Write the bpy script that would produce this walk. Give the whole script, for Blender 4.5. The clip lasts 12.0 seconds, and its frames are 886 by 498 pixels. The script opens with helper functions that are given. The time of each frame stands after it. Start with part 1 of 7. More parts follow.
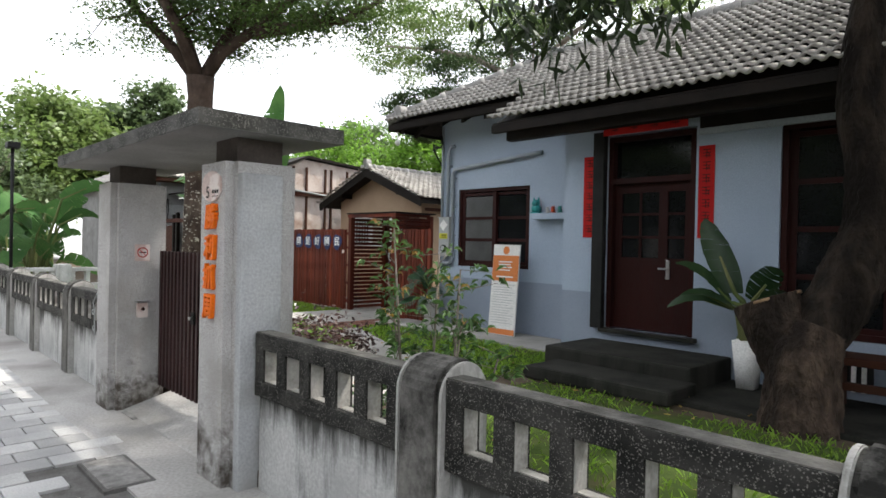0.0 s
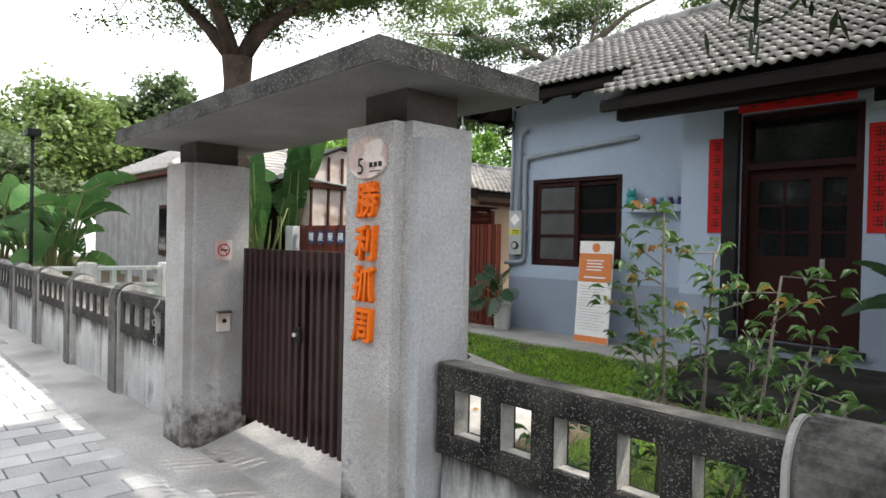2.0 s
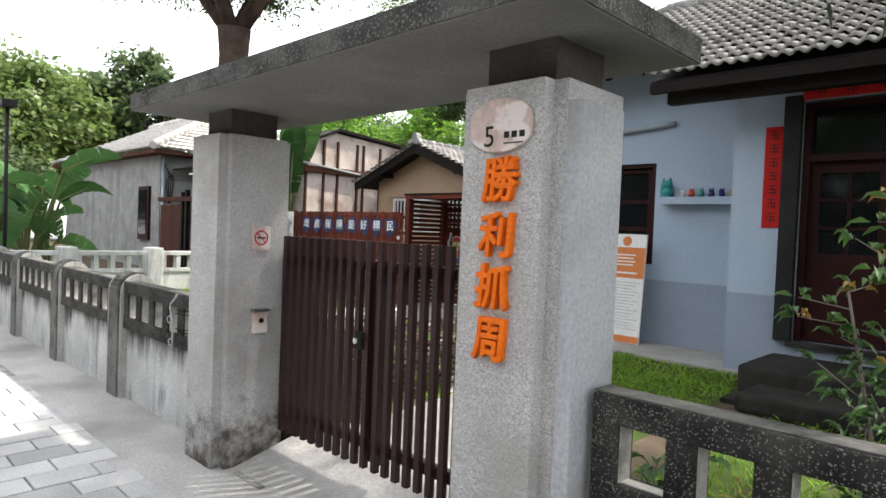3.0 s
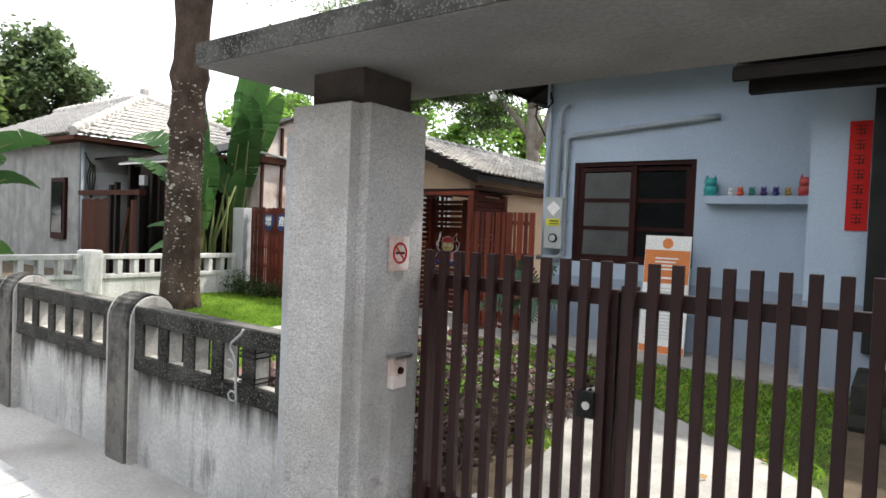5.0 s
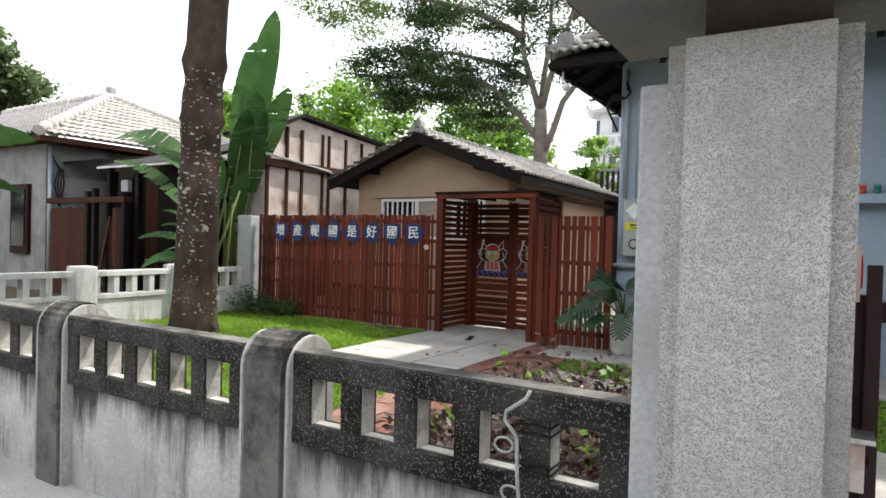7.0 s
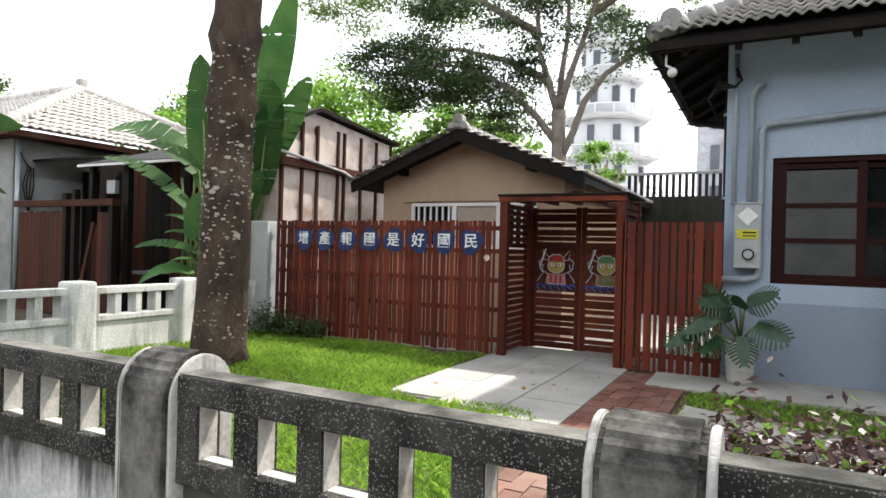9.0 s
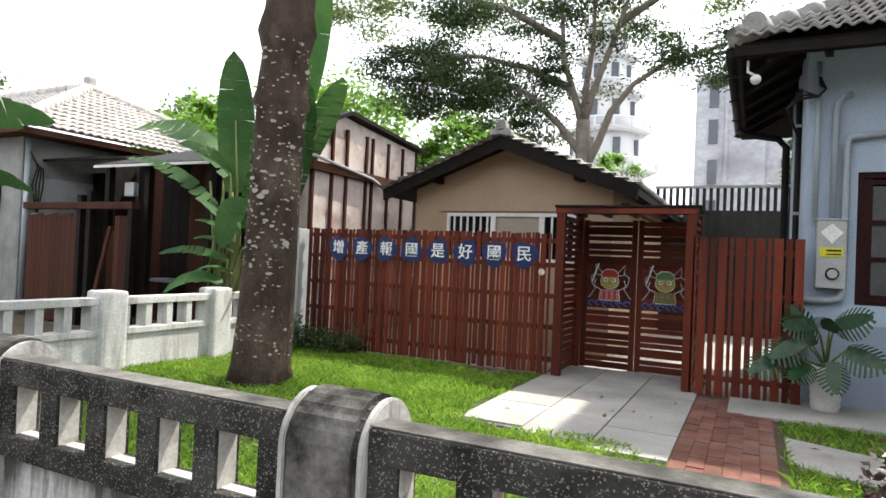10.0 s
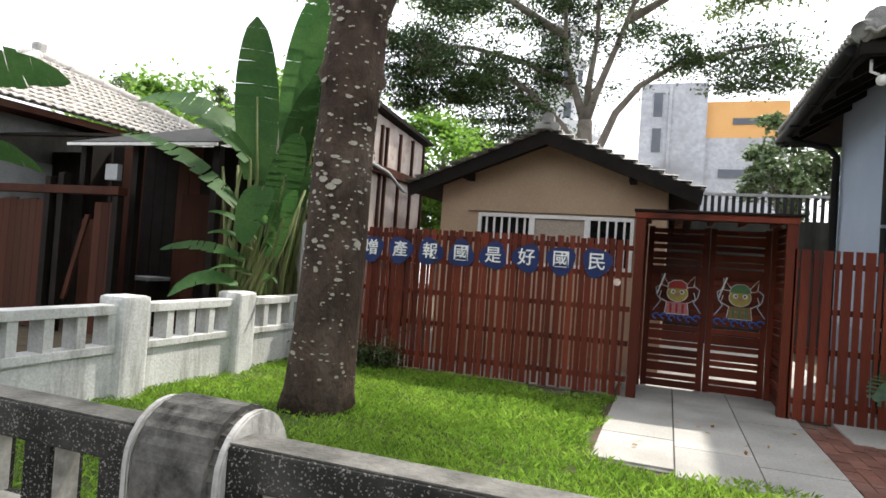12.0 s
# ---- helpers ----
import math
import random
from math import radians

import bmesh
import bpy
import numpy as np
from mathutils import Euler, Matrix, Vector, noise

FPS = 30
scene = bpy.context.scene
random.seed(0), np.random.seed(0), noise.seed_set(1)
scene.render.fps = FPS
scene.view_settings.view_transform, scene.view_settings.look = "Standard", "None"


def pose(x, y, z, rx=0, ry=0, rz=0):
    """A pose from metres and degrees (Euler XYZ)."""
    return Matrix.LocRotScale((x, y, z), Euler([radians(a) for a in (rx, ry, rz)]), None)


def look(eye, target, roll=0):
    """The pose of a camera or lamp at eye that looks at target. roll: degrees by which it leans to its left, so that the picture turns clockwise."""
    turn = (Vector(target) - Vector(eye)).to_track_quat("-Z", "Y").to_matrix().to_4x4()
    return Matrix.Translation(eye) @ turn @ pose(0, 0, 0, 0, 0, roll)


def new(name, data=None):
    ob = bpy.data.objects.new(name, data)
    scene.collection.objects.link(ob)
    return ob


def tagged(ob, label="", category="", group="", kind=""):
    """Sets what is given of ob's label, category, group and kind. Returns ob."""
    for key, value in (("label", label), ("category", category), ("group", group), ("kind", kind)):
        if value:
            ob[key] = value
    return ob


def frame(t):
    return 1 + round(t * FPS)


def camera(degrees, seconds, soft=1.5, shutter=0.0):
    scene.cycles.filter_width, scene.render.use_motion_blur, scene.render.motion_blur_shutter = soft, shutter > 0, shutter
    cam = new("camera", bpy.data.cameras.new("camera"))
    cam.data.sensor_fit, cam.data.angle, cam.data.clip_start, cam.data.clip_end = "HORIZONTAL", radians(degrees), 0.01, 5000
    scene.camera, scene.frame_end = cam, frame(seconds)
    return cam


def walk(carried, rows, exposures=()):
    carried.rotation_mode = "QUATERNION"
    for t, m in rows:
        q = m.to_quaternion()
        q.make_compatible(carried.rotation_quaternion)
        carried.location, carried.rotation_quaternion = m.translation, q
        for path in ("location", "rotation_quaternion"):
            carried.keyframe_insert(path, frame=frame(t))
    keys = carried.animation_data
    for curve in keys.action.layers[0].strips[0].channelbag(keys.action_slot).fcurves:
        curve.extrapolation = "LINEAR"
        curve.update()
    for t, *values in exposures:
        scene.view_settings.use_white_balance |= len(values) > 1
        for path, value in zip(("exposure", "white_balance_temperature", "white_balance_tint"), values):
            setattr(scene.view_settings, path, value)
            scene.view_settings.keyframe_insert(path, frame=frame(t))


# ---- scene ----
U = 1.12  # metres to one unit of the plan
cam = camera(70.6, 12.0, soft=1.6)
PATH = [
    (0, (0.281, -0.043, 1.371), (-1.17, 1.335, 1.356), 1.2),
    (0.5, (-0.002, -0.091, 1.372), (-1.404, 1.335, 1.346), 1.3),
    (1, (-0.385, -0.059, 1.365), (-1.796, 1.358, 1.327), 1.0),
    (1.5, (-0.74, -0.066, 1.327), (-2.204, 1.296, 1.316), 1.3),
    (2, (-1.139, -0.071, 1.338), (-2.592, 1.303, 1.315), 1.2),
    (2.5, (-1.544, -0.043, 1.345), (-2.987, 1.341, 1.301), 1.6),
    (3, (-1.931, -0.1, 1.33), (-3.322, 1.335, 1.274), 2.3),
    (3.2, (-2.042, -0.106, 1.348), (-3.406, 1.356, 1.282), 2.4),
    (4.8, (-3.319, -0.184, 1.34), (-4.538, 1.401, 1.29), 3.0),
    (5, (-3.492, -0.186, 1.35), (-4.667, 1.432, 1.29), 2.3),
    (5.5, (-3.907, -0.209, 1.329), (-5.046, 1.435, 1.293), 2.2),
    (6, (-4.306, -0.22, 1.33), (-5.398, 1.455, 1.296), 2.1),
    (6.5, (-4.722, -0.154, 1.34), (-5.779, 1.544, 1.301), 0.6),
    (7, (-5.126, -0.139, 1.307), (-6.167, 1.568, 1.276), 1.5),
    (8.8, (-6.596, 0.177, 1.277), (-7.515, 1.953, 1.261), 1.7),
    (9, (-6.742, 0.205, 1.289), (-7.664, 1.98, 1.288), 1.5),
    (9.5, (-7.152, 0.227, 1.285), (-8.086, 1.996, 1.301), 2.9),
    (10, (-7.549, 0.255, 1.294), (-8.436, 2.047, 1.325), 2.5),
    (10.5, (-7.954, 0.31, 1.303), (-8.79, 2.127, 1.352), 1.5),
    (11, (-8.383, 0.353, 1.286), (-9.166, 2.193, 1.336), 2.2),
    (11.5, (-8.733, 0.391, 1.274), (-9.465, 2.252, 1.317), 2.6),
    (12, (-9.1, 0.469, 1.29), (-9.781, 2.349, 1.327), 4.0),
]
walk(cam, [(t, look(Vector(eye) * U, Vector(target) * U, roll)) for t, eye, target, roll in PATH],
     [(0, 1.16), (2.5, 1.36), (5.5, 1.36), (7, 1.2), (9, 1.36), (10, 1.34), (11.5, 1.16), (12, 1.16)])

# ---- world and sun ----
SUN_ELEVATION, SUN_AZIMUTH = 58.0, 28.0  # degrees; azimuth from +y towards +x
world = bpy.data.worlds.new("overcast_sky")
scene.world = world
world.use_nodes = True
wn, wl = world.node_tree.nodes, world.node_tree.links
wn.clear()
sky = wn.new("ShaderNodeTexSky")
sky.sky_type, sky.sun_disc = "NISHITA", False
sky.sun_elevation, sky.sun_rotation = radians(SUN_ELEVATION), radians(SUN_AZIMUTH)
sky.dust_density = 4.0
cloud = wn.new("ShaderNodeMix")
cloud.data_type = "RGBA"
cloud.inputs["Factor"].default_value = 0.72
cloud.inputs["B"].default_value = (10.5, 10.7, 11.0, 1)
back = wn.new("ShaderNodeBackground")
back.inputs["Strength"].default_value = 0.122
wout = wn.new("ShaderNodeOutputWorld")
wl.new(sky.outputs[0], cloud.inputs["A"])
wl.new(cloud.outputs["Result"], back.inputs["Color"])
wl.new(back.outputs[0], wout.inputs["Surface"])

sun_data = bpy.data.lights.new("sun", "SUN")
sun_data.energy, sun_data.angle, sun_data.color = 3.7, radians(1.5), (1.0, 0.95, 0.86)
sun = new("sun", sun_data)
az, el = radians(SUN_AZIMUTH), radians(SUN_ELEVATION)
sun.matrix_world = look((math.sin(az) * math.cos(el) * 40, math.cos(az) * math.cos(el) * 40, math.sin(el) * 40), (0, 0, 0))


# ---- materials ----
def material(name, a, b, scale=6.0, rough=0.7, bump=0.2, fine=60.0, c=None, c_scale=1.3, c_cut=(0.5, 0.7), metal=0.0,
             stretch=(1, 1, 1), vary=0.0, spec=None, seed=0.0, distance=0.01, gather=(0.35, 0.65)):
    """Two colours mixed by noise, a third in large stains, fine relief; vary: brightness from piece to piece."""
    m = bpy.data.materials.new(name)
    m.use_nodes = True
    n, l = m.node_tree.nodes, m.node_tree.links
    bs = n["Principled BSDF"]
    geo = n.new("ShaderNodeNewGeometry")
    mp = n.new("ShaderNodeMapping")
    mp.inputs["Scale"].default_value = stretch
    mp.inputs["Location"].default_value = (seed, seed * 1.7, seed * 0.3)
    l.new(geo.outputs["Position"], mp.inputs["Vector"])

    def noisy(sc, detail=4):
        t = n.new("ShaderNodeTexNoise")
        t.inputs["Scale"].default_value, t.inputs["Detail"].default_value = sc, detail
        l.new(mp.outputs[0], t.inputs["Vector"])
        return t

    def ramp(src, lo, hi):
        r = n.new("ShaderNodeMapRange")
        r.inputs["From Min"].default_value, r.inputs["From Max"].default_value = lo, hi
        l.new(src, r.inputs["Value"])
        return r.outputs[0]

    def mix(f, x, y, mode="MIX"):
        k = n.new("ShaderNodeMix")
        k.data_type, k.blend_type = "RGBA", mode
        if isinstance(f, float):
            k.inputs["Factor"].default_value = f
        else:
            l.new(f, k.inputs["Factor"])
        for slot, v in (("A", x), ("B", y)):
            if isinstance(v, tuple):
                k.inputs[slot].default_value = (*v, 1)
            else:
                l.new(v, k.inputs[slot])
        return k.outputs["Result"]

    base = noisy(scale)
    grain = noisy(fine, 2)
    col = mix(ramp(base.outputs["Fac"], *gather), a, b)
    col = mix(ramp(grain.outputs["Fac"], 0.3, 0.7), col, mix(0.25, col, (0.02, 0.02, 0.02)))
    if c is not None:
        col = mix(ramp(noisy(c_scale, 6).outputs["Fac"], *c_cut), col, c)
    if vary:
        info = n.new("ShaderNodeObjectInfo")
        isl = geo.outputs["Random Per Island"]
        ad = n.new("ShaderNodeMath")
        ad.operation = "ADD"
        l.new(info.outputs["Random"], ad.inputs[0])
        l.new(isl, ad.inputs[1])
        fr = n.new("ShaderNodeMath")
        fr.operation = "FRACT"
        l.new(ad.outputs[0], fr.inputs[0])
        hsv = n.new("ShaderNodeHueSaturation")
        l.new(col, hsv.inputs["Color"])
        mr = n.new("ShaderNodeMapRange")
        mr.inputs["To Min"].default_value, mr.inputs["To Max"].default_value = 1 - vary, 1 + vary
        l.new(fr.outputs[0], mr.inputs["Value"])
        l.new(mr.outputs[0], hsv.inputs["Value"])
        col = hsv.outputs[0]
    l.new(col, bs.inputs["Base Color"])
    bs.inputs["Roughness"].default_value = rough
    bs.inputs["Metallic"].default_value = metal
    bs.inputs["Specular IOR Level"].default_value = (0.12 if rough > 0.5 else 0.3) if spec is None else spec
    if bump:
        bp = n.new("ShaderNodeBump")
        bp.inputs["Strength"].default_value, bp.inputs["Distance"].default_value = bump, distance
        hgt = n.new("ShaderNodeMath")
        hgt.operation = "ADD"
        l.new(base.outputs["Fac"], hgt.inputs[0])
        l.new(grain.outputs["Fac"], hgt.inputs[1])
        l.new(hgt.outputs[0], bp.inputs["Height"])
        l.new(bp.outputs[0], bs.inputs["Normal"])
    return m


def speckled(name, dark, light, chip, size=90.0, rough=0.75, worn=None, amount=0.55):
    """Concrete with small chips of stone showing in it (Voronoi cells), worn patches over it."""
    m = material(name, dark, light, 5.0, rough, 0.4, 70.0, worn, 2.2, (0.5, 0.72))
    n, l = m.node_tree.nodes, m.node_tree.links
    bs = n["Principled BSDF"]
    under = bs.inputs["Base Color"].links[0].from_socket
    geo = n.new("ShaderNodeNewGeometry")
    vo = n.new("ShaderNodeTexVoronoi")
    vo.inputs["Scale"].default_value = size
    l.new(geo.outputs["Position"], vo.inputs["Vector"])
    sep = n.new("ShaderNodeSeparateColor")
    l.new(vo.outputs["Color"], sep.inputs[0])
    cut = n.new("ShaderNodeMapRange")
    cut.inputs["From Min"].default_value, cut.inputs["From Max"].default_value = amount, amount + 0.12
    l.new(sep.outputs[0], cut.inputs["Value"])
    k = n.new("ShaderNodeMix")
    k.data_type = "RGBA"
    l.new(cut.outputs[0], k.inputs["Factor"])
    l.new(under, k.inputs["A"])
    k.inputs["B"].default_value = (*chip, 1)
    l.new(k.outputs["Result"], bs.inputs["Base Color"])
    return m


def streaked(name, base, stain, amount=(0.48, 0.66), fine_scale=5.0):
    """Old render with dark runs of water down its face and blotches of mould."""
    m = material(name, base, tuple(v * 0.8 for v in base), 3.0, 0.9, 0.35, 45.0, tuple(v * 0.55 for v in base), 2.0, (0.5, 0.75))
    n, l = m.node_tree.nodes, m.node_tree.links
    bs = n["Principled BSDF"]
    under = bs.inputs["Base Color"].links[0].from_socket
    geo = n.new("ShaderNodeNewGeometry")
    mp = n.new("ShaderNodeMapping")
    mp.inputs["Scale"].default_value = (1, 1, 0.13)
    l.new(geo.outputs["Position"], mp.inputs["Vector"])
    t = n.new("ShaderNodeTexNoise")
    t.inputs["Scale"].default_value, t.inputs["Detail"].default_value, t.inputs["Roughness"].default_value = fine_scale, 8, 0.7
    l.new(mp.outputs[0], t.inputs["Vector"])
    r = n.new("ShaderNodeMapRange")
    r.inputs["From Min"].default_value, r.inputs["From Max"].default_value = amount
    l.new(t.outputs["Fac"], r.inputs["Value"])
    k = n.new("ShaderNodeMix")
    k.data_type = "RGBA"
    l.new(r.outputs[0], k.inputs["Factor"])
    l.new(under, k.inputs["A"])
    k.inputs["B"].default_value = (*stain, 1)
    l.new(k.outputs["Result"], bs.inputs["Base Color"])
    return m


def dripped(name, base, stain, z_rim, reach, squash, scale, soft, extra):
    """Render with ragged dark runs that start at a rim and thin out below it, and scattered blotches."""
    m = material(name, base, tuple(v * 0.82 for v in base), 2.5, 0.9, 0.35, 45.0, tuple(v * 0.6 for v in base), 2.2, (0.5, 0.75))
    n, l = m.node_tree.nodes, m.node_tree.links
    bs = n["Principled BSDF"]
    under = bs.inputs["Base Color"].links[0].from_socket
    geo = n.new("ShaderNodeNewGeometry")
    mp = n.new("ShaderNodeMapping")
    mp.inputs["Scale"].default_value = (1, 1, squash)
    l.new(geo.outputs["Position"], mp.inputs["Vector"])
    t = n.new("ShaderNodeTexNoise")
    t.inputs["Scale"].default_value, t.inputs["Detail"].default_value, t.inputs["Roughness"].default_value = scale, 9, 0.72
    l.new(mp.outputs[0], t.inputs["Vector"])
    big = n.new("ShaderNodeTexNoise")
    big.inputs["Scale"].default_value, big.inputs["Detail"].default_value = 2.3, 6
    l.new(geo.outputs["Position"], big.inputs["Vector"])
    sep = n.new("ShaderNodeSeparateXYZ")
    l.new(geo.outputs["Position"], sep.inputs[0])
    run = n.new("ShaderNodeMapRange")
    run.inputs["From Min"].default_value, run.inputs["From Max"].default_value = z_rim - reach, z_rim
    run.inputs["To Min"].default_value, run.inputs["To Max"].default_value = -extra, 0.12
    l.new(sep.outputs["Z"], run.inputs["Value"])
    a1 = n.new("ShaderNodeMath")
    a1.operation = "ADD"
    l.new(t.outputs["Fac"], a1.inputs[0])
    l.new(run.outputs[0], a1.inputs[1])
    a2 = n.new("ShaderNodeMath")
    a2.operation = "MULTIPLY_ADD"
    l.new(big.outputs["Fac"], a2.inputs[0])
    a2.inputs[1].default_value = 0.45
    l.new(a1.outputs[0], a2.inputs[2])
    r = n.new("ShaderNodeMapRange")
    r.inputs["From Min"].default_value, r.inputs["From Max"].default_value = 0.74 - soft, 0.74 + soft
    l.new(a2.outputs[0], r.inputs["Value"])
    k = n.new("ShaderNodeMix")
    k.data_type = "RGBA"
    l.new(r.outputs[0], k.inputs["Factor"])
    l.new(under, k.inputs["A"])
    k.inputs["B"].default_value = (*stain, 1)
    l.new(k.outputs["Result"], bs.inputs["Base Color"])
    return m


def leafy(name, a, b, through_light=0.35, rough=0.45, vary=0.35):
    m = material(name, a, b, 2.0, rough, 0.0, 30.0, vary=vary)
    n, l = m.node_tree.nodes, m.node_tree.links
    bs = n["Principled BSDF"]
    tr = n.new("ShaderNodeBsdfTranslucent")
    br = n.new("ShaderNodeHueSaturation")
    br.inputs["Value"].default_value = 1.6
    l.new(bs.inputs["Base Color"].links[0].from_socket, br.inputs["Color"])
    l.new(br.outputs[0], tr.inputs["Color"])
    mx = n.new("ShaderNodeMixShader")
    mx.inputs[0].default_value = through_light
    l.new(bs.outputs[0], mx.inputs[1])
    l.new(tr.outputs[0], mx.inputs[2])
    l.new(mx.outputs[0], n["Material Output"].inputs["Surface"])
    return m


def painted_wall(name):
    """Blue-grey house paint over render, with a greyer dado painted up to 0.92 of the plan."""
    m = material(name, (0.36, 0.43, 0.53), (0.40, 0.47, 0.57), 1.2, 0.85, 0.25, 120.0, (0.31, 0.37, 0.46), 0.8, (0.5, 0.75))
    n, l = m.node_tree.nodes, m.node_tree.links
    bs = n["Principled BSDF"]
    under = bs.inputs["Base Color"].links[0].from_socket
    geo = n.new("ShaderNodeNewGeometry")
    sx = n.new("ShaderNodeSeparateXYZ")
    l.new(geo.outputs["Position"], sx.inputs[0])
    lt = n.new("ShaderNodeMath")
    lt.operation = "LESS_THAN"
    lt.inputs[1].default_value = 0.86 * U
    l.new(sx.outputs["Z"], lt.inputs[0])
    k = n.new("ShaderNodeMix")
    k.data_type, k.blend_type = "RGBA", "MULTIPLY"
    l.new(lt.outputs[0], k.inputs["Factor"])
    l.new(under, k.inputs["A"])
    k.inputs["B"].default_value = (0.72, 0.70, 0.70, 1)
    l.new(k.outputs["Result"], bs.inputs["Base Color"])
    return m


M_PILLAR = speckled("washed_pebble_render", (0.49, 0.48, 0.475), (0.57, 0.56, 0.55), (0.26, 0.245, 0.23), 340.0, 0.85, (0.33, 0.32, 0.30), 0.62)


def footed(m, stain, top):
    """Ragged damp mould creeping up from the ground over a finished material."""
    n, l = m.node_tree.nodes, m.node_tree.links
    bs = n["Principled BSDF"]
    under = bs.inputs["Base Color"].links[0].from_socket
    geo = n.new("ShaderNodeNewGeometry")
    sep = n.new("ShaderNodeSeparateXYZ")
    l.new(geo.outputs["Position"], sep.inputs[0])
    t = n.new("ShaderNodeTexNoise")
    t.inputs["Scale"].default_value, t.inputs["Detail"].default_value, t.inputs["Roughness"].default_value = 6.0, 9, 0.72
    l.new(geo.outputs["Position"], t.inputs["Vector"])
    h = n.new("ShaderNodeMapRange")
    h.inputs["From Min"].default_value, h.inputs["From Max"].default_value = 0.0, top
    h.inputs["To Min"].default_value, h.inputs["To Max"].default_value = 0.16, -0.25
    l.new(sep.outputs["Z"], h.inputs["Value"])
    a = n.new("ShaderNodeMath")
    a.operation = "ADD"
    l.new(t.outputs["Fac"], a.inputs[0])
    l.new(h.outputs[0], a.inputs[1])
    f = n.new("ShaderNodeMapRange")
    f.inputs["From Min"].default_value, f.inputs["From Max"].default_value = 0.46, 0.68
    l.new(a.outputs[0], f.inputs["Value"])
    k = n.new("ShaderNodeMix")
    k.data_type = "RGBA"
    l.new(f.outputs[0], k.inputs["Factor"])
    l.new(under, k.inputs["A"])
    k.inputs["B"].default_value = (*stain, 1)
    l.new(k.outputs["Result"], bs.inputs["Base Color"])
    return m


footed(M_PILLAR, (0.075, 0.065, 0.055), 0.75)
M_PLASTER = material("pale_plaster", (0.46, 0.47, 0.48), (0.40, 0.41, 0.42), 1.5, 0.85, 0.15, 60, (0.30, 0.30, 0.29), 2.5, (0.52, 0.75))
M_TERRAZZO = speckled("dark_pebble_concrete", (0.012, 0.012, 0.011), (0.052, 0.050, 0.046), (0.17, 0.162, 0.15), 230.0, 0.85, (0.006, 0.006, 0.005), 0.85)
M_REVEAL = material("pale_cast_reveal", (0.50, 0.48, 0.45), (0.40, 0.39, 0.36), 8, 0.9, 0.3, 60, (0.16, 0.15, 0.13), 6, (0.55, 0.7))
M_RAILTOP = material("worn_sunlit_rail_top", (0.10, 0.097, 0.09), (0.17, 0.163, 0.15), 9, 0.9, 0.6, 70, (0.035, 0.035, 0.032), 4, (0.45, 0.65))
M_FENCEWALL = dripped("stained_render", (0.58, 0.58, 0.57), (0.07, 0.07, 0.066), 0.585, 0.24, 0.12, 9.0, 0.13, 0.15)
M_POST = dripped("mouldy_render", (0.20, 0.193, 0.18), (0.018, 0.0175, 0.016), 1.1, 0.85, 0.9, 6.0, 0.16, 0.16)
M_POSTEND = streaked("paler_render", (0.46, 0.45, 0.43), (0.10, 0.10, 0.09), (0.5, 0.7), 7.0)
M_CANOPY = material("canopy_concrete", (0.24, 0.235, 0.23), (0.185, 0.18, 0.175), 2.0, 0.9, 0.3, 50, (0.15, 0.15, 0.145), 1.8, (0.52, 0.75))
M_CANOPYEDGE = speckled("weathered_slab_edge", (0.04, 0.04, 0.038), (0.11, 0.108, 0.10), (0.14, 0.135, 0.125), 150.0, 0.9, (0.018, 0.018, 0.016), 0.78)
M_BLOCK = material("grey_brown_block", (0.06, 0.05, 0.044), (0.09, 0.075, 0.066), 5, 0.85, 0.3, 60)
M_WHITEWALL = streaked("whitewashed_render", (0.68, 0.68, 0.665), (0.17, 0.16, 0.14), (0.5, 0.72), 4.0)
M_PAVER = material("grey_paver", (0.40, 0.395, 0.39), (0.48, 0.475, 0.465), 3.0, 0.85, 0.35, 80, (0.28, 0.28, 0.285), 0.9, (0.46, 0.72), vary=0.22)
M_COVER = material("worn_grey_cover", (0.22, 0.215, 0.205), (0.30, 0.29, 0.28), 14, 0.85, 0.5, 50, (0.12, 0.115, 0.11), 5, (0.5, 0.68))
M_JOINT = material("paving_joint", (0.10, 0.095, 0.09), (0.16, 0.155, 0.15), 8, 0.95, 0.3, 60)
M_CONCRETE = material("worn_concrete", (0.36, 0.35, 0.335), (0.44, 0.425, 0.41), 1.4, 0.85, 0.3, 45, (0.20, 0.19, 0.18), 1.0, (0.5, 0.72))
M_SLAB = material("path_slab", (0.31, 0.30, 0.28), (0.38, 0.365, 0.345), 2.0, 0.85, 0.25, 60, (0.21, 0.20, 0.185), 1.5, (0.52, 0.75), vary=0.08)
M_BRICKPATH = material("red_brick_paving", (0.13, 0.06, 0.045), (0.18, 0.085, 0.065), 6, 0.85, 0.4, 60, (0.17, 0.11, 0.09), 2, (0.5, 0.7), vary=0.2)
M_SOIL = material("soil", (0.075, 0.058, 0.04), (0.11, 0.085, 0.06), 5, 0.95, 0.6, 40)
M_STEP = streaked("dark_streaked_concrete", (0.035, 0.034, 0.029), (0.009, 0.010, 0.008), (0.45, 0.7), 3.0)
M_WALLBLUE = painted_wall("blue_grey_paint")
M_INSIDE = material("dim_plaster", (0.22, 0.21, 0.2), (0.25, 0.24, 0.22), 2, 0.9, 0.1)
M_DARKWOOD = material("black_brown_wood", (0.007, 0.005, 0.004), (0.013, 0.009, 0.007), 5, 0.7, 0.3, 50, stretch=(1, 1, 1))
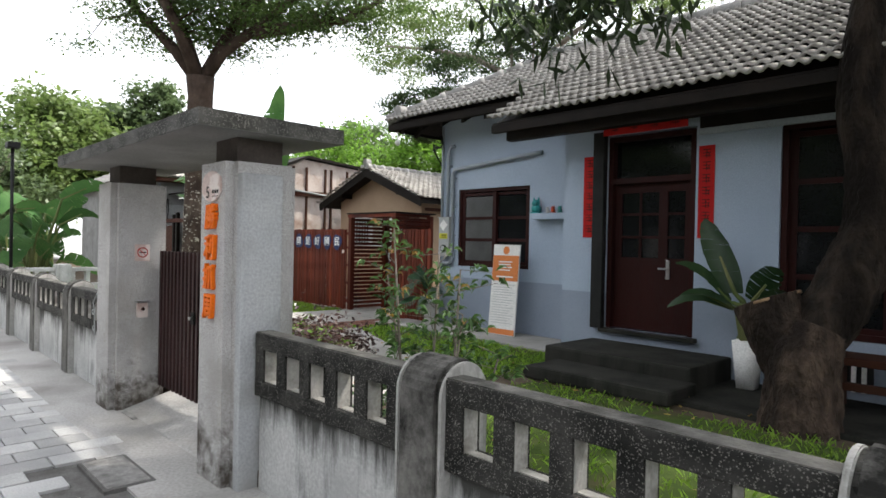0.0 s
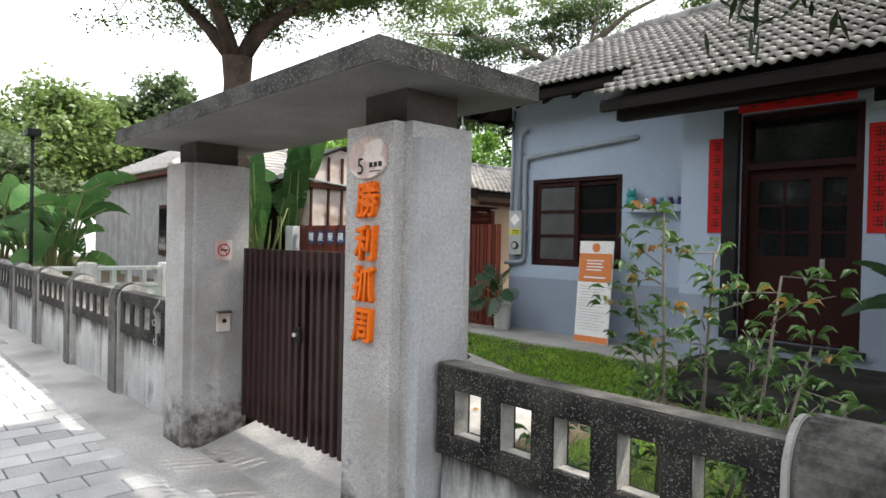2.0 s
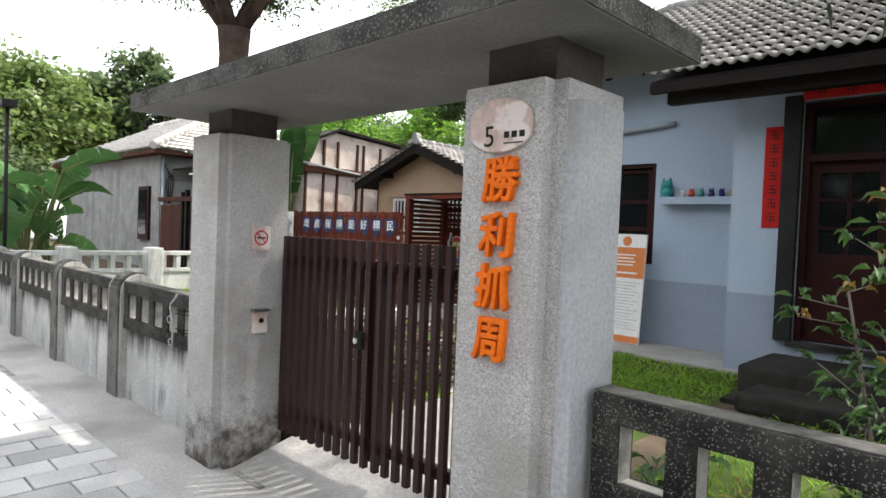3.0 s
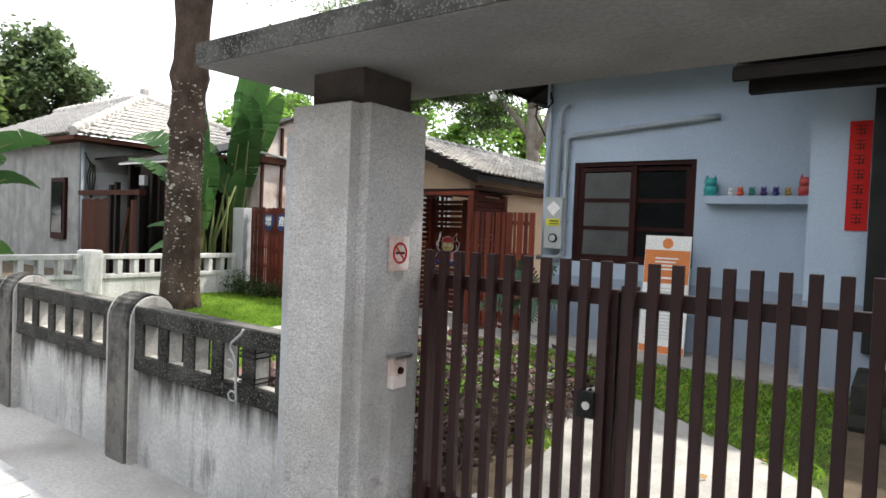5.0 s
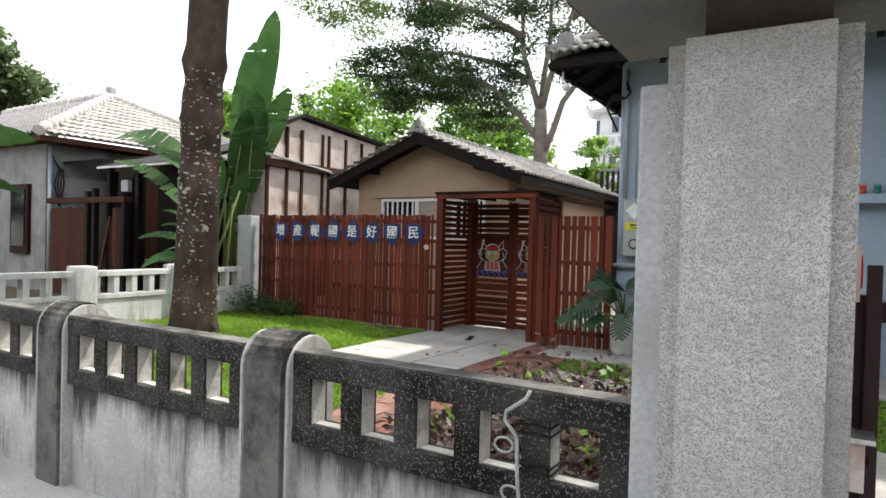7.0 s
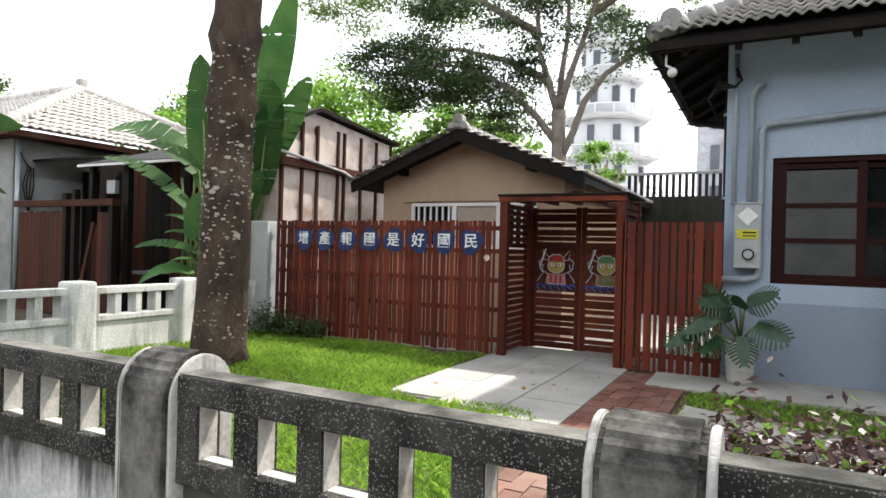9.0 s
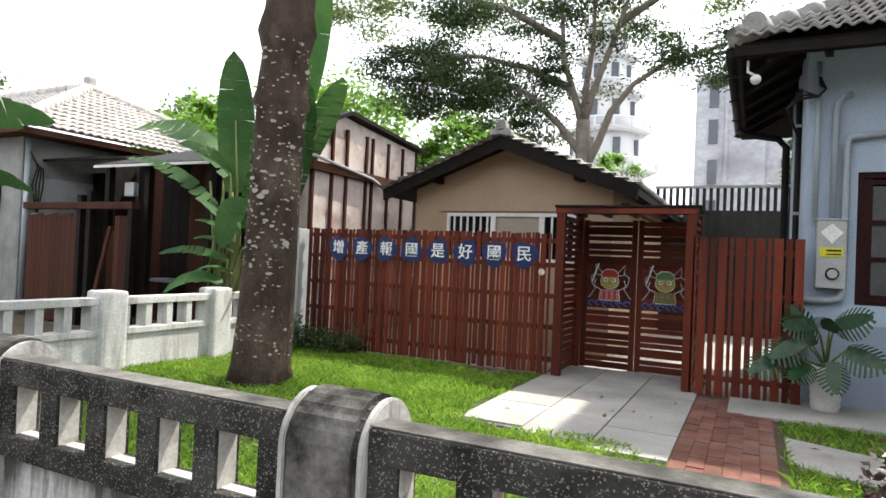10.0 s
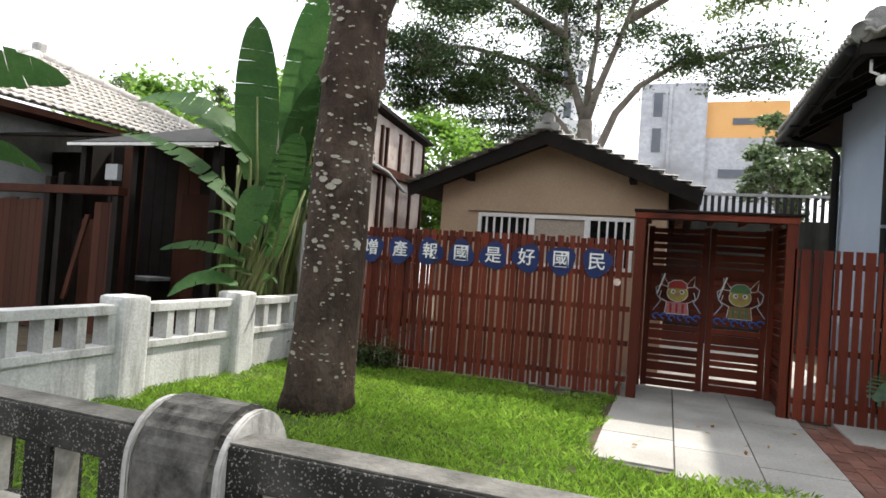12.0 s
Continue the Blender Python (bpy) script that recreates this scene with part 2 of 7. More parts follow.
M_REDWOOD = material("red_brown_slat_wood", (0.105, 0.019, 0.010), (0.150, 0.030, 0.014), 5, 0.55, 0.3, 70, (0.045, 0.011, 0.008), 1.6, (0.46, 0.68), stretch=(1, 1, 0.12), vary=0.34, spec=0.15)
M_DOORWOOD = material("dark_red_joinery", (0.019, 0.0032, 0.0026), (0.027, 0.0045, 0.0034), 4, 0.55, 0.15, 60, stretch=(1, 1, 0.15))
M_OLDWOOD = material("old_brown_boards", (0.048, 0.015, 0.009), (0.075, 0.026, 0.015), 4, 0.75, 0.4, 60, (0.06, 0.03, 0.02), 1.5, (0.45, 0.7), stretch=(1, 1, 0.1), vary=0.25)
M_PALEBOARD = material("peeling_white_boards", (0.60, 0.53, 0.49), (0.48, 0.40, 0.36), 3, 0.85, 0.35, 60, (0.27, 0.18, 0.14), 2.2, (0.55, 0.72))
M_GATEIRON = material("maroon_painted_iron", (0.026, 0.009, 0.010), (0.034, 0.012, 0.012), 4, 0.45, 0.1, 80)
M_TILE = material("grey_roof_tile", (0.34, 0.325, 0.31), (0.46, 0.44, 0.415), 5, 0.85, 0.4, 60, (0.20, 0.19, 0.18), 2.4, (0.5, 0.74), vary=0.14)
M_TILEDARK = material("dark_shingle", (0.014, 0.014, 0.0145), (0.026, 0.026, 0.027), 5, 0.8, 0.4, 40, (0.02, 0.02, 0.02), 1.5, (0.5, 0.7))
M_TILEPALE = material("pale_roof_tile", (0.50, 0.475, 0.45), (0.60, 0.57, 0.54), 3, 0.85, 0.3, 60, (0.38, 0.36, 0.34), 1.2, (0.5, 0.75), vary=0.08)
M_RIDGE = material("ridge_cement", (0.30, 0.295, 0.285), (0.40, 0.39, 0.375), 5, 0.9, 0.4, 50, (0.10, 0.10, 0.095), 2.5, (0.5, 0.7))
M_TAN = material("tan_render", (0.40, 0.29, 0.20), (0.45, 0.33, 0.23), 2, 0.9, 0.2, 70, (0.34, 0.24, 0.16), 0.9, (0.5, 0.75))
M_GREYWALL = streaked("grey_old_render", (0.33, 0.33, 0.325), (0.13, 0.13, 0.125), (0.48, 0.72), 1.6)
M_WHITE = material("white_paint", (0.72, 0.71, 0.69), (0.78, 0.77, 0.75), 3, 0.6, 0.05)
M_LETTER = material("white_letters", (0.86, 0.86, 0.86), (0.82, 0.82, 0.83), 3, 0.6, 0.0)
M_PIPE = material("grey_painted_pipe", (0.30, 0.34, 0.38), (0.34, 0.38, 0.42), 3, 0.5, 0.05)
M_METER = material("grey_meter_case", (0.36, 0.37, 0.37), (0.40, 0.41, 0.41), 4, 0.5, 0.05)
M_BLACK = material("black_rubber", (0.012, 0.012, 0.012), (0.02, 0.02, 0.02), 4, 0.6, 0.05)
M_RED = material("red_paper", (0.42, 0.012, 0.012), (0.50, 0.02, 0.016), 3, 0.7, 0.05)
M_GOLD = material("dark_ink", (0.05, 0.01, 0.008), (0.07, 0.015, 0.01), 3, 0.6, 0.0)
M_ORANGE = material("orange_letters", (0.85, 0.17, 0.008), (0.80, 0.15, 0.008), 5, 0.55, 0.05)
M_ORANGEPRINT = material("orange_print", (0.62, 0.21, 0.07), (0.60, 0.20, 0.065), 3, 0.6, 0.0)
M_PINKPLATE = material("pink_plate", (0.62, 0.48, 0.43), (0.58, 0.44, 0.39), 3, 0.5, 0.05, 40, (0.68, 0.60, 0.56), 9, (0.5, 0.56))
M_BLUEPLATE = material("navy_plate", (0.012, 0.024, 0.105), (0.016, 0.032, 0.13), 3, 0.5, 0.05)
M_YELLOW = material("yellow_sticker", (0.60, 0.58, 0.06), (0.56, 0.54, 0.05), 3, 0.6, 0.0)
M_STEEL = material("steel", (0.5, 0.5, 0.5), (0.55, 0.55, 0.55), 8, 0.3, 0.02, metal=1.0)
M_FROST = material("frosted_pane", (0.07, 0.072, 0.072), (0.10, 0.102, 0.102), 2, 0.15, 0.0)
M_DARKPANE = material("dark_pane", (0.004, 0.005, 0.006), (0.007, 0.008, 0.009), 2, 0.08, 0.0)
M_BARK = material("spotted_bark", (0.040, 0.027, 0.021), (0.092, 0.064, 0.050), 4, 0.9, 0.9, 26, (0.12, 0.094, 0.076), 2.4, (0.56, 0.74), stretch=(1, 1, 0.6), distance=0.035)
M_LICHEN = material("pale_lichen", (0.42, 0.39, 0.34), (0.36, 0.33, 0.28), 20, 0.95, 0.2)
M_STUMPBARK = material("dark_bark", (0.009, 0.007, 0.0055), (0.040, 0.029, 0.022), 9, 0.9, 1.0, 22, (0.008, 0.006, 0.005), 1.8, (0.47, 0.66), stretch=(1, 1, 0.45), distance=0.05)
M_STUMP = material("brown_stump_bark", (0.030, 0.021, 0.016), (0.085, 0.060, 0.045), 11, 0.95, 1.0, 30, (0.016, 0.012, 0.010), 3.0, (0.5, 0.66), stretch=(1, 1, 0.5), distance=0.05)
M_CUTWOOD = material("cut_wood", (0.30, 0.20, 0.12), (0.22, 0.14, 0.085), 9, 0.85, 0.3)
M_BRANCH = material("grey_branch", (0.17, 0.145, 0.12), (0.24, 0.21, 0.18), 6, 0.9, 0.4, 40)
M_LEAF_A = leafy("feathery_leaves", (0.045, 0.085, 0.018), (0.075, 0.125, 0.025))
M_LEAF_B = leafy("dark_canopy_leaves", (0.030, 0.060, 0.018), (0.055, 0.095, 0.027))
M_LEAF_LIGHT = leafy("bright_leaves", (0.10, 0.20, 0.025), (0.14, 0.26, 0.035), 0.45)
M_LEAF_FAR = leafy("far_foliage", (0.070, 0.108, 0.045), (0.105, 0.15, 0.062), 0.3)
M_LEAF_MID = leafy("mid_foliage", (0.095, 0.15, 0.04), (0.145, 0.20, 0.06), 0.35)
M_LEAF_DARK = leafy("mango_leaves", (0.018, 0.034, 0.012), (0.03, 0.05, 0.016), 0.2)
M_BANANA = leafy("banana_leaf", (0.036, 0.098, 0.026), (0.062, 0.135, 0.038), 0.28, 0.55, 0.3)
M_DEEPLEAF = leafy("deep_green_leaf", (0.02, 0.05, 0.018), (0.032, 0.07, 0.024), 0.2, 0.35, 0.2)
M_STALK = material("green_stalk", (0.10, 0.14, 0.045), (0.16, 0.17, 0.07), 3, 0.6, 0.1)
M_MONSTERA = leafy("monstera_leaf", (0.013, 0.042, 0.017), (0.022, 0.06, 0.024), 0.15, 0.3, 0.3)
M_SHRUB = leafy("shrub_leaf", (0.05, 0.11, 0.03), (0.09, 0.17, 0.045), 0.3, 0.45, 0.4)
M_YOUNG = leafy("young_leaf", (0.30, 0.22, 0.05), (0.26, 0.11, 0.04), 0.3, 0.5, 0.3)
M_GRASS = leafy("grass_blades", (0.145, 0.265, 0.03), (0.225, 0.355, 0.05), 0.4, 0.55, 0.4)
M_MAROON = leafy("maroon_leaves", (0.035, 0.017, 0.016), (0.075, 0.036, 0.030), 0.15, 0.35, 0.5)
M_POT = material("white_ribbed_pot", (0.55, 0.54, 0.51), (0.48, 0.47, 0.44), 5, 0.6, 0.1)
M_FARWHITE = material("far_white_render", (0.62, 0.63, 0.65), (0.58, 0.59, 0.61), 0.5, 0.9, 0.0)
M_FARGREY = material("far_grey_concrete", (0.40, 0.41, 0.44), (0.33, 0.34, 0.37), 0.4, 0.9, 0.0, 3, (0.22, 0.22, 0.235), 0.25, (0.5, 0.72))
M_FARORANGE = material("far_orange_render", (0.60, 0.34, 0.14), (0.56, 0.31, 0.12), 0.5, 0.9, 0.0)
M_FARGLASS = material("far_window", (0.07, 0.08, 0.10), (0.10, 0.11, 0.13), 0.5, 0.3, 0.0)


# ---- builders (plan units in, metres out) ----
def box(bm, x0, x1, y0, y1, z0, z1, bevel=0.0):
    r = bmesh.ops.create_cube(bm, size=1, matrix=Matrix.Translation(((x0 + x1) / 2, (y0 + y1) / 2, (z0 + z1) / 2)) @ Matrix.Diagonal((abs(x1 - x0), abs(y1 - y0), abs(z1 - z0), 1)))
    if bevel:
        edges = list({e for v in r["verts"] for e in v.link_edges})
        bmesh.ops.bevel(bm, geom=edges, offset=bevel, segments=2, affect="EDGES", profile=0.6)
    return bm


def boxes(*rows, bevel=0.0):
    bm = bmesh.new()
    for row in rows:
        box(bm, *row, bevel=bevel)
    return bm


def prism(outline, axis, a, b, bevel=0.0):
    """Extrudes an outline of (u, v) from a to b along an axis: x takes (y, z), y takes (x, z), z takes (x, y)."""
    bm = bmesh.new()
    put = {"x": lambda u, v, w: (w, u, v), "y": lambda u, v, w: (u, w, v), "z": lambda u, v, w: (u, v, w)}[axis]
    lo = [bm.verts.new(put(u, v, a)) for u, v in outline]
    hi = [bm.verts.new(put(u, v, b)) for u, v in outline]
    bm.faces.new(lo)
    bm.faces.new(hi[::-1])
    for i in range(len(lo)):
        j = (i + 1) % len(lo)
        bm.faces.new((lo[j], lo[i], hi[i], hi[j]))
    bmesh.ops.recalc_face_normals(bm, faces=bm.faces)
    if bevel:
        bmesh.ops.bevel(bm, geom=list(bm.edges), offset=bevel, segments=2, affect="EDGES")
    return bm


def tube(bm, pts, radii, sides=8, wobble=0.0, cap=True):
    pts = [Vector(p) for p in pts]
    if not isinstance(radii, (list, tuple)):
        radii = [radii] * len(pts)
    rings, side = [], None
    for i, p in enumerate(pts):
        d = (pts[min(i + 1, len(pts) - 1)] - pts[max(i - 1, 0)]).normalized()
        if side is None:
            side = d.orthogonal().normalized()
        side = (side - d * side.dot(d)).normalized()
        up = d.cross(side)
        ring = []
        for k in range(sides):
            a = 2 * math.pi * k / sides
            r = radii[i] * (1 + wobble * noise.noise(p * 2.3 + Vector((math.cos(a), math.sin(a), 0)) * 1.4))
            ring.append(bm.verts.new(p + (side * math.cos(a) + up * math.sin(a)) * r))
        rings.append(ring)
    for a, b in zip(rings, rings[1:]):
        for k in range(sides):
            f = bm.faces.new((a[k], a[(k + 1) % sides], b[(k + 1) % sides], b[k]))
            f.smooth = True
    if cap:
        bm.faces.new(rings[0][::-1])
        bm.faces.new(rings[-1])
    return bm


def finish(bm, name, mat):
    me = bpy.data.meshes.new(name)
    bm.transform(Matrix.Scale(U, 4))
    bm.to_mesh(me)
    bm.free()
    for m in (mat if isinstance(mat, (list, tuple)) else (mat,)):
        me.materials.append(m)
    return me


def part(name, bm, mat, parent, label=""):
    """One mesh under a thing or a part; the bmesh is in plan places."""
    ob = new(name, finish(bm, name, mat))
    ob.parent = parent
    root = parent.matrix_world if parent.parent is None else parent.parent.matrix_world @ parent.matrix_local
    ob.matrix_parent_inverse = Matrix.Translation(root.translation).inverted()
    if label:
        tagged(ob, label)
    return ob


def solid(name, bm, mat, label, category="", kind="", group=""):
    return tagged(new(name, finish(bm, name, mat)), label, category, group, kind)


def thing(name, at, label, category, group="", kind=""):
    ob = new(name)
    ob.empty_display_size = 0.1
    ob.location = Vector(at) * U
    ob.matrix_world = Matrix.Translation(ob.location)
    return tagged(ob, label, category, group, kind)


def from_arrays(name, verts, faces, mat, smooth=False):
    me = bpy.data.meshes.new(name)
    verts = np.asarray(verts, dtype=np.float32) * U
    faces = np.asarray(faces, dtype=np.int32)
    n = faces.shape[1]
    me.vertices.add(len(verts))
    me.vertices.foreach_set("co", verts.ravel())
    me.loops.add(faces.size)
    me.loops.foreach_set("vertex_index", faces.ravel())
    me.polygons.add(len(faces))
    me.polygons.foreach_set("loop_start", np.arange(0, faces.size, n, dtype=np.int32))
    me.polygons.foreach_set("loop_total", np.full(len(faces), n, dtype=np.int32))
    if smooth:
        me.polygons.foreach_set("use_smooth", np.ones(len(faces), dtype=bool))
    me.update(calc_edges=True)
    me.materials.append(mat)
    return me


def array_part(name, verts, faces, mat, parent, label="", kind="", smooth=False):
    ob = new(name, from_arrays(name, verts, faces, mat, smooth))
    if parent is not None:
        ob.parent = parent
        ob.matrix_parent_inverse = Matrix.Translation(parent.location).inverted()
    return tagged(ob, label, "", "", kind)


rng = np.random.default_rng(7)


def leaves(centres, length, width, droop=0.35, spread=1.0):
    """A small folded leaf (two quads) at each centre, turned at random; centres in plan units."""
    c = np.asarray(centres)
    n = len(c)
    d = rng.normal(size=(n, 3)) * (1, 1, 0.45 * spread) - (0, 0, droop)
    d /= np.linalg.norm(d, axis=1)[:, None]
    s = np.cross(d, rng.normal(size=(n, 3)) * (0.35, 0.35, 1) + (0, 0, 0.6))
    s /= np.linalg.norm(s, axis=1)[:, None] + 1e-9
    up = np.cross(s, d)
    ln = (length * rng.uniform(0.65, 1.25, n))[:, None]
    w = (width * rng.uniform(0.7, 1.2, n))[:, None]
    base, tip = c - d * ln / 2, c + d * ln / 2
    mid = c - up * w * 0.2
    v = np.stack([base, mid + s * w / 2 + up * w * 0.25, tip, mid - s * w / 2 + up * w * 0.25], 1).reshape(-1, 3)
    return v, np.arange(4 * n).reshape(n, 4)


def clumps(spots, per, spread):
    """Points gathered round spots: flattened clouds with uneven edges."""
    spots = np.asarray(spots)
    n = len(spots) * per
    at = np.repeat(spots, per, 0)
    off = rng.normal(size=(n, 3)) * np.asarray(spread)
    size = np.repeat(rng.uniform(0.55, 1.35, len(spots)), per)[:, None]
    return at + off * size


def words(name, text, size, depth, mat, parent, m, label="", bold=0.0, rounded=0.0):
    """Raised lettering as a mesh; m: its pose in plan units."""
    cu = bpy.data.curves.new(name, "FONT")
    cu.body, cu.size, cu.extrude, cu.align_x, cu.align_y = text, size * U, depth * U, "CENTER", "CENTER"
    cu.resolution_u, cu.offset = 4, bold * U
    if rounded:
        cu.bevel_depth, cu.bevel_resolution, cu.shear = rounded * U, 2, 0.08
    tmp = bpy.data.objects.new("tmp_text", cu)
    scene.collection.objects.link(tmp)
    bpy.context.view_layer.update()
    me = bpy.data.meshes.new_from_object(tmp.evaluated_get(bpy.context.evaluated_depsgraph_get()))
    bpy.data.objects.remove(tmp)
    mm = m.copy()
    mm.translation = mm.translation * U
    me.transform(mm)
    me.materials.clear()
    me.materials.append(mat)
    ob = new(name, me)
    ob.parent = parent
    ob.matrix_parent_inverse = Matrix.Translation(parent.matrix_world.translation).inverted()
    if label:
        tagged(ob, label)
    return ob


def disc(bm, c, r, axis="y", depth=0.02, sides=20):
    turn = {"y": Matrix.Rotation(radians(90), 4, "X"), "x": Matrix.Rotation(radians(90), 4, "Y"), "z": Matrix.Identity(4)}[axis]
    bmesh.ops.create_cone(bm, cap_ends=True, segments=sides, radius1=r, radius2=r, depth=depth, matrix=Matrix.Translation(c) @ turn)
    return bm


# ---- ground, street and yard surfaces ----
YARD = 0.10
g = bmesh.new()
bmesh.ops.create_grid(g, x_segments=2, y_segments=2, size=900, matrix=Matrix.Translation((0, 0, -0.03)))
solid("ground", g, M_CONCRETE, "wide grey ground reaching the horizon", "ground", "structure")
solid("pavement", boxes((-60, 12, 1.08, 1.62, -0.1, 0.0)), M_CONCRETE, "worn grey concrete strip along the street wall", "pavement", "structure")
solid("road", boxes((-60, 12, -9, 1.08, -0.1, -0.018)), M_JOINT, "dark bed under the street pavers", "road", "structure")
solid("yard_ground", boxes((-40, 8, 1.96, 30, -0.1, YARD - 0.01), (-40, -5.45, 1.62, 1.96, -0.1, YARD - 0.01), (-3.0, 8, 1.62, 1.96, -0.1, YARD - 0.01)), M_SOIL, "brown soil of the walled yard", "ground", "structure")
threshold = solid("threshold", prism([(1.52, -0.02), (2.3, -0.02), (2.3, 0.115), (1.95, 0.112), (1.56, 0.008)], "x", -5.05, -3.41), M_CONCRETE, "pale concrete ramp under the iron gate", "threshold", "structure")
solid("apron", boxes((-7.7, -3.72, 6.05, 6.93, 0.0, 0.125), bevel=0.015), M_SLAB, "low concrete ledge along the blue house", "ledge", "structure")
solid("porch_floor", boxes((-3.72, 6.0, 4.9, 6.14, 0.0, 0.13), bevel=0.015), M_STEP, "dark streaked concrete strip before the porch wall", "ledge", "structure")

# ---- blue house ----
EAVE_Y, EAVE_Z, SLOPE = 5.40, 2.82, 0.57
HIPX, HIPY = -7.75, 6.30
HIPZ = EAVE_Z + SLOPE * (HIPY - EAVE_Y)
RIDGEY = 8.25
RIDGEZ = EAVE_Z + SLOPE * (RIDGEY - EAVE_Y)


def wall_y(name, x0, x1, y0, y1, z0, z1, holes, mat, label):
    """A wall along x with openings (x0, x1, z0, z1) right through it."""
    bm = bmesh.new()
    xs = sorted({x0, x1, *[h[0] for h in holes], *[h[1] for h in holes]})
    for a, b in zip(xs, xs[1:]):
        cuts = sorted((h[2], h[3]) for h in holes if h[0] <= a and h[1] >= b)
        z = z0
        for lo, hi in cuts:
            if lo > z:
                box(bm, a, b, y0, y1, z, lo)
            z = hi
        if z1 > z:
            box(bm, a, b, y0, y1, z, z1)
    bmesh.ops.remove_doubles(bm, verts=bm.verts, dist=0.0005)
    return solid(name, bm, mat, label, "wall", "structure")


wall_y("wall_south", -7.13, -4.15, 6.93, 7.11, 0.1, 3.58, [(-6.72, -5.30, 1.04, 2.235)], M_WALLBLUE, "blue-grey painted wall with a greyer dado")
wall_y("wall_porch", -4.15, 6.0, 6.14, 6.32, 0.1, 3.14, [(-3.56, -2.55, 0.47, 2.62), (-1.76, 1.6, 0.62, 2.55)], M_WALLBLUE, "blue-grey painted porch wall with door opening")
solid("wall_return", boxes((-4.15, -3.97, 6.32, 6.93, 0.1, 3.24)), M_WALLBLUE, "short blue-grey return wall beside the shelf", "wall", "structure")
solid("wall_west", boxes((-7.13, -6.95, 7.11, 9.6, 0.1, 3.57)), M_WALLBLUE, "long pale blue-grey side wall", "wall", "structure")
solid("wall_rear", boxes((-6.95, 6.0, 9.42, 9.6, 0.1, 3.57)), M_WALLBLUE, "plain rear wall of the blue house", "wall", "structure")
solid("wall_east", boxes((5.82, 6.0, 6.32, 9.42, 0.1, 3.57)), M_WALLBLUE, "plain side wall of the blue house", "wall", "structure")
# unseen floor, ceiling and inner wall, added to shut light out of the room
solid("floor", boxes((-6.95, 5.82, 7.11, 9.42, 0.1, 0.45), (-3.97, 5.82, 6.32, 7.11, 0.1, 0.45)), M_DARKWOOD, "dark timber floor inside the blue house", "floor", "structure")
solid("ceiling", boxes((-6.95, 5.82, 7.11, 9.42, 3.0, 3.06), (-3.97, 5.82, 6.32, 7.11, 3.0, 3.06)), M_INSIDE, "unseen flat ceiling added to keep the blue house dark", "ceiling", "structure")
solid("wall_inner", boxes((-6.95, 5.82, 8.9, 9.0, 0.45, 3.0)), M_INSIDE, "unseen inner wall added to keep the room dark", "wall", "structure")


def roof_deck(name, corners, lift, thick, mat, label):
    bm = bmesh.new()
    top = [bm.verts.new((x, y, z + lift)) for x, y, z in corners]
    low = [bm.verts.new((x, y, z + lift - thick)) for x, y, z in corners]
    bm.faces.new(top)
    bm.faces.new(low[::-1])
    for i in range(len(top)):
        j = (i + 1) % len(top)
        bm.faces.new((top[j], top[i], low[i], low[j]))
    bmesh.ops.recalc_face_normals(bm, faces=bm.faces)
    return solid(name, bm, mat, label, "roof", "structure")


PX0 = -4.67
XR = 6.6
roof_deck("roof_front", [(HIPX, HIPY, HIPZ), (PX0, HIPY, HIPZ), (PX0, EAVE_Y, EAVE_Z), (XR, EAVE_Y, EAVE_Z), (XR, RIDGEY, RIDGEZ), (HIPX + RIDGEY - HIPY, RIDGEY, RIDGEZ)], -0.05, 0.09, M_DARKWOOD, "dark boarded underside of the tiled front roof")
roof_deck("roof_side", [(HIPX, HIPY, HIPZ), (HIPX + RIDGEY - HIPY, RIDGEY, RIDGEZ), (HIPX, 2 * RIDGEY - HIPY, HIPZ)], -0.05, 0.09, M_DARKWOOD, "dark boarded underside of the side roof")
roof_deck("roof_rear", [(HIPX, 2 * RIDGEY - HIPY, HIPZ), (HIPX + RIDGEY - HIPY, RIDGEY, RIDGEZ), (XR, RIDGEY, RIDGEZ), (XR, 2 * RIDGEY - HIPY, HIPZ)], -0.05, 0.09, M_DARKWOOD, "rear slope of the tiled roof")


def tile_shape(w, l, seg=6):
    """One wavy tile, lying along +y up the slope: its face, its thin front edge and the hollow behind it."""
    v, f = [], []
    for y, z0 in ((l, 0.004), (0.0, 0.062), (0.0, 0.030), (0.05, 0.022)):
        for i in range(seg + 1):
            u = i / seg
            v.append((u * w, y, 0.017 * math.sin(u * 2 * math.pi) + z0))
    k = seg + 1
    for r in range(3):
        for i in range(seg):
            f.append(((r + 1) * k + i, (r + 1) * k + i + 1, r * k + i + 1, r * k + i))
    return np.array(v), np.array(f)


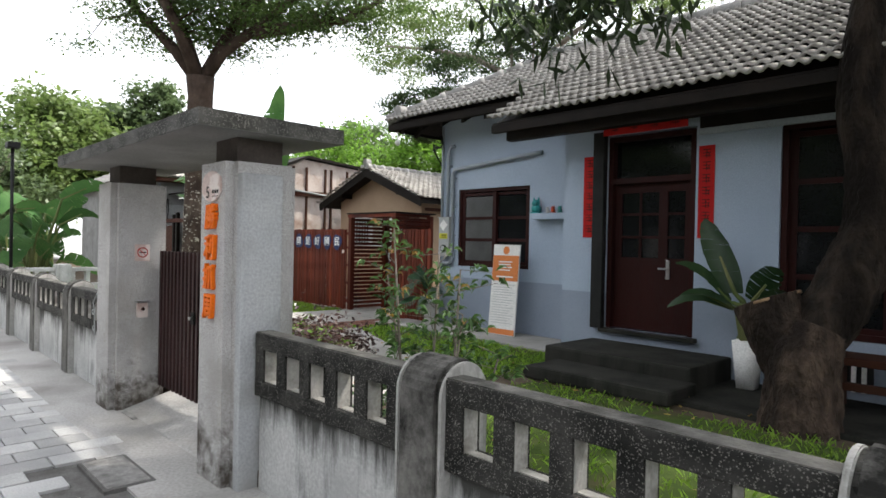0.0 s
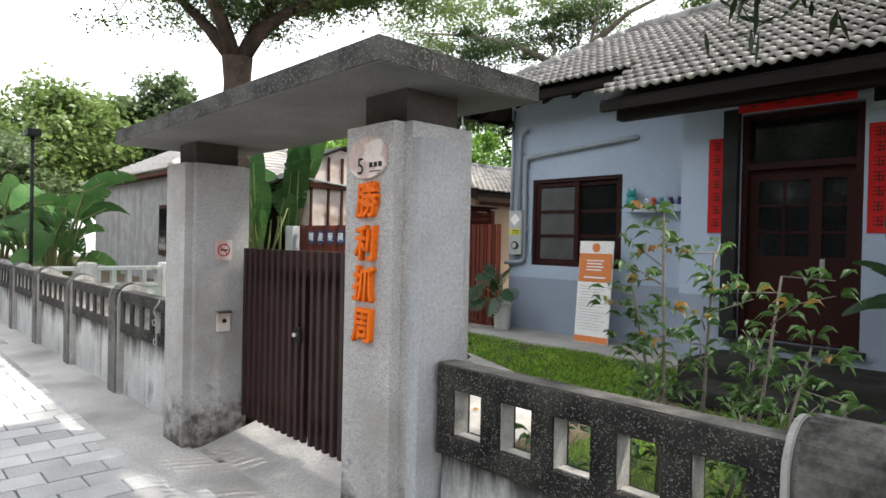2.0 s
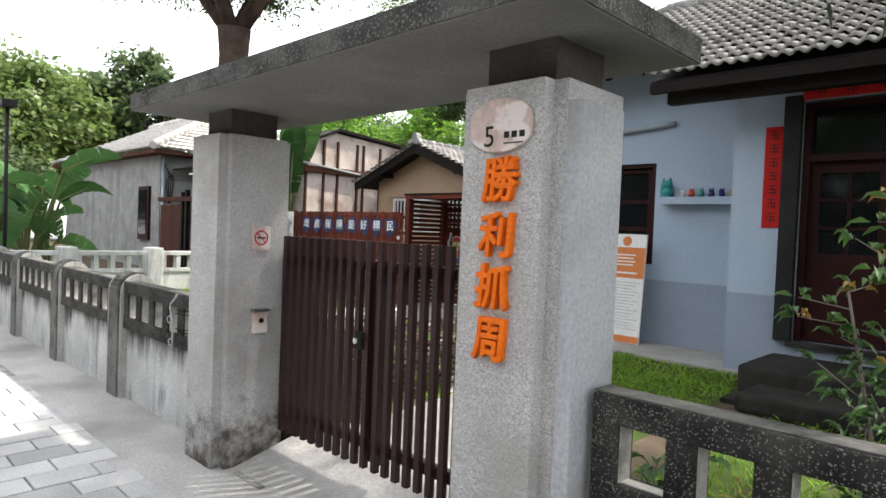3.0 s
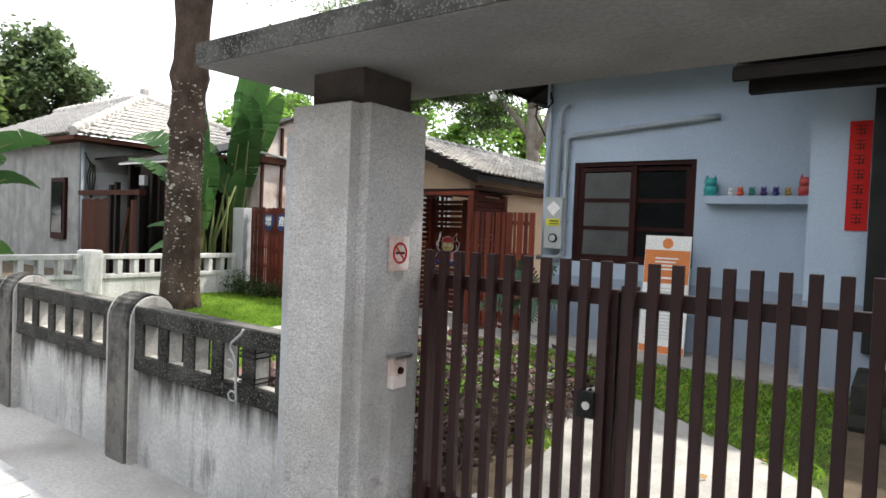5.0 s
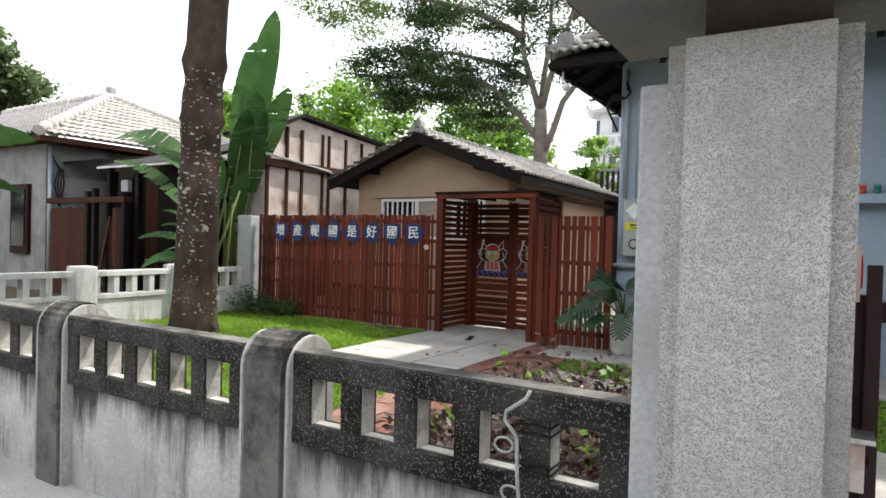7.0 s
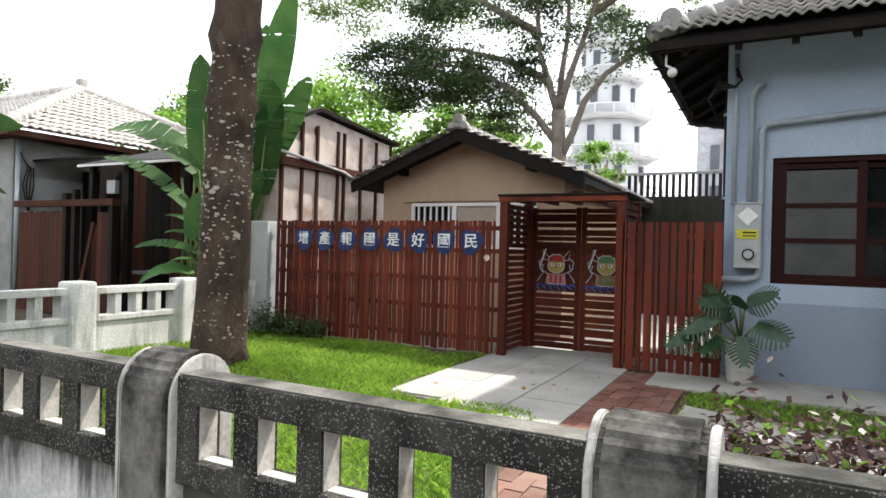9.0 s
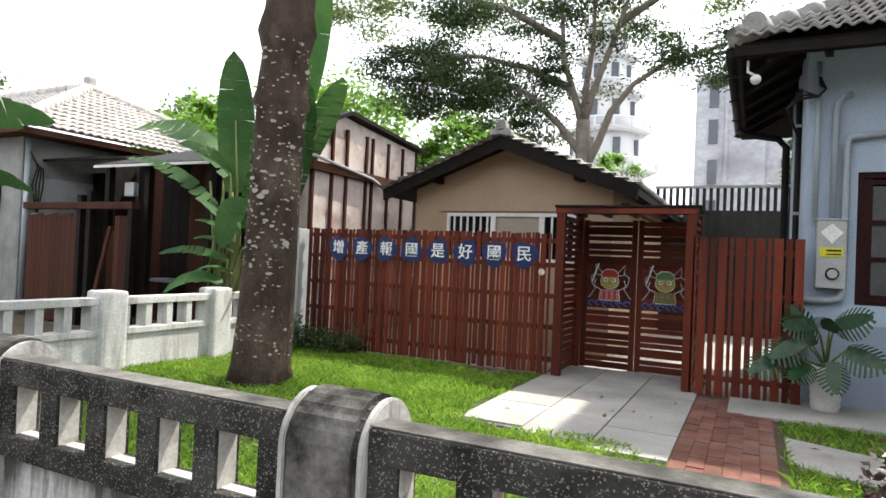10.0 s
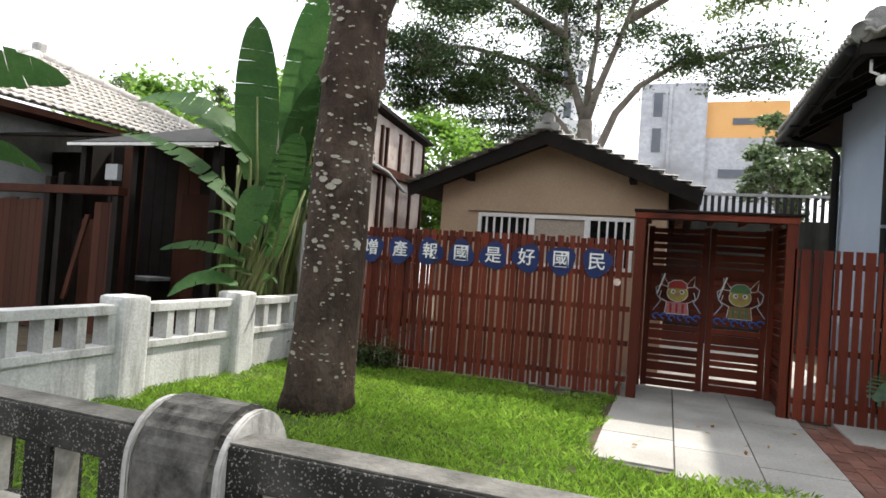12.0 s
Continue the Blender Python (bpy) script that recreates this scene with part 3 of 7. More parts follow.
def tile_field(parent, origin, along, up, keep, n_along, n_up, w, l, mat, singles):
    """Courses of tiles on a slope; keep(a, b) tells whether the spot a along and b up is on it. singles: how many stay pieces."""
    origin, along, up = Vector(origin), Vector(along).normalized(), Vector(up).normalized()
    nrm = along.cross(up)
    frame_m = Matrix((along, up, nrm)).transposed().to_4x4()
    tv, tf = tile_shape(w * 1.02, l * 1.12)
    rot = np.array(frame_m.to_3x3())
    piece = from_arrays("roof_tile", tv, tf, mat, True)
    vs, fs, done, total = [], [], 0, 0
    for j in range(n_up):
        for i in range(n_along):
            if not keep((i + 0.5) * w, (j + 0.4) * l):
                continue
            jig = Vector((rng.uniform(-0.003, 0.003), rng.uniform(-0.006, 0.006), rng.uniform(0, 0.005)))
            at = origin + along * (i * w + jig.x) + up * (j * l + jig.y) + nrm * jig.z
            if done < singles:
                ob = new("roof_tile", piece)
                ob.parent = parent
                ob.matrix_parent_inverse = Matrix.Translation(parent.location).inverted()
                ob.matrix_basis = Matrix.Translation(at * U) @ frame_m
                done += 1
            else:
                vs.append(tv @ rot.T + np.array(at))
                fs.append(tf + total)
                total += len(tv)
    if vs:
        array_part("tiling", np.concatenate(vs), np.concatenate(fs), mat, parent, kind="stuff", smooth=True)


tiles = thing("roof_tiles", (PX0, EAVE_Y, EAVE_Z), "weathered grey wavy roof tiles in courses", "roof", kind="structure")
slope_up = Vector((0, 1, SLOPE)).normalized()
SL = math.sqrt(1 + SLOPE * SLOPE)


def on_front(a, b):
    x, y = HIPX + a, EAVE_Y + b / SL
    if x > XR or y > RIDGEY:
        return False
    if x < PX0 and y < HIPY:
        return False
    return x - HIPX > y - HIPY - 0.1


tile_field(tiles, (HIPX, EAVE_Y - 0.03, EAVE_Z + 0.0), (1, 0, 0), slope_up, on_front, 127, 34, 0.113, 0.2, M_TILE, 290)
tile_field(tiles, (HIPX - 0.03, 2 * RIDGEY - HIPY, HIPZ), (0, -1, 0), (1, 0, SLOPE), lambda a, b: b / SL < min(a, 2 * (RIDGEY - HIPY) - a), 36, 12, 0.113, 0.2, M_TILE, 0)


def ridge_run(parent, a, b, r, pitch, mat):
    """Half-round cover tiles in a row from a to b, each with a raised rim."""
    a, b = Vector(a), Vector(b)
    n = max(2, int((b - a).length / pitch))
    for i in range(n):
        p, q = a.lerp(b, i / n), a.lerp(b, (i + 1) / n)
        bm = tube(bmesh.new(), [p, p.lerp(q, 0.8), p.lerp(q, 0.82), p.lerp(q, 1.06)], [r, r, r * 1.22, r * 1.22], 10)
        part("ridge_tile", bm, mat, parent)


hip = thing("roof_hip", (HIPX, HIPY, HIPZ), "pale cement hip ridge of half-round tiles", "roof ridge", kind="structure")
ridge_run(hip, (HIPX, HIPY, HIPZ + 0.03), (HIPX + RIDGEY - HIPY, RIDGEY, RIDGEZ + 0.05), 0.085, 0.3, M_RIDGE)
ridge_run(hip, (HIPX + RIDGEY - HIPY, RIDGEY, RIDGEZ + 0.05), (XR, RIDGEY, RIDGEZ + 0.05), 0.10, 0.35, M_RIDGE)
orn = tube(bmesh.new(), [(HIPX - 0.02, HIPY - 0.02, HIPZ + 0.04), (HIPX + 0.1, HIPY + 0.1, HIPZ + 0.1)], [0.07, 0.09], 12)
disc(orn, (HIPX + 0.15, HIPY + 0.12, HIPZ + 0.17), 0.10, "y", 0.12, 14)
box(orn, HIPX + 0.07, HIPX + 0.22, HIPY + 0.1, HIPY + 0.26, HIPZ + 0.05, HIPZ + 0.26, bevel=0.02)
part("end_tile", orn, M_RIDGE, hip, "rounded cement end tile with knob")

# eaves: fascia boards, rafters
eaves = thing("eaves", (PX0, EAVE_Y, EAVE_Z - 0.1), "black-brown timber eaves with fascia and rafters", "eaves", kind="structure")
part("fascia", boxes((PX0, XR, EAVE_Y + 0.02, EAVE_Y + 0.06, EAVE_Z - 0.14, EAVE_Z - 0.02), bevel=0.004), M_DARKWOOD, eaves)
part("fascia", boxes((HIPX, PX0 + 0.02, HIPY + 0.02, HIPY + 0.06, HIPZ - 0.15, HIPZ - 0.02), bevel=0.004), M_DARKWOOD, eaves)
part("fascia", boxes((HIPX + 0.02, HIPX + 0.06, HIPY + 0.06, 10.15, HIPZ - 0.15, HIPZ - 0.02), bevel=0.004), M_DARKWOOD, eaves)
part("porch_beam", boxes((PX0 + 0.1, XR, 5.55, 5.67, EAVE_Z - 0.22, EAVE_Z - 0.04), bevel=0.008), M_DARKWOOD, eaves)
part("hood_board", boxes((-2.47, XR, 6.02, 6.12, 2.56, 3.05), bevel=0.006), M_DARKWOOD, eaves, "deep dark board under the porch eave")
part("cover_strip", boxes((-2.47, XR, 6.0, 6.03, 2.50, 2.56), bevel=0.004), M_PIPE, eaves, "thin grey strip under the dark board")
for i in range(16):
    x = HIPX + 0.25 + i * 0.45
    if x < PX0 - 0.05:
        part("rafter", prism([(HIPY + 0.07, HIPZ - 0.11), (7.0, HIPZ + 0.57 * 0.7 - 0.13), (7.0, HIPZ + 0.57 * 0.7 - 0.22), (HIPY + 0.07, HIPZ - 0.2)], "x", x, x + 0.06), M_DARKWOOD, eaves)
for i in range(6):
    y = HIPY + 0.5 + i * 0.6
    part("rafter", prism([(HIPX + 0.07, HIPZ - 0.11), (-7.1, HIPZ + 0.57 * 0.65 - 0.13), (-7.1, HIPZ + 0.57 * 0.65 - 0.22), (HIPX + 0.07, HIPZ - 0.2)], "y", y, y + 0.06), M_DARKWOOD, eaves)

gut = thing("roof_gutter", (HIPX, 8.2, HIPZ - 0.1), "black half-round gutter with a downpipe along the side eave", "gutter")
part("trough", tube(bmesh.new(), [(HIPX - 0.03, HIPY + 0.15, HIPZ - 0.06), (HIPX - 0.03, 10.1, HIPZ - 0.09)], 0.05, 10), M_BLACK, gut)
for y in (6.9, 7.9, 8.9, 9.9):
    part("bracket", boxes((HIPX - 0.09, HIPX + 0.03, y, y + 0.03, HIPZ - 0.15, HIPZ - 0.13)), M_BLACK, gut)
part("downpipe", tube(bmesh.new(), [(HIPX - 0.02, 9.5, HIPZ - 0.13), (HIPX + 0.05, 9.5, HIPZ - 0.2), (-7.3, 9.5, HIPZ - 0.28), (-7.2, 9.5, HIPZ - 0.4), (-7.2, 9.5, 0.1)], 0.045, 10), M_BLACK, gut)
sp_ = thing("side_wall_pipe", (-7.16, 7.62, 0.15), "black upright pipe on the side wall", "pipe")
part("pipe", tube(bmesh.new(), [(-7.165, 7.62, 3.2), (-7.165, 7.62, 0.15)], 0.03, 10), M_BLACK, sp_)
for z in (0.9, 1.9, 2.8):
    part("clip", boxes((-7.2, -7.131, 7.58, 7.66, z, z + 0.03)), M_PIPE, sp_)

# window beside the shelf
win = thing("window_1", (-6.01, 7.0, 1.04), "dark red timber sliding window with frosted panes", "window", kind="structure")
x0, x1, z0, z1 = -6.72, -5.30, 1.04, 2.235
part("window_frame", boxes((x0, x1, 6.95, 7.06, z1 - 0.05, z1), (x0, x1, 6.95, 7.06, z0, z0 + 0.05), (x0, x0 + 0.05, 6.95, 7.06, z0 + 0.05, z1 - 0.05), (x1 - 0.05, x1, 6.95, 7.06, z0 + 0.05, z1 - 0.05)), M_DOORWOOD, win)
for sx0, sx1, yy, pane in ((x0 + 0.05, -5.965, 6.965, M_FROST), (-6.025, x1 - 0.05, 7.0, M_DARKPANE)):
    sash = boxes((sx0, sx0 + 0.07, yy, yy + 0.03, z0 + 0.05, z1 - 0.05), (sx1 - 0.07, sx1, yy, yy + 0.03, z0 + 0.05, z1 - 0.05))
    for zz in (z0 + 0.05, z0 + 0.39, z0 + 0.72, z1 - 0.11):
        box(sash, sx0 + 0.07, sx1 - 0.07, yy, yy + 0.03, zz, zz + 0.045)
    s = part("sash", sash, M_DOORWOOD, win)
    for k, zz in enumerate((z0 + 0.095, z0 + 0.435, z0 + 0.765)):
        part("pane", boxes((sx0 + 0.07, sx1 - 0.07, yy + 0.01, yy + 0.016, zz, zz + (0.295, 0.285, 0.305)[k])), pane, s)

# front door with its reveal, transom and glazed upper half
door = thing("door_1", (-3.05, 6.2, 0.47), "dark red timber front door with small glazed panes, shut", "door", kind="structure")
part("door_frame", boxes((-3.70, -3.56, 6.05, 6.13, 0.47, 2.66), bevel=0.006), M_BLACK, door, "dark folded shutter leaf on the jamb")
part("jamb", boxes((-3.555, -3.50, 6.15, 6.3, 0.48, 2.6), (-2.61, -2.555, 6.15, 6.3, 0.48, 2.6), (-3.5, -2.61, 6.15, 6.3, 2.55, 2.6), (-3.5, -2.61, 6.15, 6.3, 2.08, 2.14)), M_DOORWOOD, door)
part("sill", boxes((-3.60, -2.50, 6.06, 6.16, 0.43, 0.475), bevel=0.006), M_STEP, door)
leaf = boxes((-3.5, -2.61, 6.22, 6.26, 0.485, 1.27), (-3.5, -3.42, 6.22, 6.26, 1.27, 2.08), (-2.69, -2.61, 6.22, 6.26, 1.27, 2.08), (-2.98, -2.88, 6.22, 6.26, 1.27, 2.08), (-3.42, -2.98, 6.22, 6.26, 1.98, 2.08), (-2.88, -2.69, 6.22, 6.26, 1.98, 2.08))
for zz in (1.48, 1.73):
    box(leaf, -3.42, -2.98, 6.225, 6.255, zz, zz + 0.025)
    box(leaf, -2.88, -2.69, 6.225, 6.255, zz, zz + 0.025)
box(leaf, -3.21, -3.185, 6.225, 6.255, 1.27, 1.98)
lf = part("door_leaf", leaf, M_DOORWOOD, door)
part("pane", boxes((-3.42, -2.69, 6.238, 6.242, 1.27, 1.98)), M_DARKPANE, lf, "dark glossy pane")
part("transom_pane", boxes((-3.5, -2.61, 6.238, 6.242, 2.14, 2.55)), M_DARKPANE, door, "dark glossy transom pane")
hd = tube(bmesh.new(), [(-2.86, 6.215, 1.16), (-2.86, 6.17, 1.16), (-2.95, 6.165, 1.16)], 0.011, 8)
box(hd, -2.885, -2.845, 6.208, 6.22, 1.05, 1.25, bevel=0.003)
part("door_handle", hd, M_STEEL, door, "bright steel lever handle")
rw = thing("window_2", (-0.1, 6.2, 0.62), "dark red timber sliding windows under the porch", "window", kind="structure")
part("window_frame", boxes((-1.755, 1.595, 6.16, 6.3, 2.48, 2.545), (-1.755, 1.595, 6.16, 6.3, 0.625, 0.68), (-1.755, -1.70, 6.16, 6.3, 0.68, 2.48), (1.54, 1.595, 6.16, 6.3, 0.68, 2.48)), M_DOORWOOD, rw)
for i in range(4):
    a = -1.70 + i * 0.81
    sash = boxes((a, a + 0.07, 6.2, 6.24, 0.68, 2.48), (a + 0.74, a + 0.81, 6.2, 6.24, 0.68, 2.48))
    for zz in (0.68, 1.12, 1.55, 1.98, 2.41):
        box(sash, a + 0.07, a + 0.74, 6.2, 6.24, zz, zz + 0.05)
    s = part("sash", sash, M_DOORWOOD, rw)
    part("pane", boxes((a + 0.07, a + 0.74, 6.215, 6.221, 0.73, 2.41)), M_DARKPANE, s)

steps = thing("door_steps", (-2.9, 5.4, 0.14), "two dark streaked concrete steps before the door", "steps", kind="structure")
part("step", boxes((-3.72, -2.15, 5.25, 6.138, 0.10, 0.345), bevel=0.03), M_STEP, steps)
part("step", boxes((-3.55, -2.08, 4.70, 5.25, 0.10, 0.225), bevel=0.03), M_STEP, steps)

# ---- street wall with its cast rail ----
WY0, WY1 = 1.595, 1.66


def street_bay(x0, x1):
    """One bay of the wall: stained base, cast rails with five openings."""
    w = thing("street_wall_bay", ((x0 + x1) / 2, 1.67, 0), "stained render wall bay with a dark cast balustrade", "wall", "bays of the street wall", "structure")
    part("base_wall", boxes((x0, x1, WY0 + 0.015, WY0 + 0.11, -0.02, 0.525)), M_FENCEWALL, w)
    part("lower_rail", boxes((x0, x1, WY0 - 0.02, WY1 + 0.02, 0.525, 0.605), bevel=0.008), M_TERRAZZO, w)
    part("top_rail", boxes((x0, x1, WY0 - 0.02, WY1 + 0.02, 0.78, 0.868), bevel=0.008), M_TERRAZZO, w)
    # thin cap in a paler tone: sunlight on the rail top put into colour
    part("rail_top", boxes((x0, x1, WY0 - 0.012, WY1 + 0.012, 0.869, 0.873)), M_RAILTOP, w, "worn rail top coloured paler to look sunlit")
    n = 5
    pw = 0.085
    gap = (x1 - x0 - (n + 1) * pw) / n
    for i in range(n + 1):
        a = x0 + i * (pw + gap)
        b = part("baluster", boxes((a, a + pw, WY0 - 0.015, WY1 + 0.015, 0.6, 0.785)), M_TERRAZZO, w)
        part("reveal", boxes((a - 0.003, a + pw + 0.003, WY0 - 0.002, WY1 + 0.002, 0.608, 0.778)), M_REVEAL, b, "paler inner face")
    part("sill_face", boxes((x0, x1, WY0 + 0.012, WY1 - 0.012, 0.60, 0.609)), M_REVEAL, w, "paler opening sill")
    return w


def street_post(x):
    p = thing("street_post", (x, 1.68, 0), "mould-darkened render post with a rounded top", "post", "posts of the street wall", "structure")
    out = [(1.55, -0.02), (1.82, -0.02)] + [(1.685 + 0.135 * math.cos(a), 0.79 + 0.14 * math.sin(a)) for a in [math.pi * k / 12 for k in range(13)]]
    part("shaft", prism(out, "x", x - 0.115, x + 0.115, 0.018), M_POST, p)
    rim = [(1.558, -0.02), (1.812, -0.02)] + [(1.685 + 0.127 * math.cos(a), 0.785 + 0.135 * math.sin(a)) for a in [math.pi * k / 12 for k in range(13)]]
    part("end_face", prism(rim, "x", x + 0.114, x + 0.135, 0.004), M_POSTEND, p, "paler end face of the post")
    part("end_face", prism(rim, "x", x - 0.135, x - 0.114, 0.004), M_POSTEND, p)
    return p


BAY, WEST_BAY, PW = 1.55, 1.567, 0.27
xr = -2.945
for k in range(4):
    street_bay(xr + k * BAY + (0.0 if k else 0.045), xr + (k + 1) * BAY - PW)
    street_post(xr + (k + 1) * BAY - PW / 2)
xl = -5.52
street_bay(-6.82, xl - 0.04)
for k in range(9):
    street_post(-6.82 - k * WEST_BAY - PW / 2)
    street_bay(-6.82 - (k + 1) * WEST_BAY, -6.82 - k * WEST_BAY - PW)

# ---- gate: pillars, canopy, iron leaves ----
gate = thing("gate_canopy", (-4.3, 1.65, 1.8), "flat weathered concrete canopy slab over the gate", "canopy", kind="structure")
part("slab", boxes((-5.73, -2.84, 1.22, 2.08, 1.945, 2.03), bevel=0.008), M_CANOPY, gate)
part("edge", boxes((-5.735, -2.835, 1.215, 1.228, 1.95, 2.035), (-2.848, -2.835, 1.228, 2.085, 1.95, 2.035), (-5.735, -5.722, 1.228, 2.085, 1.95, 2.035), (-5.722, -2.848, 2.072, 2.085, 1.95, 2.035), (-5.72, -2.85, 1.23, 2.07, 2.02, 2.037)), M_CANOPYEDGE, gate, "mould-speckled slab edge")


def gate_pillar(x0, x1, side):
    p = thing("gate_pillar", ((x0 + x1) / 2, 1.65, 0), "washed-pebble gate pillar with rounded corners", "pillar", "gate pillars", "structure")
    bm = boxes((x0, x1, 1.45, 1.88, -0.02, 1.805))
    bmesh.ops.bevel(bm, geom=[e for e in bm.edges if abs(e.verts[0].co.z - e.verts[1].co.z) > 1], offset=0.05, segments=4, affect="EDGES")
    part("shaft", bm, M_PILLAR, p)
    part("neck", boxes((x0 + 0.08, x1 - 0.06, 1.52, 1.80, 1.805, 1.946), bevel=0.004), M_BLOCK, p, "dark brown block under the canopy")
    if side > 0:
        part("buttress", boxes((x1 - 0.02, x1 + 0.055, 1.50, 1.745, -0.02, 1.74), bevel=0.01), M_PLASTER, p, "smooth pale plaster pilaster")
    else:
        part("buttress", boxes((x0 - 0.075, x0 + 0.02, 1.52, 1.78, -0.02, 1.72), bevel=0.01), M_PLASTER, p, "smooth pale plaster pilaster")
    return p


gate_pillar(-5.475, -5.065, -1)
rp = gate_pillar(-3.40, -2.985, 1)


def iron_leaf(x0, x1, y):
    lf = thing("gate_leaf", ((x0 + x1) / 2, y, 0.1), "maroon painted iron gate leaf of upright slats, shut", "gate", "iron gate leaves")
    n = 11
    step = (x1 - x0) / n
    for i in range(n):
        a = x0 + i * step
        wide = 0.034
        part("slat", boxes((a + 0.02, a + 0.02 + wide, y - 0.035, y - 0.005, 0.17, 1.27), bevel=0.003), M_GATEIRON, lf)
    for zz in (0.25, 1.12):
        part("rail", boxes((x0, x1, y - 0.003, y + 0.035, zz, zz + 0.055), bevel=0.003), M_GATEIRON, lf)
    part("stile", boxes((x0 - 0.002, x0 + 0.05, y, y + 0.04, 0.2, 1.19), bevel=0.003), M_GATEIRON, lf)
    part("stile", boxes((x1 - 0.06, x1 + 0.002, y - 0.004, y + 0.04, 0.2, 1.17), bevel=0.003), M_GATEIRON, lf)
    return lf


la = iron_leaf(-5.05, -4.235, 1.84)
iron_leaf(-4.225, -3.41, 1.84)
lk = boxes((-4.345, -4.285, 1.79, 1.812, 0.74, 0.83), bevel=0.004)
lock = part("lock_plate", lk, M_BLACK, la)
part("lock_knob", tube(bmesh.new(), [(-4.30, 1.79, 0.79), (-4.30, 1.76, 0.79)], [0.009, 0.014], 12), M_STEEL, lock)

# ---- red slat fence and portal ----
FY = 6.74
fence = thing("slat_fence", (-11.1, FY, 0.17), "red-brown timber slat fence beside the lawn", "fence")
x = -12.68
i = 0
slat_meshes = {}
while x < -9.47:
    w = (0.048, 0.022, 0.05, 0.06, 0.024)[i % 5]
    if w not in slat_meshes:
        slat_meshes[w] = finish(boxes((0, w, -0.018, 0.0, 0.0, 1.49), bevel=0.0), "slat", M_REDWOOD)
    s = new("slat", slat_meshes[w])
    s.parent = fence
    s.matrix_parent_inverse = Matrix.Translation(fence.location).inverted()
    s.location = Vector((x, FY - rng.uniform(0, 0.006), 0.125 + rng.uniform(-0.012, 0.012))) * U
    x += w + float(rng.choice((0.008, 0.012, 0.016, 0.022, 0.028)))
    i += 1
for zz in (0.25, 0.59, 0.92, 1.25, 1.51):
    part("rail", boxes((-12.68, -9.43, FY + 0.002, FY + 0.04, zz, zz + 0.05)), M_REDWOOD, fence)
fence2 = thing("slat_fence", (-7.7, FY, 0.12), "red-brown timber slat fence between portal and house", "fence")
x = -8.06
while x < -7.2:
    w = (0.075, 0.05, 0.075, 0.03)[i % 4]
    s = part("slat", boxes((x, x + w, FY - 0.02, FY, 0.11, 1.61)), M_REDWOOD, fence2)
    x += w + 0.022
    i += 1
for zz in (0.25, 0.7, 1.05, 1.45):
    part("rail", boxes((-8.06, -7.18, FY + 0.002, FY + 0.04, zz, zz + 0.05)), M_REDWOOD, fence2)

portal = thing("gate_portal", (-8.8, 7.1, 0.14), "red-brown timber portal with slatted sides and a top board", "gate portal")
for px, py in ((-9.42, 6.72), (-8.13, 6.72), (-9.42, 7.52), (-8.13, 7.52)):
    part("post", boxes((px, px + 0.09, py, py + 0.09, 0.08, 1.865), bevel=0.004), M_REDWOOD, portal)
part("lintel", boxes((-9.43, -8.03, 6.71, 6.83, 1.83, 1.89), bevel=0.004), M_REDWOOD, portal)
part("roof_board", boxes((-9.44, -8.0, 6.69, 7.64, 1.892, 1.915), bevel=0.003), M_DARKWOOD, portal, "thin dark cover board")
for k in range(5):
    part("batten", boxes((-9.34 + k * 0.295, -9.30 + k * 0.295, 6.83, 7.6, 1.845, 1.89)), M_REDWOOD, portal)
for k in range(23):
    zz = 0.14 + k * 0.074
    part("side_slat", boxes((-9.405, -9.375, 6.81, 7.52, zz, zz + 0.052)), M_REDWOOD, portal)
    part("side_slat", boxes((-8.085, -8.055, 6.81, 7.52, zz, zz + 0.052)), M_REDWOOD, portal)


def portal_leaf(x0, x1):
    d = thing("portal_door", ((x0 + x1) / 2, 7.56, 0.15), "red-brown slatted timber door leaf with a painted guardian panel, shut", "door", "portal door leaves")
    part("stile", boxes((x0, x0 + 0.06, 7.54, 7.58, 0.12, 1.82)), M_REDWOOD, d)
    part("stile", boxes((x1 - 0.06, x1, 7.54, 7.58, 0.12, 1.82)), M_REDWOOD, d)
    z = 0.13
    k = 0
    while z < 1.78:
        h = (0.07, 0.05, 0.09, 0.05)[k % 4]
        part("slat", boxes((x0 + 0.055, x1 - 0.055, 7.525, 7.545, z, z + h)), M_REDWOOD, d)
        z += h + (0.012, 0.03, 0.018)[k % 3]
        k += 1
    part("back_board", boxes((x0 + 0.06, x1 - 0.06, 7.55, 7.565, 0.83, 1.35)), M_REDWOOD, d)
    return d


pl = portal_leaf(-9.32, -8.715)
pr = portal_leaf(-8.705, -8.14)

# ---- concrete post, white side wall ----
solid("concrete_post", boxes((-13.02, -12.72, 6.58, 6.86, 0.0, 1.60), bevel=0.012), M_PLASTER, "square grey concrete post at the fence end", "post", "structure")


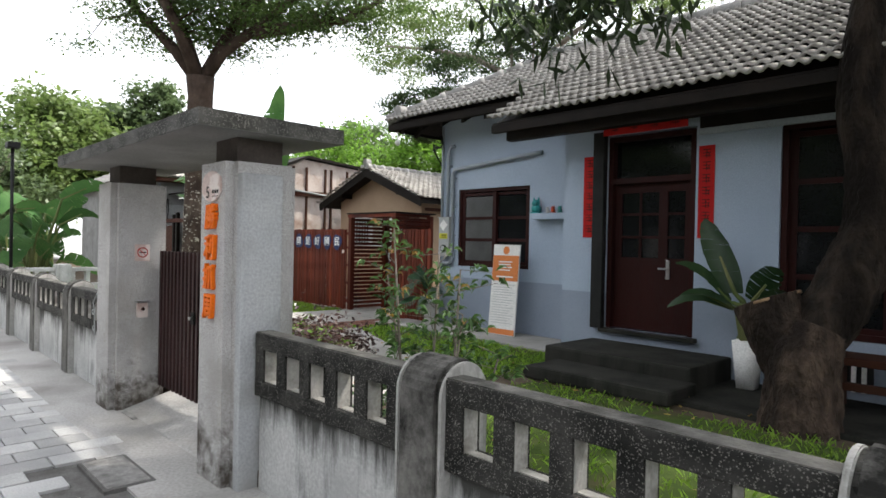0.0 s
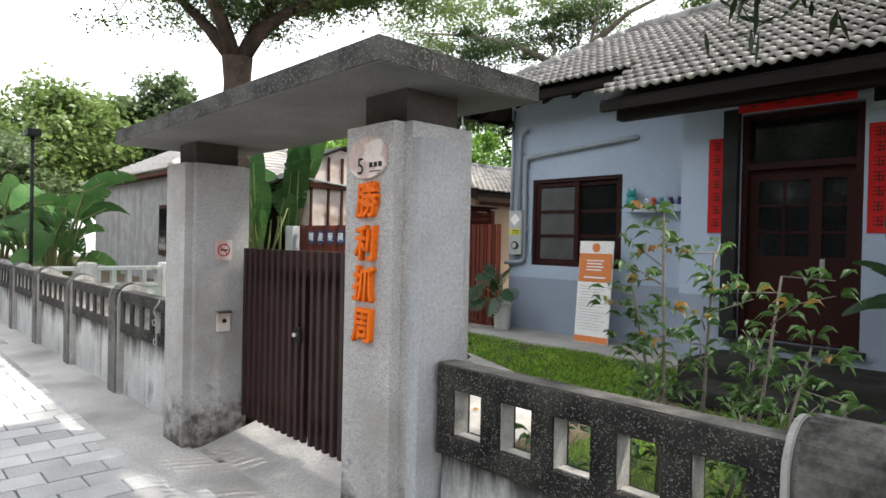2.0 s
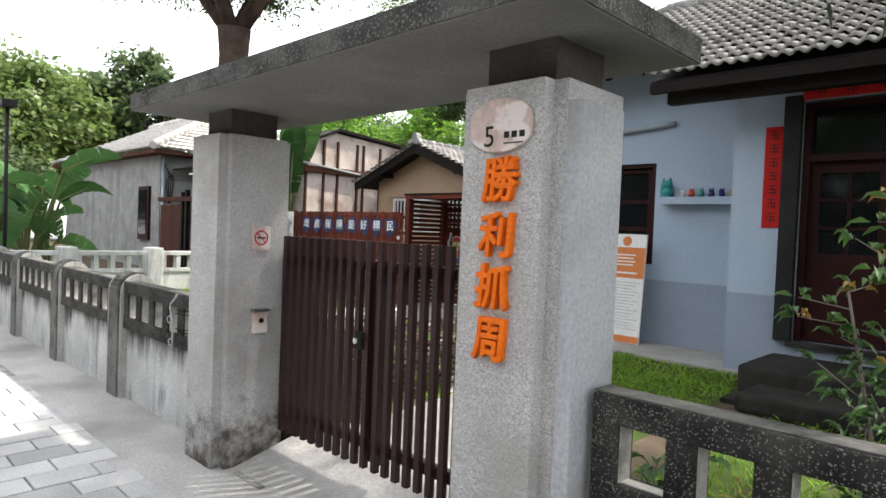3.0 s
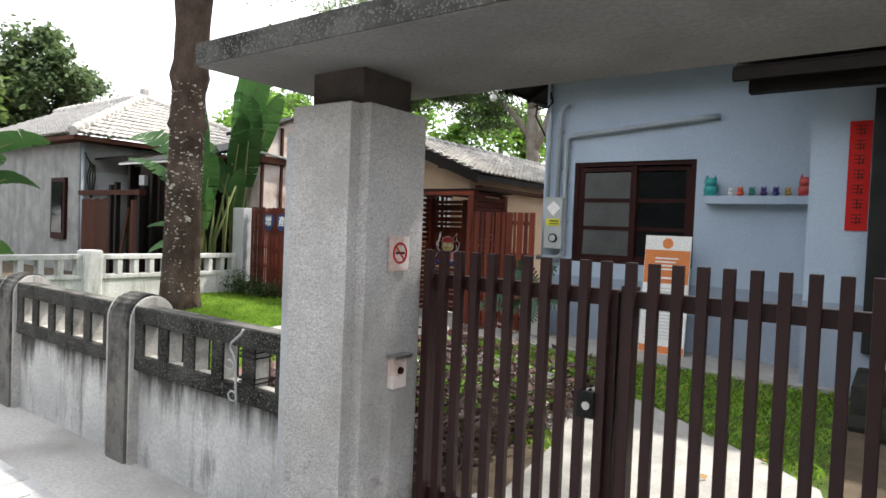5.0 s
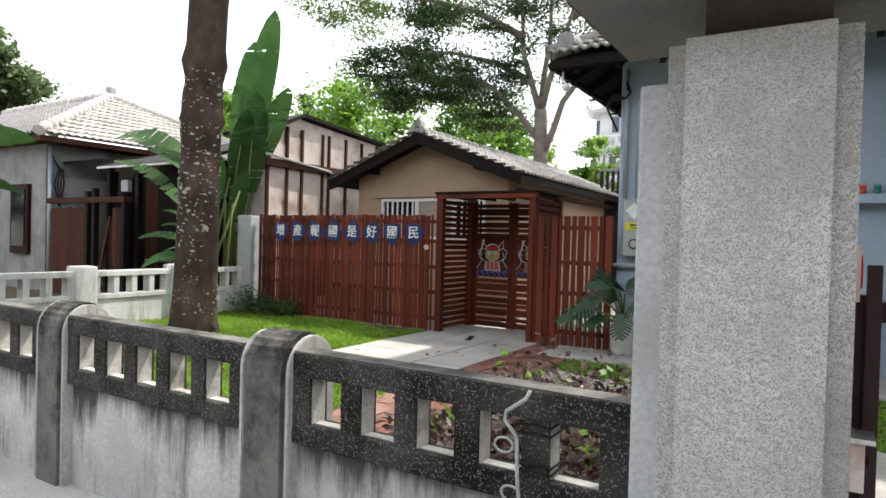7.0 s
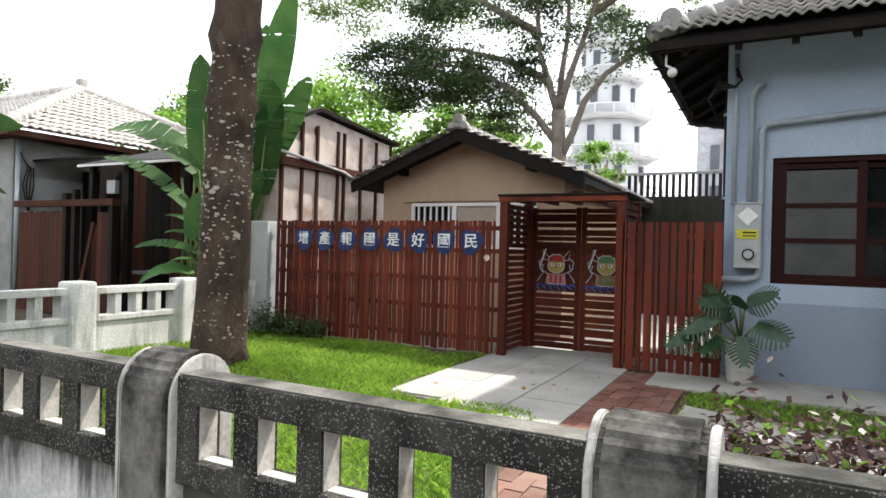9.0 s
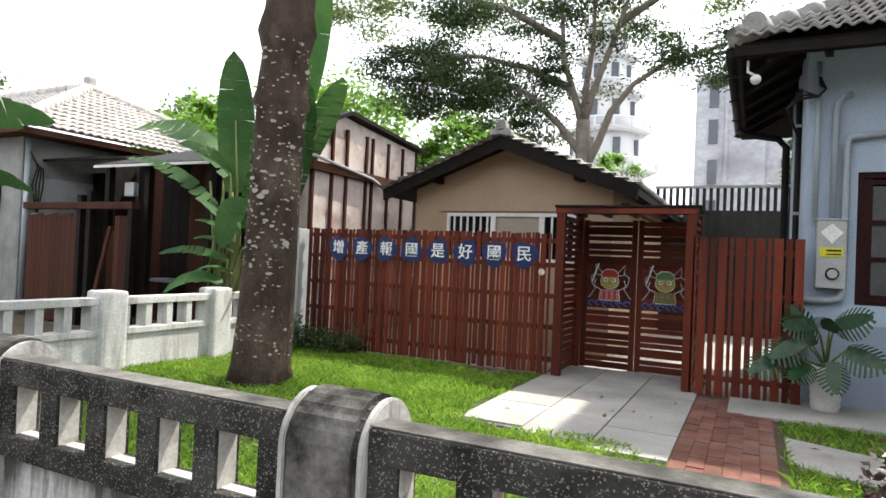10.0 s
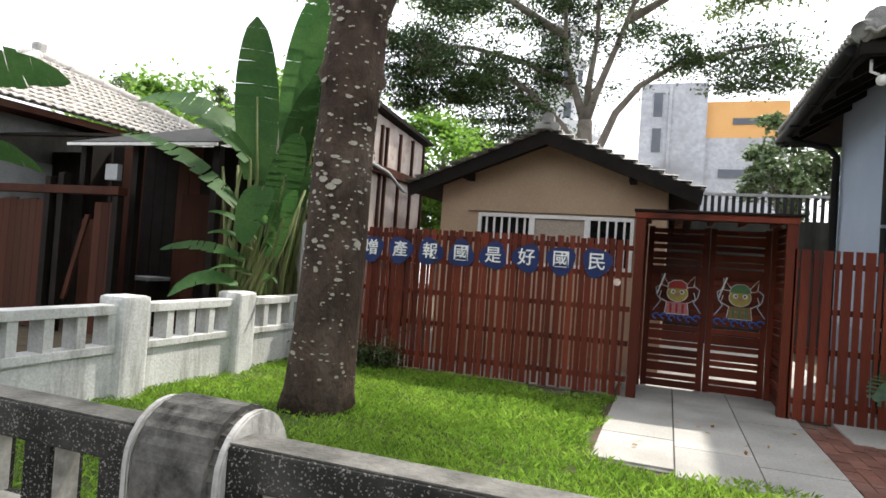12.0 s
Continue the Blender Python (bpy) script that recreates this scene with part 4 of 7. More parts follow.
def white_bay(y0, y1):
    w = thing("side_wall_bay", (-12.98, (y0 + y1) / 2, 0), "whitewashed low wall bay with square openings", "wall", "bays of the side wall", "structure")
    part("base_wall", boxes((-13.04, -12.92, y0, y1, 0, 0.44)), M_WHITEWALL, w)
    part("lower_rail", boxes((-13.06, -12.90, y0, y1, 0.44, 0.50), bevel=0.005), M_WHITEWALL, w)
    part("top_rail", boxes((-13.06, -12.90, y0, y1, 0.725, 0.795), bevel=0.005), M_WHITEWALL, w)
    gap = (y1 - y0 - 5 * 0.07) / 4
    for i in range(5):
        a = y0 + i * (0.07 + gap)
        part("baluster", boxes((-13.05, -12.91, a, a + 0.07, 0.50, 0.725)), M_WHITEWALL, w)


for k in range(4):
    yc = 5.47 - k * 1.32
    solid("side_post", boxes((-13.10, -12.84, yc - 0.13, yc + 0.13, 0, 0.86), bevel=0.03), M_WHITEWALL, "whitewashed square post of the low side wall", "post", "structure", "posts of the side wall")
    white_bay(yc - 1.32 + 0.13, yc - 0.13) if k < 3 else None
white_bay(5.60, 6.58)

# ---- tan gable house behind the fence ----
gh = thing("gable_house", (-10.57, 11, 0.1), "small tan rendered house with a dark tiled gable roof", "house")
GX, GE, GZ, GA = -10.575, 1.77, 2.25, 2.94  # ridge line, half span, eave and apex heights
part("wall", prism([(GX - 1.42, 0), (GX + 1.42, 0), (GX + 1.42, 2.34), (GX, 2.84), (GX - 1.42, 2.34)], "y", 8.3, 14.0), M_TAN, gh)
for side in (-1, 1):
    part("roof", prism([(GX + side * GE, GZ), (GX, GA), (GX, GA - 0.09), (GX + side * GE, GZ - 0.09)], "y", 7.98, 14.3), M_DARKWOOD, gh, "dark timber roof edge")
    part("barge_board", prism([(GX + side * (GE + 0.02), GZ + 0.005), (GX, GA + 0.015), (GX, GA - 0.16), (GX + side * GE, GZ - 0.15)], "y", 7.94, 7.985), M_DARKWOOD, gh)
    part("purlin", boxes((GX + side * 1.02 - 0.04, GX + side * 1.02 + 0.04, 7.99, 8.3, 2.36, 2.46)), M_DARKWOOD, gh)
gsl = (GA - GZ) / GE
tile_field(gh, (GX + GE + 0.02, 7.95, GZ), (0, 1, 0), (-1, 0, gsl), lambda a, b: b < 1.88, 48, 12, 0.135, 0.16, M_TILE, 60)
tile_field(gh, (GX - GE - 0.02, 14.35, GZ), (0, -1, 0), (1, 0, gsl), lambda a, b: b < 1.88, 48, 12, 0.135, 0.16, M_TILE, 0)
ridge_run(gh, (GX, 7.95, GA + 0.05), (GX, 14.3, GA + 0.05), 0.065, 0.22, M_RIDGE)
o = boxes((GX - 0.09, GX + 0.09, 7.92, 8.05, GA + 0.02, GA + 0.13), bevel=0.03)
disc(o, (GX, 7.98, GA + 0.15), 0.075, "y", 0.12, 14)
for q in (-1, 1):
    disc(o, (GX + q * 0.1, 7.96, GA + 0.05), 0.05, "y", 0.1, 12)
part("end_tile", o, M_RIDGE, gh, "round cement end tile on the gable")
part("drip_strip", boxes((-11.610, -9.310, 8.25, 8.3, 1.975, 1.995)), M_TAN, gh)
gw = part("window", boxes((-11.460, -9.520, 8.24, 8.29, 1.905, 1.950), (-11.460, -9.520, 8.24, 8.29, 1.305, 1.345), (-11.460, -11.420, 8.24, 8.29, 1.345, 1.905), (-9.560, -9.520, 8.24, 8.29, 1.345, 1.905), (-10.790, -10.720, 8.24, 8.29, 1.345, 1.905), (-10.100, -10.030, 8.24, 8.29, 1.345, 1.905)), M_WHITE, gh, "white barred window frame")
part("pane", boxes((-11.420, -10.790, 8.285, 8.292, 1.345, 1.905)), M_DARKPANE, gw)
part("pane", boxes((-10.030, -9.560, 8.285, 8.292, 1.345, 1.905)), M_DARKPANE, gw)
part("screen", boxes((-10.720, -10.100, 8.27, 8.28, 1.345, 1.905)), material("lattice_screen", (0.42, 0.36, 0.30), (0.34, 0.29, 0.24), 40, 0.8, 0.1), gw)
for k in range(6):
    part("bar", boxes((-11.360 + k * 0.1, -11.335 + k * 0.1, 8.255, 8.275, 1.345, 1.905)), M_WHITE, gw)
    if k < 4:
        part("bar", boxes((-9.940 + k * 0.1, -9.915 + k * 0.1, 8.255, 8.275, 1.345, 1.905)), M_WHITE, gw)
part("side_eave", boxes((-9.060, -8.95, 8.3, 14, 2.035, 2.095)), M_OLDWOOD, gh)

# ---- old board shed ----
shed = thing("board_shed", (-13.9, 8.8, 0.1), "old shed of peeling white boards and brown battens", "shed")
part("wall", prism([(7.2, 0), (10.2, 0), (10.2, 3.2), (8.0, 3.36), (7.2, 3.02)], "x", -14.0, -13.12), M_PALEBOARD, shed)
part("roof", prism([(7.1, 3.0), (8.0, 3.39), (10.35, 3.21), (10.35, 3.26), (8.0, 3.45), (7.1, 3.06)], "x", -14.05, -12.98), M_DARKWOOD, shed)
ys = (7.22, 7.66, 8.02, 8.55, 8.72, 9.2, 9.68, 10.16)
for a, b in zip(ys, ys[1:]):
    part("panel", boxes((-13.12, -13.085, a + 0.03, b - 0.03, 1.2, 2.45)), M_PALEBOARD, shed)
    top = 3.0 if a < 7.9 else 3.2
    part("panel", boxes((-13.12, -13.085, a + 0.03, b - 0.03, 2.6, min(top, 3.16 if a < 7.5 else 3.14) - (0.14 if a < 7.5 else 0))), M_PALEBOARD, shed)
for a in ys:
    part("batten", boxes((-13.10, -13.05, a - 0.022, a + 0.022, 0.2, 2.98 if a < 7.5 else 3.17)), M_OLDWOOD, shed)
part("beam", boxes((-13.09, -13.0, 7.15, 10.2, 2.46, 2.58)), M_OLDWOOD, shed)
part("pipe", tube(bmesh.new(), [(-12.97, 7.1, 2.64), (-12.97, 8.6, 2.5), (-12.97, 9.2, 2.3), (-12.97, 9.6, 2.3)], 0.025, 6), M_PLASTER, shed)

# ---- old grey house with hipped roof ----
oh = thing("old_house", (-21.5, 9.5, 0.1), "old grey rendered house with a pale hipped tile roof", "house")
part("wall", boxes((-26.0, -18.2, 6.28, 12.0, 0, 3.1)), M_GREYWALL, oh)
part("eave_board", boxes((-26.6, -17.75, 5.95, 12.4, 2.98, 3.08)), M_OLDWOOD, oh)
hx, hy, hz, hs, hr = -17.7, 5.9, 3.10, 0.49, 3.3
part("roof", (lambda bm: (bm.faces.new([bm.verts.new(p) for p in ((hx, hy, hz), (hx - hr, hy + hr, hz + hr * hs), (hx, hy + 2 * hr, hz))]), bm.faces.new([bm.verts.new(p) for p in ((hx, hy, hz), (-26.7, hy, hz), (-26.7, hy + hr, hz + hr * hs), (hx - hr, hy + hr, hz + hr * hs))]), bm)[2])(bmesh.new()), M_TILEPALE, oh)
tile_field(oh, (hx, hy, hz), (0, 1, 0), (-1, 0, hs), lambda a, b: b / 1.13 < min(a, 2 * hr - a), 42, 16, 0.16, 0.27, M_TILEPALE, 0)
tile_field(oh, (-26.6, hy, hz), (1, 0, 0), (0, 1, hs), lambda a, b: b / 1.13 < min(hr, 8.85 - a), 56, 16, 0.16, 0.27, M_TILEPALE, 0)
ridge_run(oh, (hx, hy, hz + 0.05), (hx - hr, hy + hr, hz + hr * hs + 0.06), 0.1, 0.3, M_TILEPALE)
ridge_run(oh, (hx, hy + 2 * hr, hz + 0.05), (hx - hr, hy + hr, hz + hr * hs + 0.06), 0.1, 0.3, M_TILEPALE)
ridge_run(oh, (-26.6, hy + hr, hz + hr * hs + 0.06), (hx - hr, hy + hr, hz + hr * hs + 0.06), 0.12, 0.35, M_TILEPALE)
part("end_tile", boxes((hx - hr - 0.1, hx - hr + 0.12, hy + hr - 0.1, hy + hr + 0.1, hz + hr * hs, hz + hr * hs + 0.3), bevel=0.05), M_RIDGE, oh)
wn1 = part("window", boxes((-19.450, -18.750, 6.21, 6.29, 0.8, 2.2)), M_DOORWOOD, oh, "dark wooden door frame")
part("pane", boxes((-19.350, -18.850, 6.19, 6.212, 0.95, 2.1)), M_DARKPANE, wn1)
mb = part("meter_box", boxes((-18.190, -18.050, 5.95 + 0.5, 6.25 + 0.5, 1.1, 1.75), bevel=0.01), M_METER, oh, "grey electric box")
part("drainpipe", tube(bmesh.new(), [(-18.150, 6.33, 2.95), (-18.150, 6.33, 0.1)], 0.04, 8), M_PIPE, oh)
for k in range(4):
    cab = tube(bmesh.new(), [(-18.120, 6.35 + k * 0.05, 2.75 - k * 0.1), (-18.070, 6.45 + k * 0.03, 2.5), (-18.120, 6.4 + k * 0.06, 2.2), (-18.120, 6.5, 1.7)], 0.012, 5)
    part("cable", cab, M_BLACK, oh)
part("dado", boxes((-18.195, -18.180, 6.5, 9.5, 1.95, 2.35)), M_PLASTER, oh, "paler band of bare render")

# lean-to with dark boards, and its plank gate
lean = thing("lean_to", (-15.4, 7.2, 0.1), "dark boarded lean-to with a white-edged roof", "shed")
part("roof", prism([(6.17, 2.40), (8.6, 3.12), (8.6, 3.17), (6.17, 2.45)], "x", -16.2, -13.95), M_TILEDARK, lean)
part("roof_edge", boxes((-16.22, -13.93, 6.15, 6.172, 2.40, 2.435)), M_WHITE, lean, "thin white roof edge")
for k in range(14):
    xx = -16.72 + k * 0.2
    part("board", boxes((xx, xx + 0.19, 7.3, 7.34, 0.1, 2.6)), M_OLDWOOD if k % 5 in (1, 2) else M_DARKWOOD, lean)
for k, xx in enumerate((-15.35, -14.85)):
    sh_ = part("shutter", boxes((xx, xx + 0.46, 7.22, 7.28, 0.75, 1.95), bevel=0.004), M_OLDWOOD, lean)
    part("ledge", boxes((xx - 0.02, xx + 0.48, 7.19, 7.22, 1.28, 1.33)), M_OLDWOOD, sh_)
for xx in (-16.15, -15.3, -14.1):
    part("post", boxes((xx, xx + 0.09, 6.3, 6.39, 0.1, 2.43)), M_DARKWOOD, lean)
part("side_wall", boxes((-14.02, -13.98, 6.6, 8.5, 0.1, 2.45)), M_DARKWOOD, lean)
part("end_wall", boxes((-16.79, -16.75, 6.9, 8.5, 0.1, 2.65)), M_DARKWOOD, lean)
for k in range(7):
    part("back_board", boxes((-16.8 - 0.215 * (k + 1), -16.81 - 0.215 * k, 7.5, 7.54, 0.1, 2.55)), M_DARKWOOD, lean)
part("link_roof", prism([(6.6, 2.62), (8.6, 3.0), (8.6, 3.04), (6.6, 2.66)], "x", -18.34, -16.79), M_DARKWOOD, lean, "dark low roof against the house")
part("sink", boxes((-15.9, -15.5, 6.9, 7.28, 0.75, 0.8), bevel=0.005), M_PLASTER, lean)
part("box", boxes((-15.75, -15.55, 6.32, 6.4, 2.0, 2.2), bevel=0.01), M_PLASTER, lean, "pale box under the eave")
pg = thing("plank_gate", (-16.4, 6.1, 0.1), "old brown plank gate with a crossbar, ajar", "gate")
for k in range(10):
    xx = -17.65 + k * 0.118
    part("plank", boxes((xx, xx + 0.112, 6.1, 6.13, 0.12, 1.70 + 0.01 * (k % 3))), M_OLDWOOD, pg)
for k in range(3):
    xx = -15.62 + k * 0.118
    part("plank", boxes((xx, xx + 0.112, 6.1, 6.13, 0.12, 1.70)), M_OLDWOOD, pg)
part("crossbar", boxes((-17.7, -15.2, 6.04, 6.18, 1.79, 1.89), bevel=0.006), M_OLDWOOD, pg)
for xx, zt in ((-16.42, 2.0), (-16.2, 2.05), (-15.31, 1.79)):
    part("post", boxes((xx, xx + 0.09, 6.06, 6.15, 0.1, zt), bevel=0.004), M_DARKWOOD, pg)
part("brace", prism([(-16.1, 0.5), (-16.03, 0.5), (-15.72, 1.55), (-15.79, 1.55)], "y", 6.12, 6.15), M_OLDWOOD, pg)
part("open_leaf", boxes((-16.05, -15.68, 6.3, 6.34, 0.15, 1.5)), M_OLDWOOD, pg, "dim board standing in the gate opening")

# ---- rear yard wall with railing, far buildings ----
rear = thing("rear_parapet", (-8.2, 13.1, 0.1), "mould-dark concrete parapet with a metal railing", "parapet")
part("wall", boxes((-9.3, -5.4, 13.0, 13.2, 0, 2.42)), M_STEP, rear)
part("top_rail", boxes((-9.3, -5.4, 13.06, 13.14, 2.85, 2.90)), M_GREYWALL, rear)
for k in range(33):
    part("baluster", boxes((-9.28 + k * 0.12, -9.22 + k * 0.12, 13.08, 13.12, 2.42, 2.85)), M_TILEDARK, rear)

tower = thing("far_tower_block", (-10.5, 57, 0), "distant stained grey concrete tower block", "building")
part("wall", boxes((-12.13, -6.9, 55.5, 62, 0, 17.4)), M_FARGREY, tower)
for z in (5, 8.3, 11.6, 14.6):
    part("window", boxes((-11.1, -10.4, 55.4, 55.5, z, z + 2.0)), M_FARGLASS, tower)
part("band", boxes((-9.9, -9.65, 55.35, 55.5, 0, 17.3)), M_FARGREY, tower)
ob2 = thing("far_orange_building", (-6, 58, 0), "distant low block with an orange upper storey", "building")
part("wall", boxes((-6.9, -0.8, 56, 64, 0, 12.9)), M_FARGREY, ob2)
part("upper_storey", boxes((-6.9, -0.8, 56, 64, 12.9, 15.9)), M_FARORANGE, ob2)
part("window", boxes((-4.9, -2.0, 55.9, 56, 14.0, 14.5)), M_FARGLASS, ob2)
part("window", boxes((-5.8, -1.8, 55.9, 56, 9.6, 10.3)), M_FARGLASS, ob2)

pag = thing("far_pagoda", (-17.7, 47, 0), "distant white tiered pagoda with balconies", "pagoda")
for k, (z, r) in enumerate(((0, 3.3), (5.5, 3.0), (8.4, 2.6), (11.2, 2.2), (13.9, 1.8), (16.4, 1.4))):
    h = 5.5 if k == 0 else 2.9
    bm = tube(bmesh.new(), [(-17.7, 47, z), (-17.7, 47, z + h)], [r, r * 0.96], 8)
    tier = part("tier", bm, M_FARWHITE, pag)
    part("balcony", tube(bmesh.new(), [(-17.7, 47, z + h - 0.45), (-17.7, 47, z + h - 0.25)], [r * 1.18, r * 1.32], 8), M_FARWHITE, tier)
    for a in range(16):
        an = 2 * math.pi * a / 16
        bx, by = -17.7 + r * 1.27 * math.cos(an), 47 + r * 1.27 * math.sin(an)
        part("rail_post", boxes((bx - 0.06, bx + 0.06, by - 0.06, by + 0.06, z + h - 0.25, z + h + 0.4)), M_FARWHITE, tier)
    part("rail", tube(bmesh.new(), [(-17.7 + r * 1.27 * math.cos(math.pi * q / 8), 47 + r * 1.27 * math.sin(math.pi * q / 8), z + h + 0.4) for q in range(17)], 0.07, 5), M_FARWHITE, tier)
    for a in range(8):
        an = 2 * math.pi * (a + 0.5) / 8 + 0.2
        bx, by = -17.7 + r * 0.9 * math.cos(an), 47 + r * 0.9 * math.sin(an)
        if by < 47:
            part("window", boxes((bx - 0.25, bx + 0.25, by - 0.25, by + 0.25, z + h - 2.0, z + h - 0.9)), M_FARGLASS, tier)


# ---- trees ----
def crown(parent, spots, per, spread, length, width, mat, name="crown", droop=0.35):
    v, f = leaves(clumps(spots, per, spread), length, width, droop)
    return array_part(name, v, f, mat, parent)


def twig_set(bm, start, spots, radius, sag=0.15):
    """Thin branches from points on the limbs to the leaf clumps."""
    for s in spots:
        a = min(start, key=lambda p: (Vector(p) - Vector(s)).length)
        mid = (Vector(a) + Vector(s)) / 2 + Vector((rng.uniform(-0.2, 0.2), rng.uniform(-0.2, 0.2), sag))
        tube(bm, [a, mid, s], [radius, radius * 0.7, radius * 0.3], 5)


def spots_along(limbs, count, reach, lift):
    out = []
    for _ in range(count):
        limb = limbs[rng.integers(len(limbs))]
        k = rng.uniform(0.35, 1.0)
        i = min(int(k * (len(limb) - 1)), len(limb) - 2)
        p = Vector(limb[i]).lerp(Vector(limb[i + 1]), k * (len(limb) - 1) - i)
        out.append((p.x + rng.normal() * reach, p.y + rng.normal() * reach, p.z + rng.normal() * reach * 0.4 + lift))
    return out


tree = thing("lawn_tree", (-11.55, 4.72, YARD), "tall tree with spotted brown bark and feathery crown on the lawn", "tree")
bm = bmesh.new()
tpts = [(-11.58, 4.72, 0.0), (-11.57, 4.72, 0.25), (-11.55, 4.72, 0.7), (-11.52, 4.71, 1.4), (-11.5, 4.71, 2.1), (-11.48, 4.71, 2.56), (-11.475, 4.71, 2.64), (-11.46, 4.7, 2.74), (-11.44, 4.7, 3.1), (-11.435, 4.7, 3.3), (-11.42, 4.7, 3.5), (-11.38, 4.69, 4.0), (-11.35, 4.68, 4.4)]
tube(bm, tpts, [0.33, 0.265, 0.245, 0.23, 0.222, 0.224, 0.262, 0.226, 0.222, 0.282, 0.232, 0.22, 0.25], 20, 0.12)
part("trunk", bm, M_BARK, tree)
F = (-11.35, 4.68, 4.25)
limbs_a = [
    [F, (-11.75, 4.35, 4.9), (-12.3, 3.9, 5.6), (-12.9, 3.5, 6.3)],
    [F, (-11.6, 4.55, 5.0), (-11.75, 4.3, 5.7), (-11.9, 4.2, 6.8)],
    [F, (-11.2, 5.0, 5.0), (-11.0, 5.3, 5.7), (-10.7, 5.6, 6.8)],
    [F, (-11.0, 4.95, 4.85), (-10.5, 5.4, 5.3), (-10.0, 5.9, 5.9), (-9.4, 6.4, 6.6)],
    [(-10.6, 5.35, 5.2), (-10.1, 5.9, 5.35), (-9.5, 6.6, 5.5), (-9.0, 7.1, 5.9)],
    [F, (-11.8, 5.2, 5.1), (-12.4, 5.9, 5.9), (-13.0, 6.7, 6.8)],
    [F, (-11.1, 4.2, 5.0), (-10.6, 3.5, 5.8), (-10.2, 2.7, 6.7)],
]
bm = bmesh.new()
for L in limbs_a:
    tube(bm, L, [0.13 - 0.09 * i / (len(L) - 1) for i in range(len(L))], 10, 0.1)
part("limb", bm, M_BARK, tree)
far_spots = spots_along(limbs_a, 180, 0.5, 0.12)
far_spots = [s for s in far_spots if s[2] > 4.72]
bm = bmesh.new()
twig_set(bm, [tuple(Vector(p).lerp(Vector(q), k / 5)) for L in limbs_a for p, q in zip(L[1:], L[2:]) for k in range(5)], far_spots, 0.018)
tagged(part("twig", bm, M_BARK, tree), "", "", "", "stuff")
crown(tree, far_spots + [(s[0] + rng.normal() * 0.8, s[1] + rng.normal() * 0.8, s[2] + 1.2) for s in far_spots[:70]], 190, (0.36, 0.36, 0.12), 0.09, 0.042, M_LEAF_A)
# lichen spots on the trunk
vs, fs, cnt = [], [], 0
for k in range(900):
    z = rng.uniform(0.35, 3.4)
    a = rng.uniform(0, 2 * math.pi)
    cx, cy = np.interp(z, [p[2] for p in tpts], [p[0] for p in tpts]), np.interp(z, [p[2] for p in tpts], [p[1] for p in tpts])
    r = 0.232 if z > 0.7 else 0.255
    n_ = Vector((math.cos(a), math.sin(a), 0))
    s_ = Vector((-math.sin(a), math.cos(a), 0))
    sz, sh = rng.uniform(0.006, 0.023) * (1.9 if rng.uniform() > 0.85 else 1), rng.uniform(0.25, 0.7)
    ring = [n_ * (r + 0.006) + s_ * (sz * math.cos(q)) * rng.uniform(0.7, 1.2) + Vector((0, 0, sz * sh * math.sin(q))) for q in (0, 1.05, 2.1, 3.14, 4.2, 5.25)]
    vs += [(cx + v.x, cy + v.y, z + v.z) for v in ring]
    fs.append([cnt + q for q in range(6)])
    cnt += 6
array_part("lichen", vs, fs, M_LICHEN, tree, "pale lichen spots", "stuff")

tb = thing("rear_tree", (-10.85, 13.6, 0.1), "slender branching tree with dark fine leaves behind the tan house", "tree")
bm = bmesh.new()
tube(bm, [(-10.85, 13.6, 0.0), (-10.87, 13.6, 2.6), (-10.9, 13.6, 3.9), (-10.92, 13.6, 4.4)], [0.22, 0.18, 0.16, 0.15], 12, 0.1)
part("trunk", bm, M_BRANCH, tb)
B = (-10.92, 13.6, 4.3)
limbs_b = [
    [B, (-11.15, 13.6, 5.0), (-11.4, 13.6, 5.8), (-11.5, 13.7, 6.9), (-11.8, 13.8, 8.3)],
    [B, (-10.9, 13.7, 5.2), (-10.8, 13.8, 6.2), (-10.85, 13.9, 8.2)],
    [B, (-10.7, 13.5, 5.0), (-10.4, 13.5, 5.8), (-10.0, 13.4, 6.9), (-9.6, 13.3, 8.0)],
    [(-10.88, 13.6, 3.6), (-11.4, 13.5, 4.3), (-12.1, 13.4, 5.0), (-13.0, 13.2, 5.5), (-14.6, 13.1, 5.7)],
    [(-10.86, 13.6, 3.3), (-10.55, 13.5, 3.9), (-10.3, 13.4, 4.5), (-9.85, 13.4, 5.05), (-9.2, 13.3, 5.4), (-8.2, 13.2, 5.6), (-7.2, 13.2, 5.75)],
    [(-11.2, 13.6, 5.1), (-12.2, 13.8, 5.7), (-13.6, 14.0, 6.2), (-15.4, 14.2, 6.5)],
    [(-11.45, 13.6, 6.2), (-12.6, 13.2, 6.9), (-14.2, 12.9, 7.4), (-16.2, 12.8, 7.9)],
    [(-10.2, 13.5, 6.4), (-9.2, 13.6, 7.0), (-8.2, 13.8, 7.3)],
]
bm = bmesh.new()
for L in limbs_b:
    tube(bm, L, [0.095 - 0.07 * i / (len(L) - 1) for i in range(len(L))], 8, 0.1)
part("limb", bm, M_BRANCH, tb)


def tiers(count, x0, x1, z0, z1, step, y0=12.4, y1=14.8):
    """Leaf sprays in flat tiers, as this tree holds them."""
    out = []
    for _ in range(count):
        z = z0 + step * rng.integers(0, max(1, int((z1 - z0) / step) + 1)) + rng.normal() * 0.07
        out.append((rng.uniform(x0, x1), rng.uniform(y0, y1), z))
    return out


sp = tiers(62, -15.9, -12.2, 4.75, 5.9, 0.38)
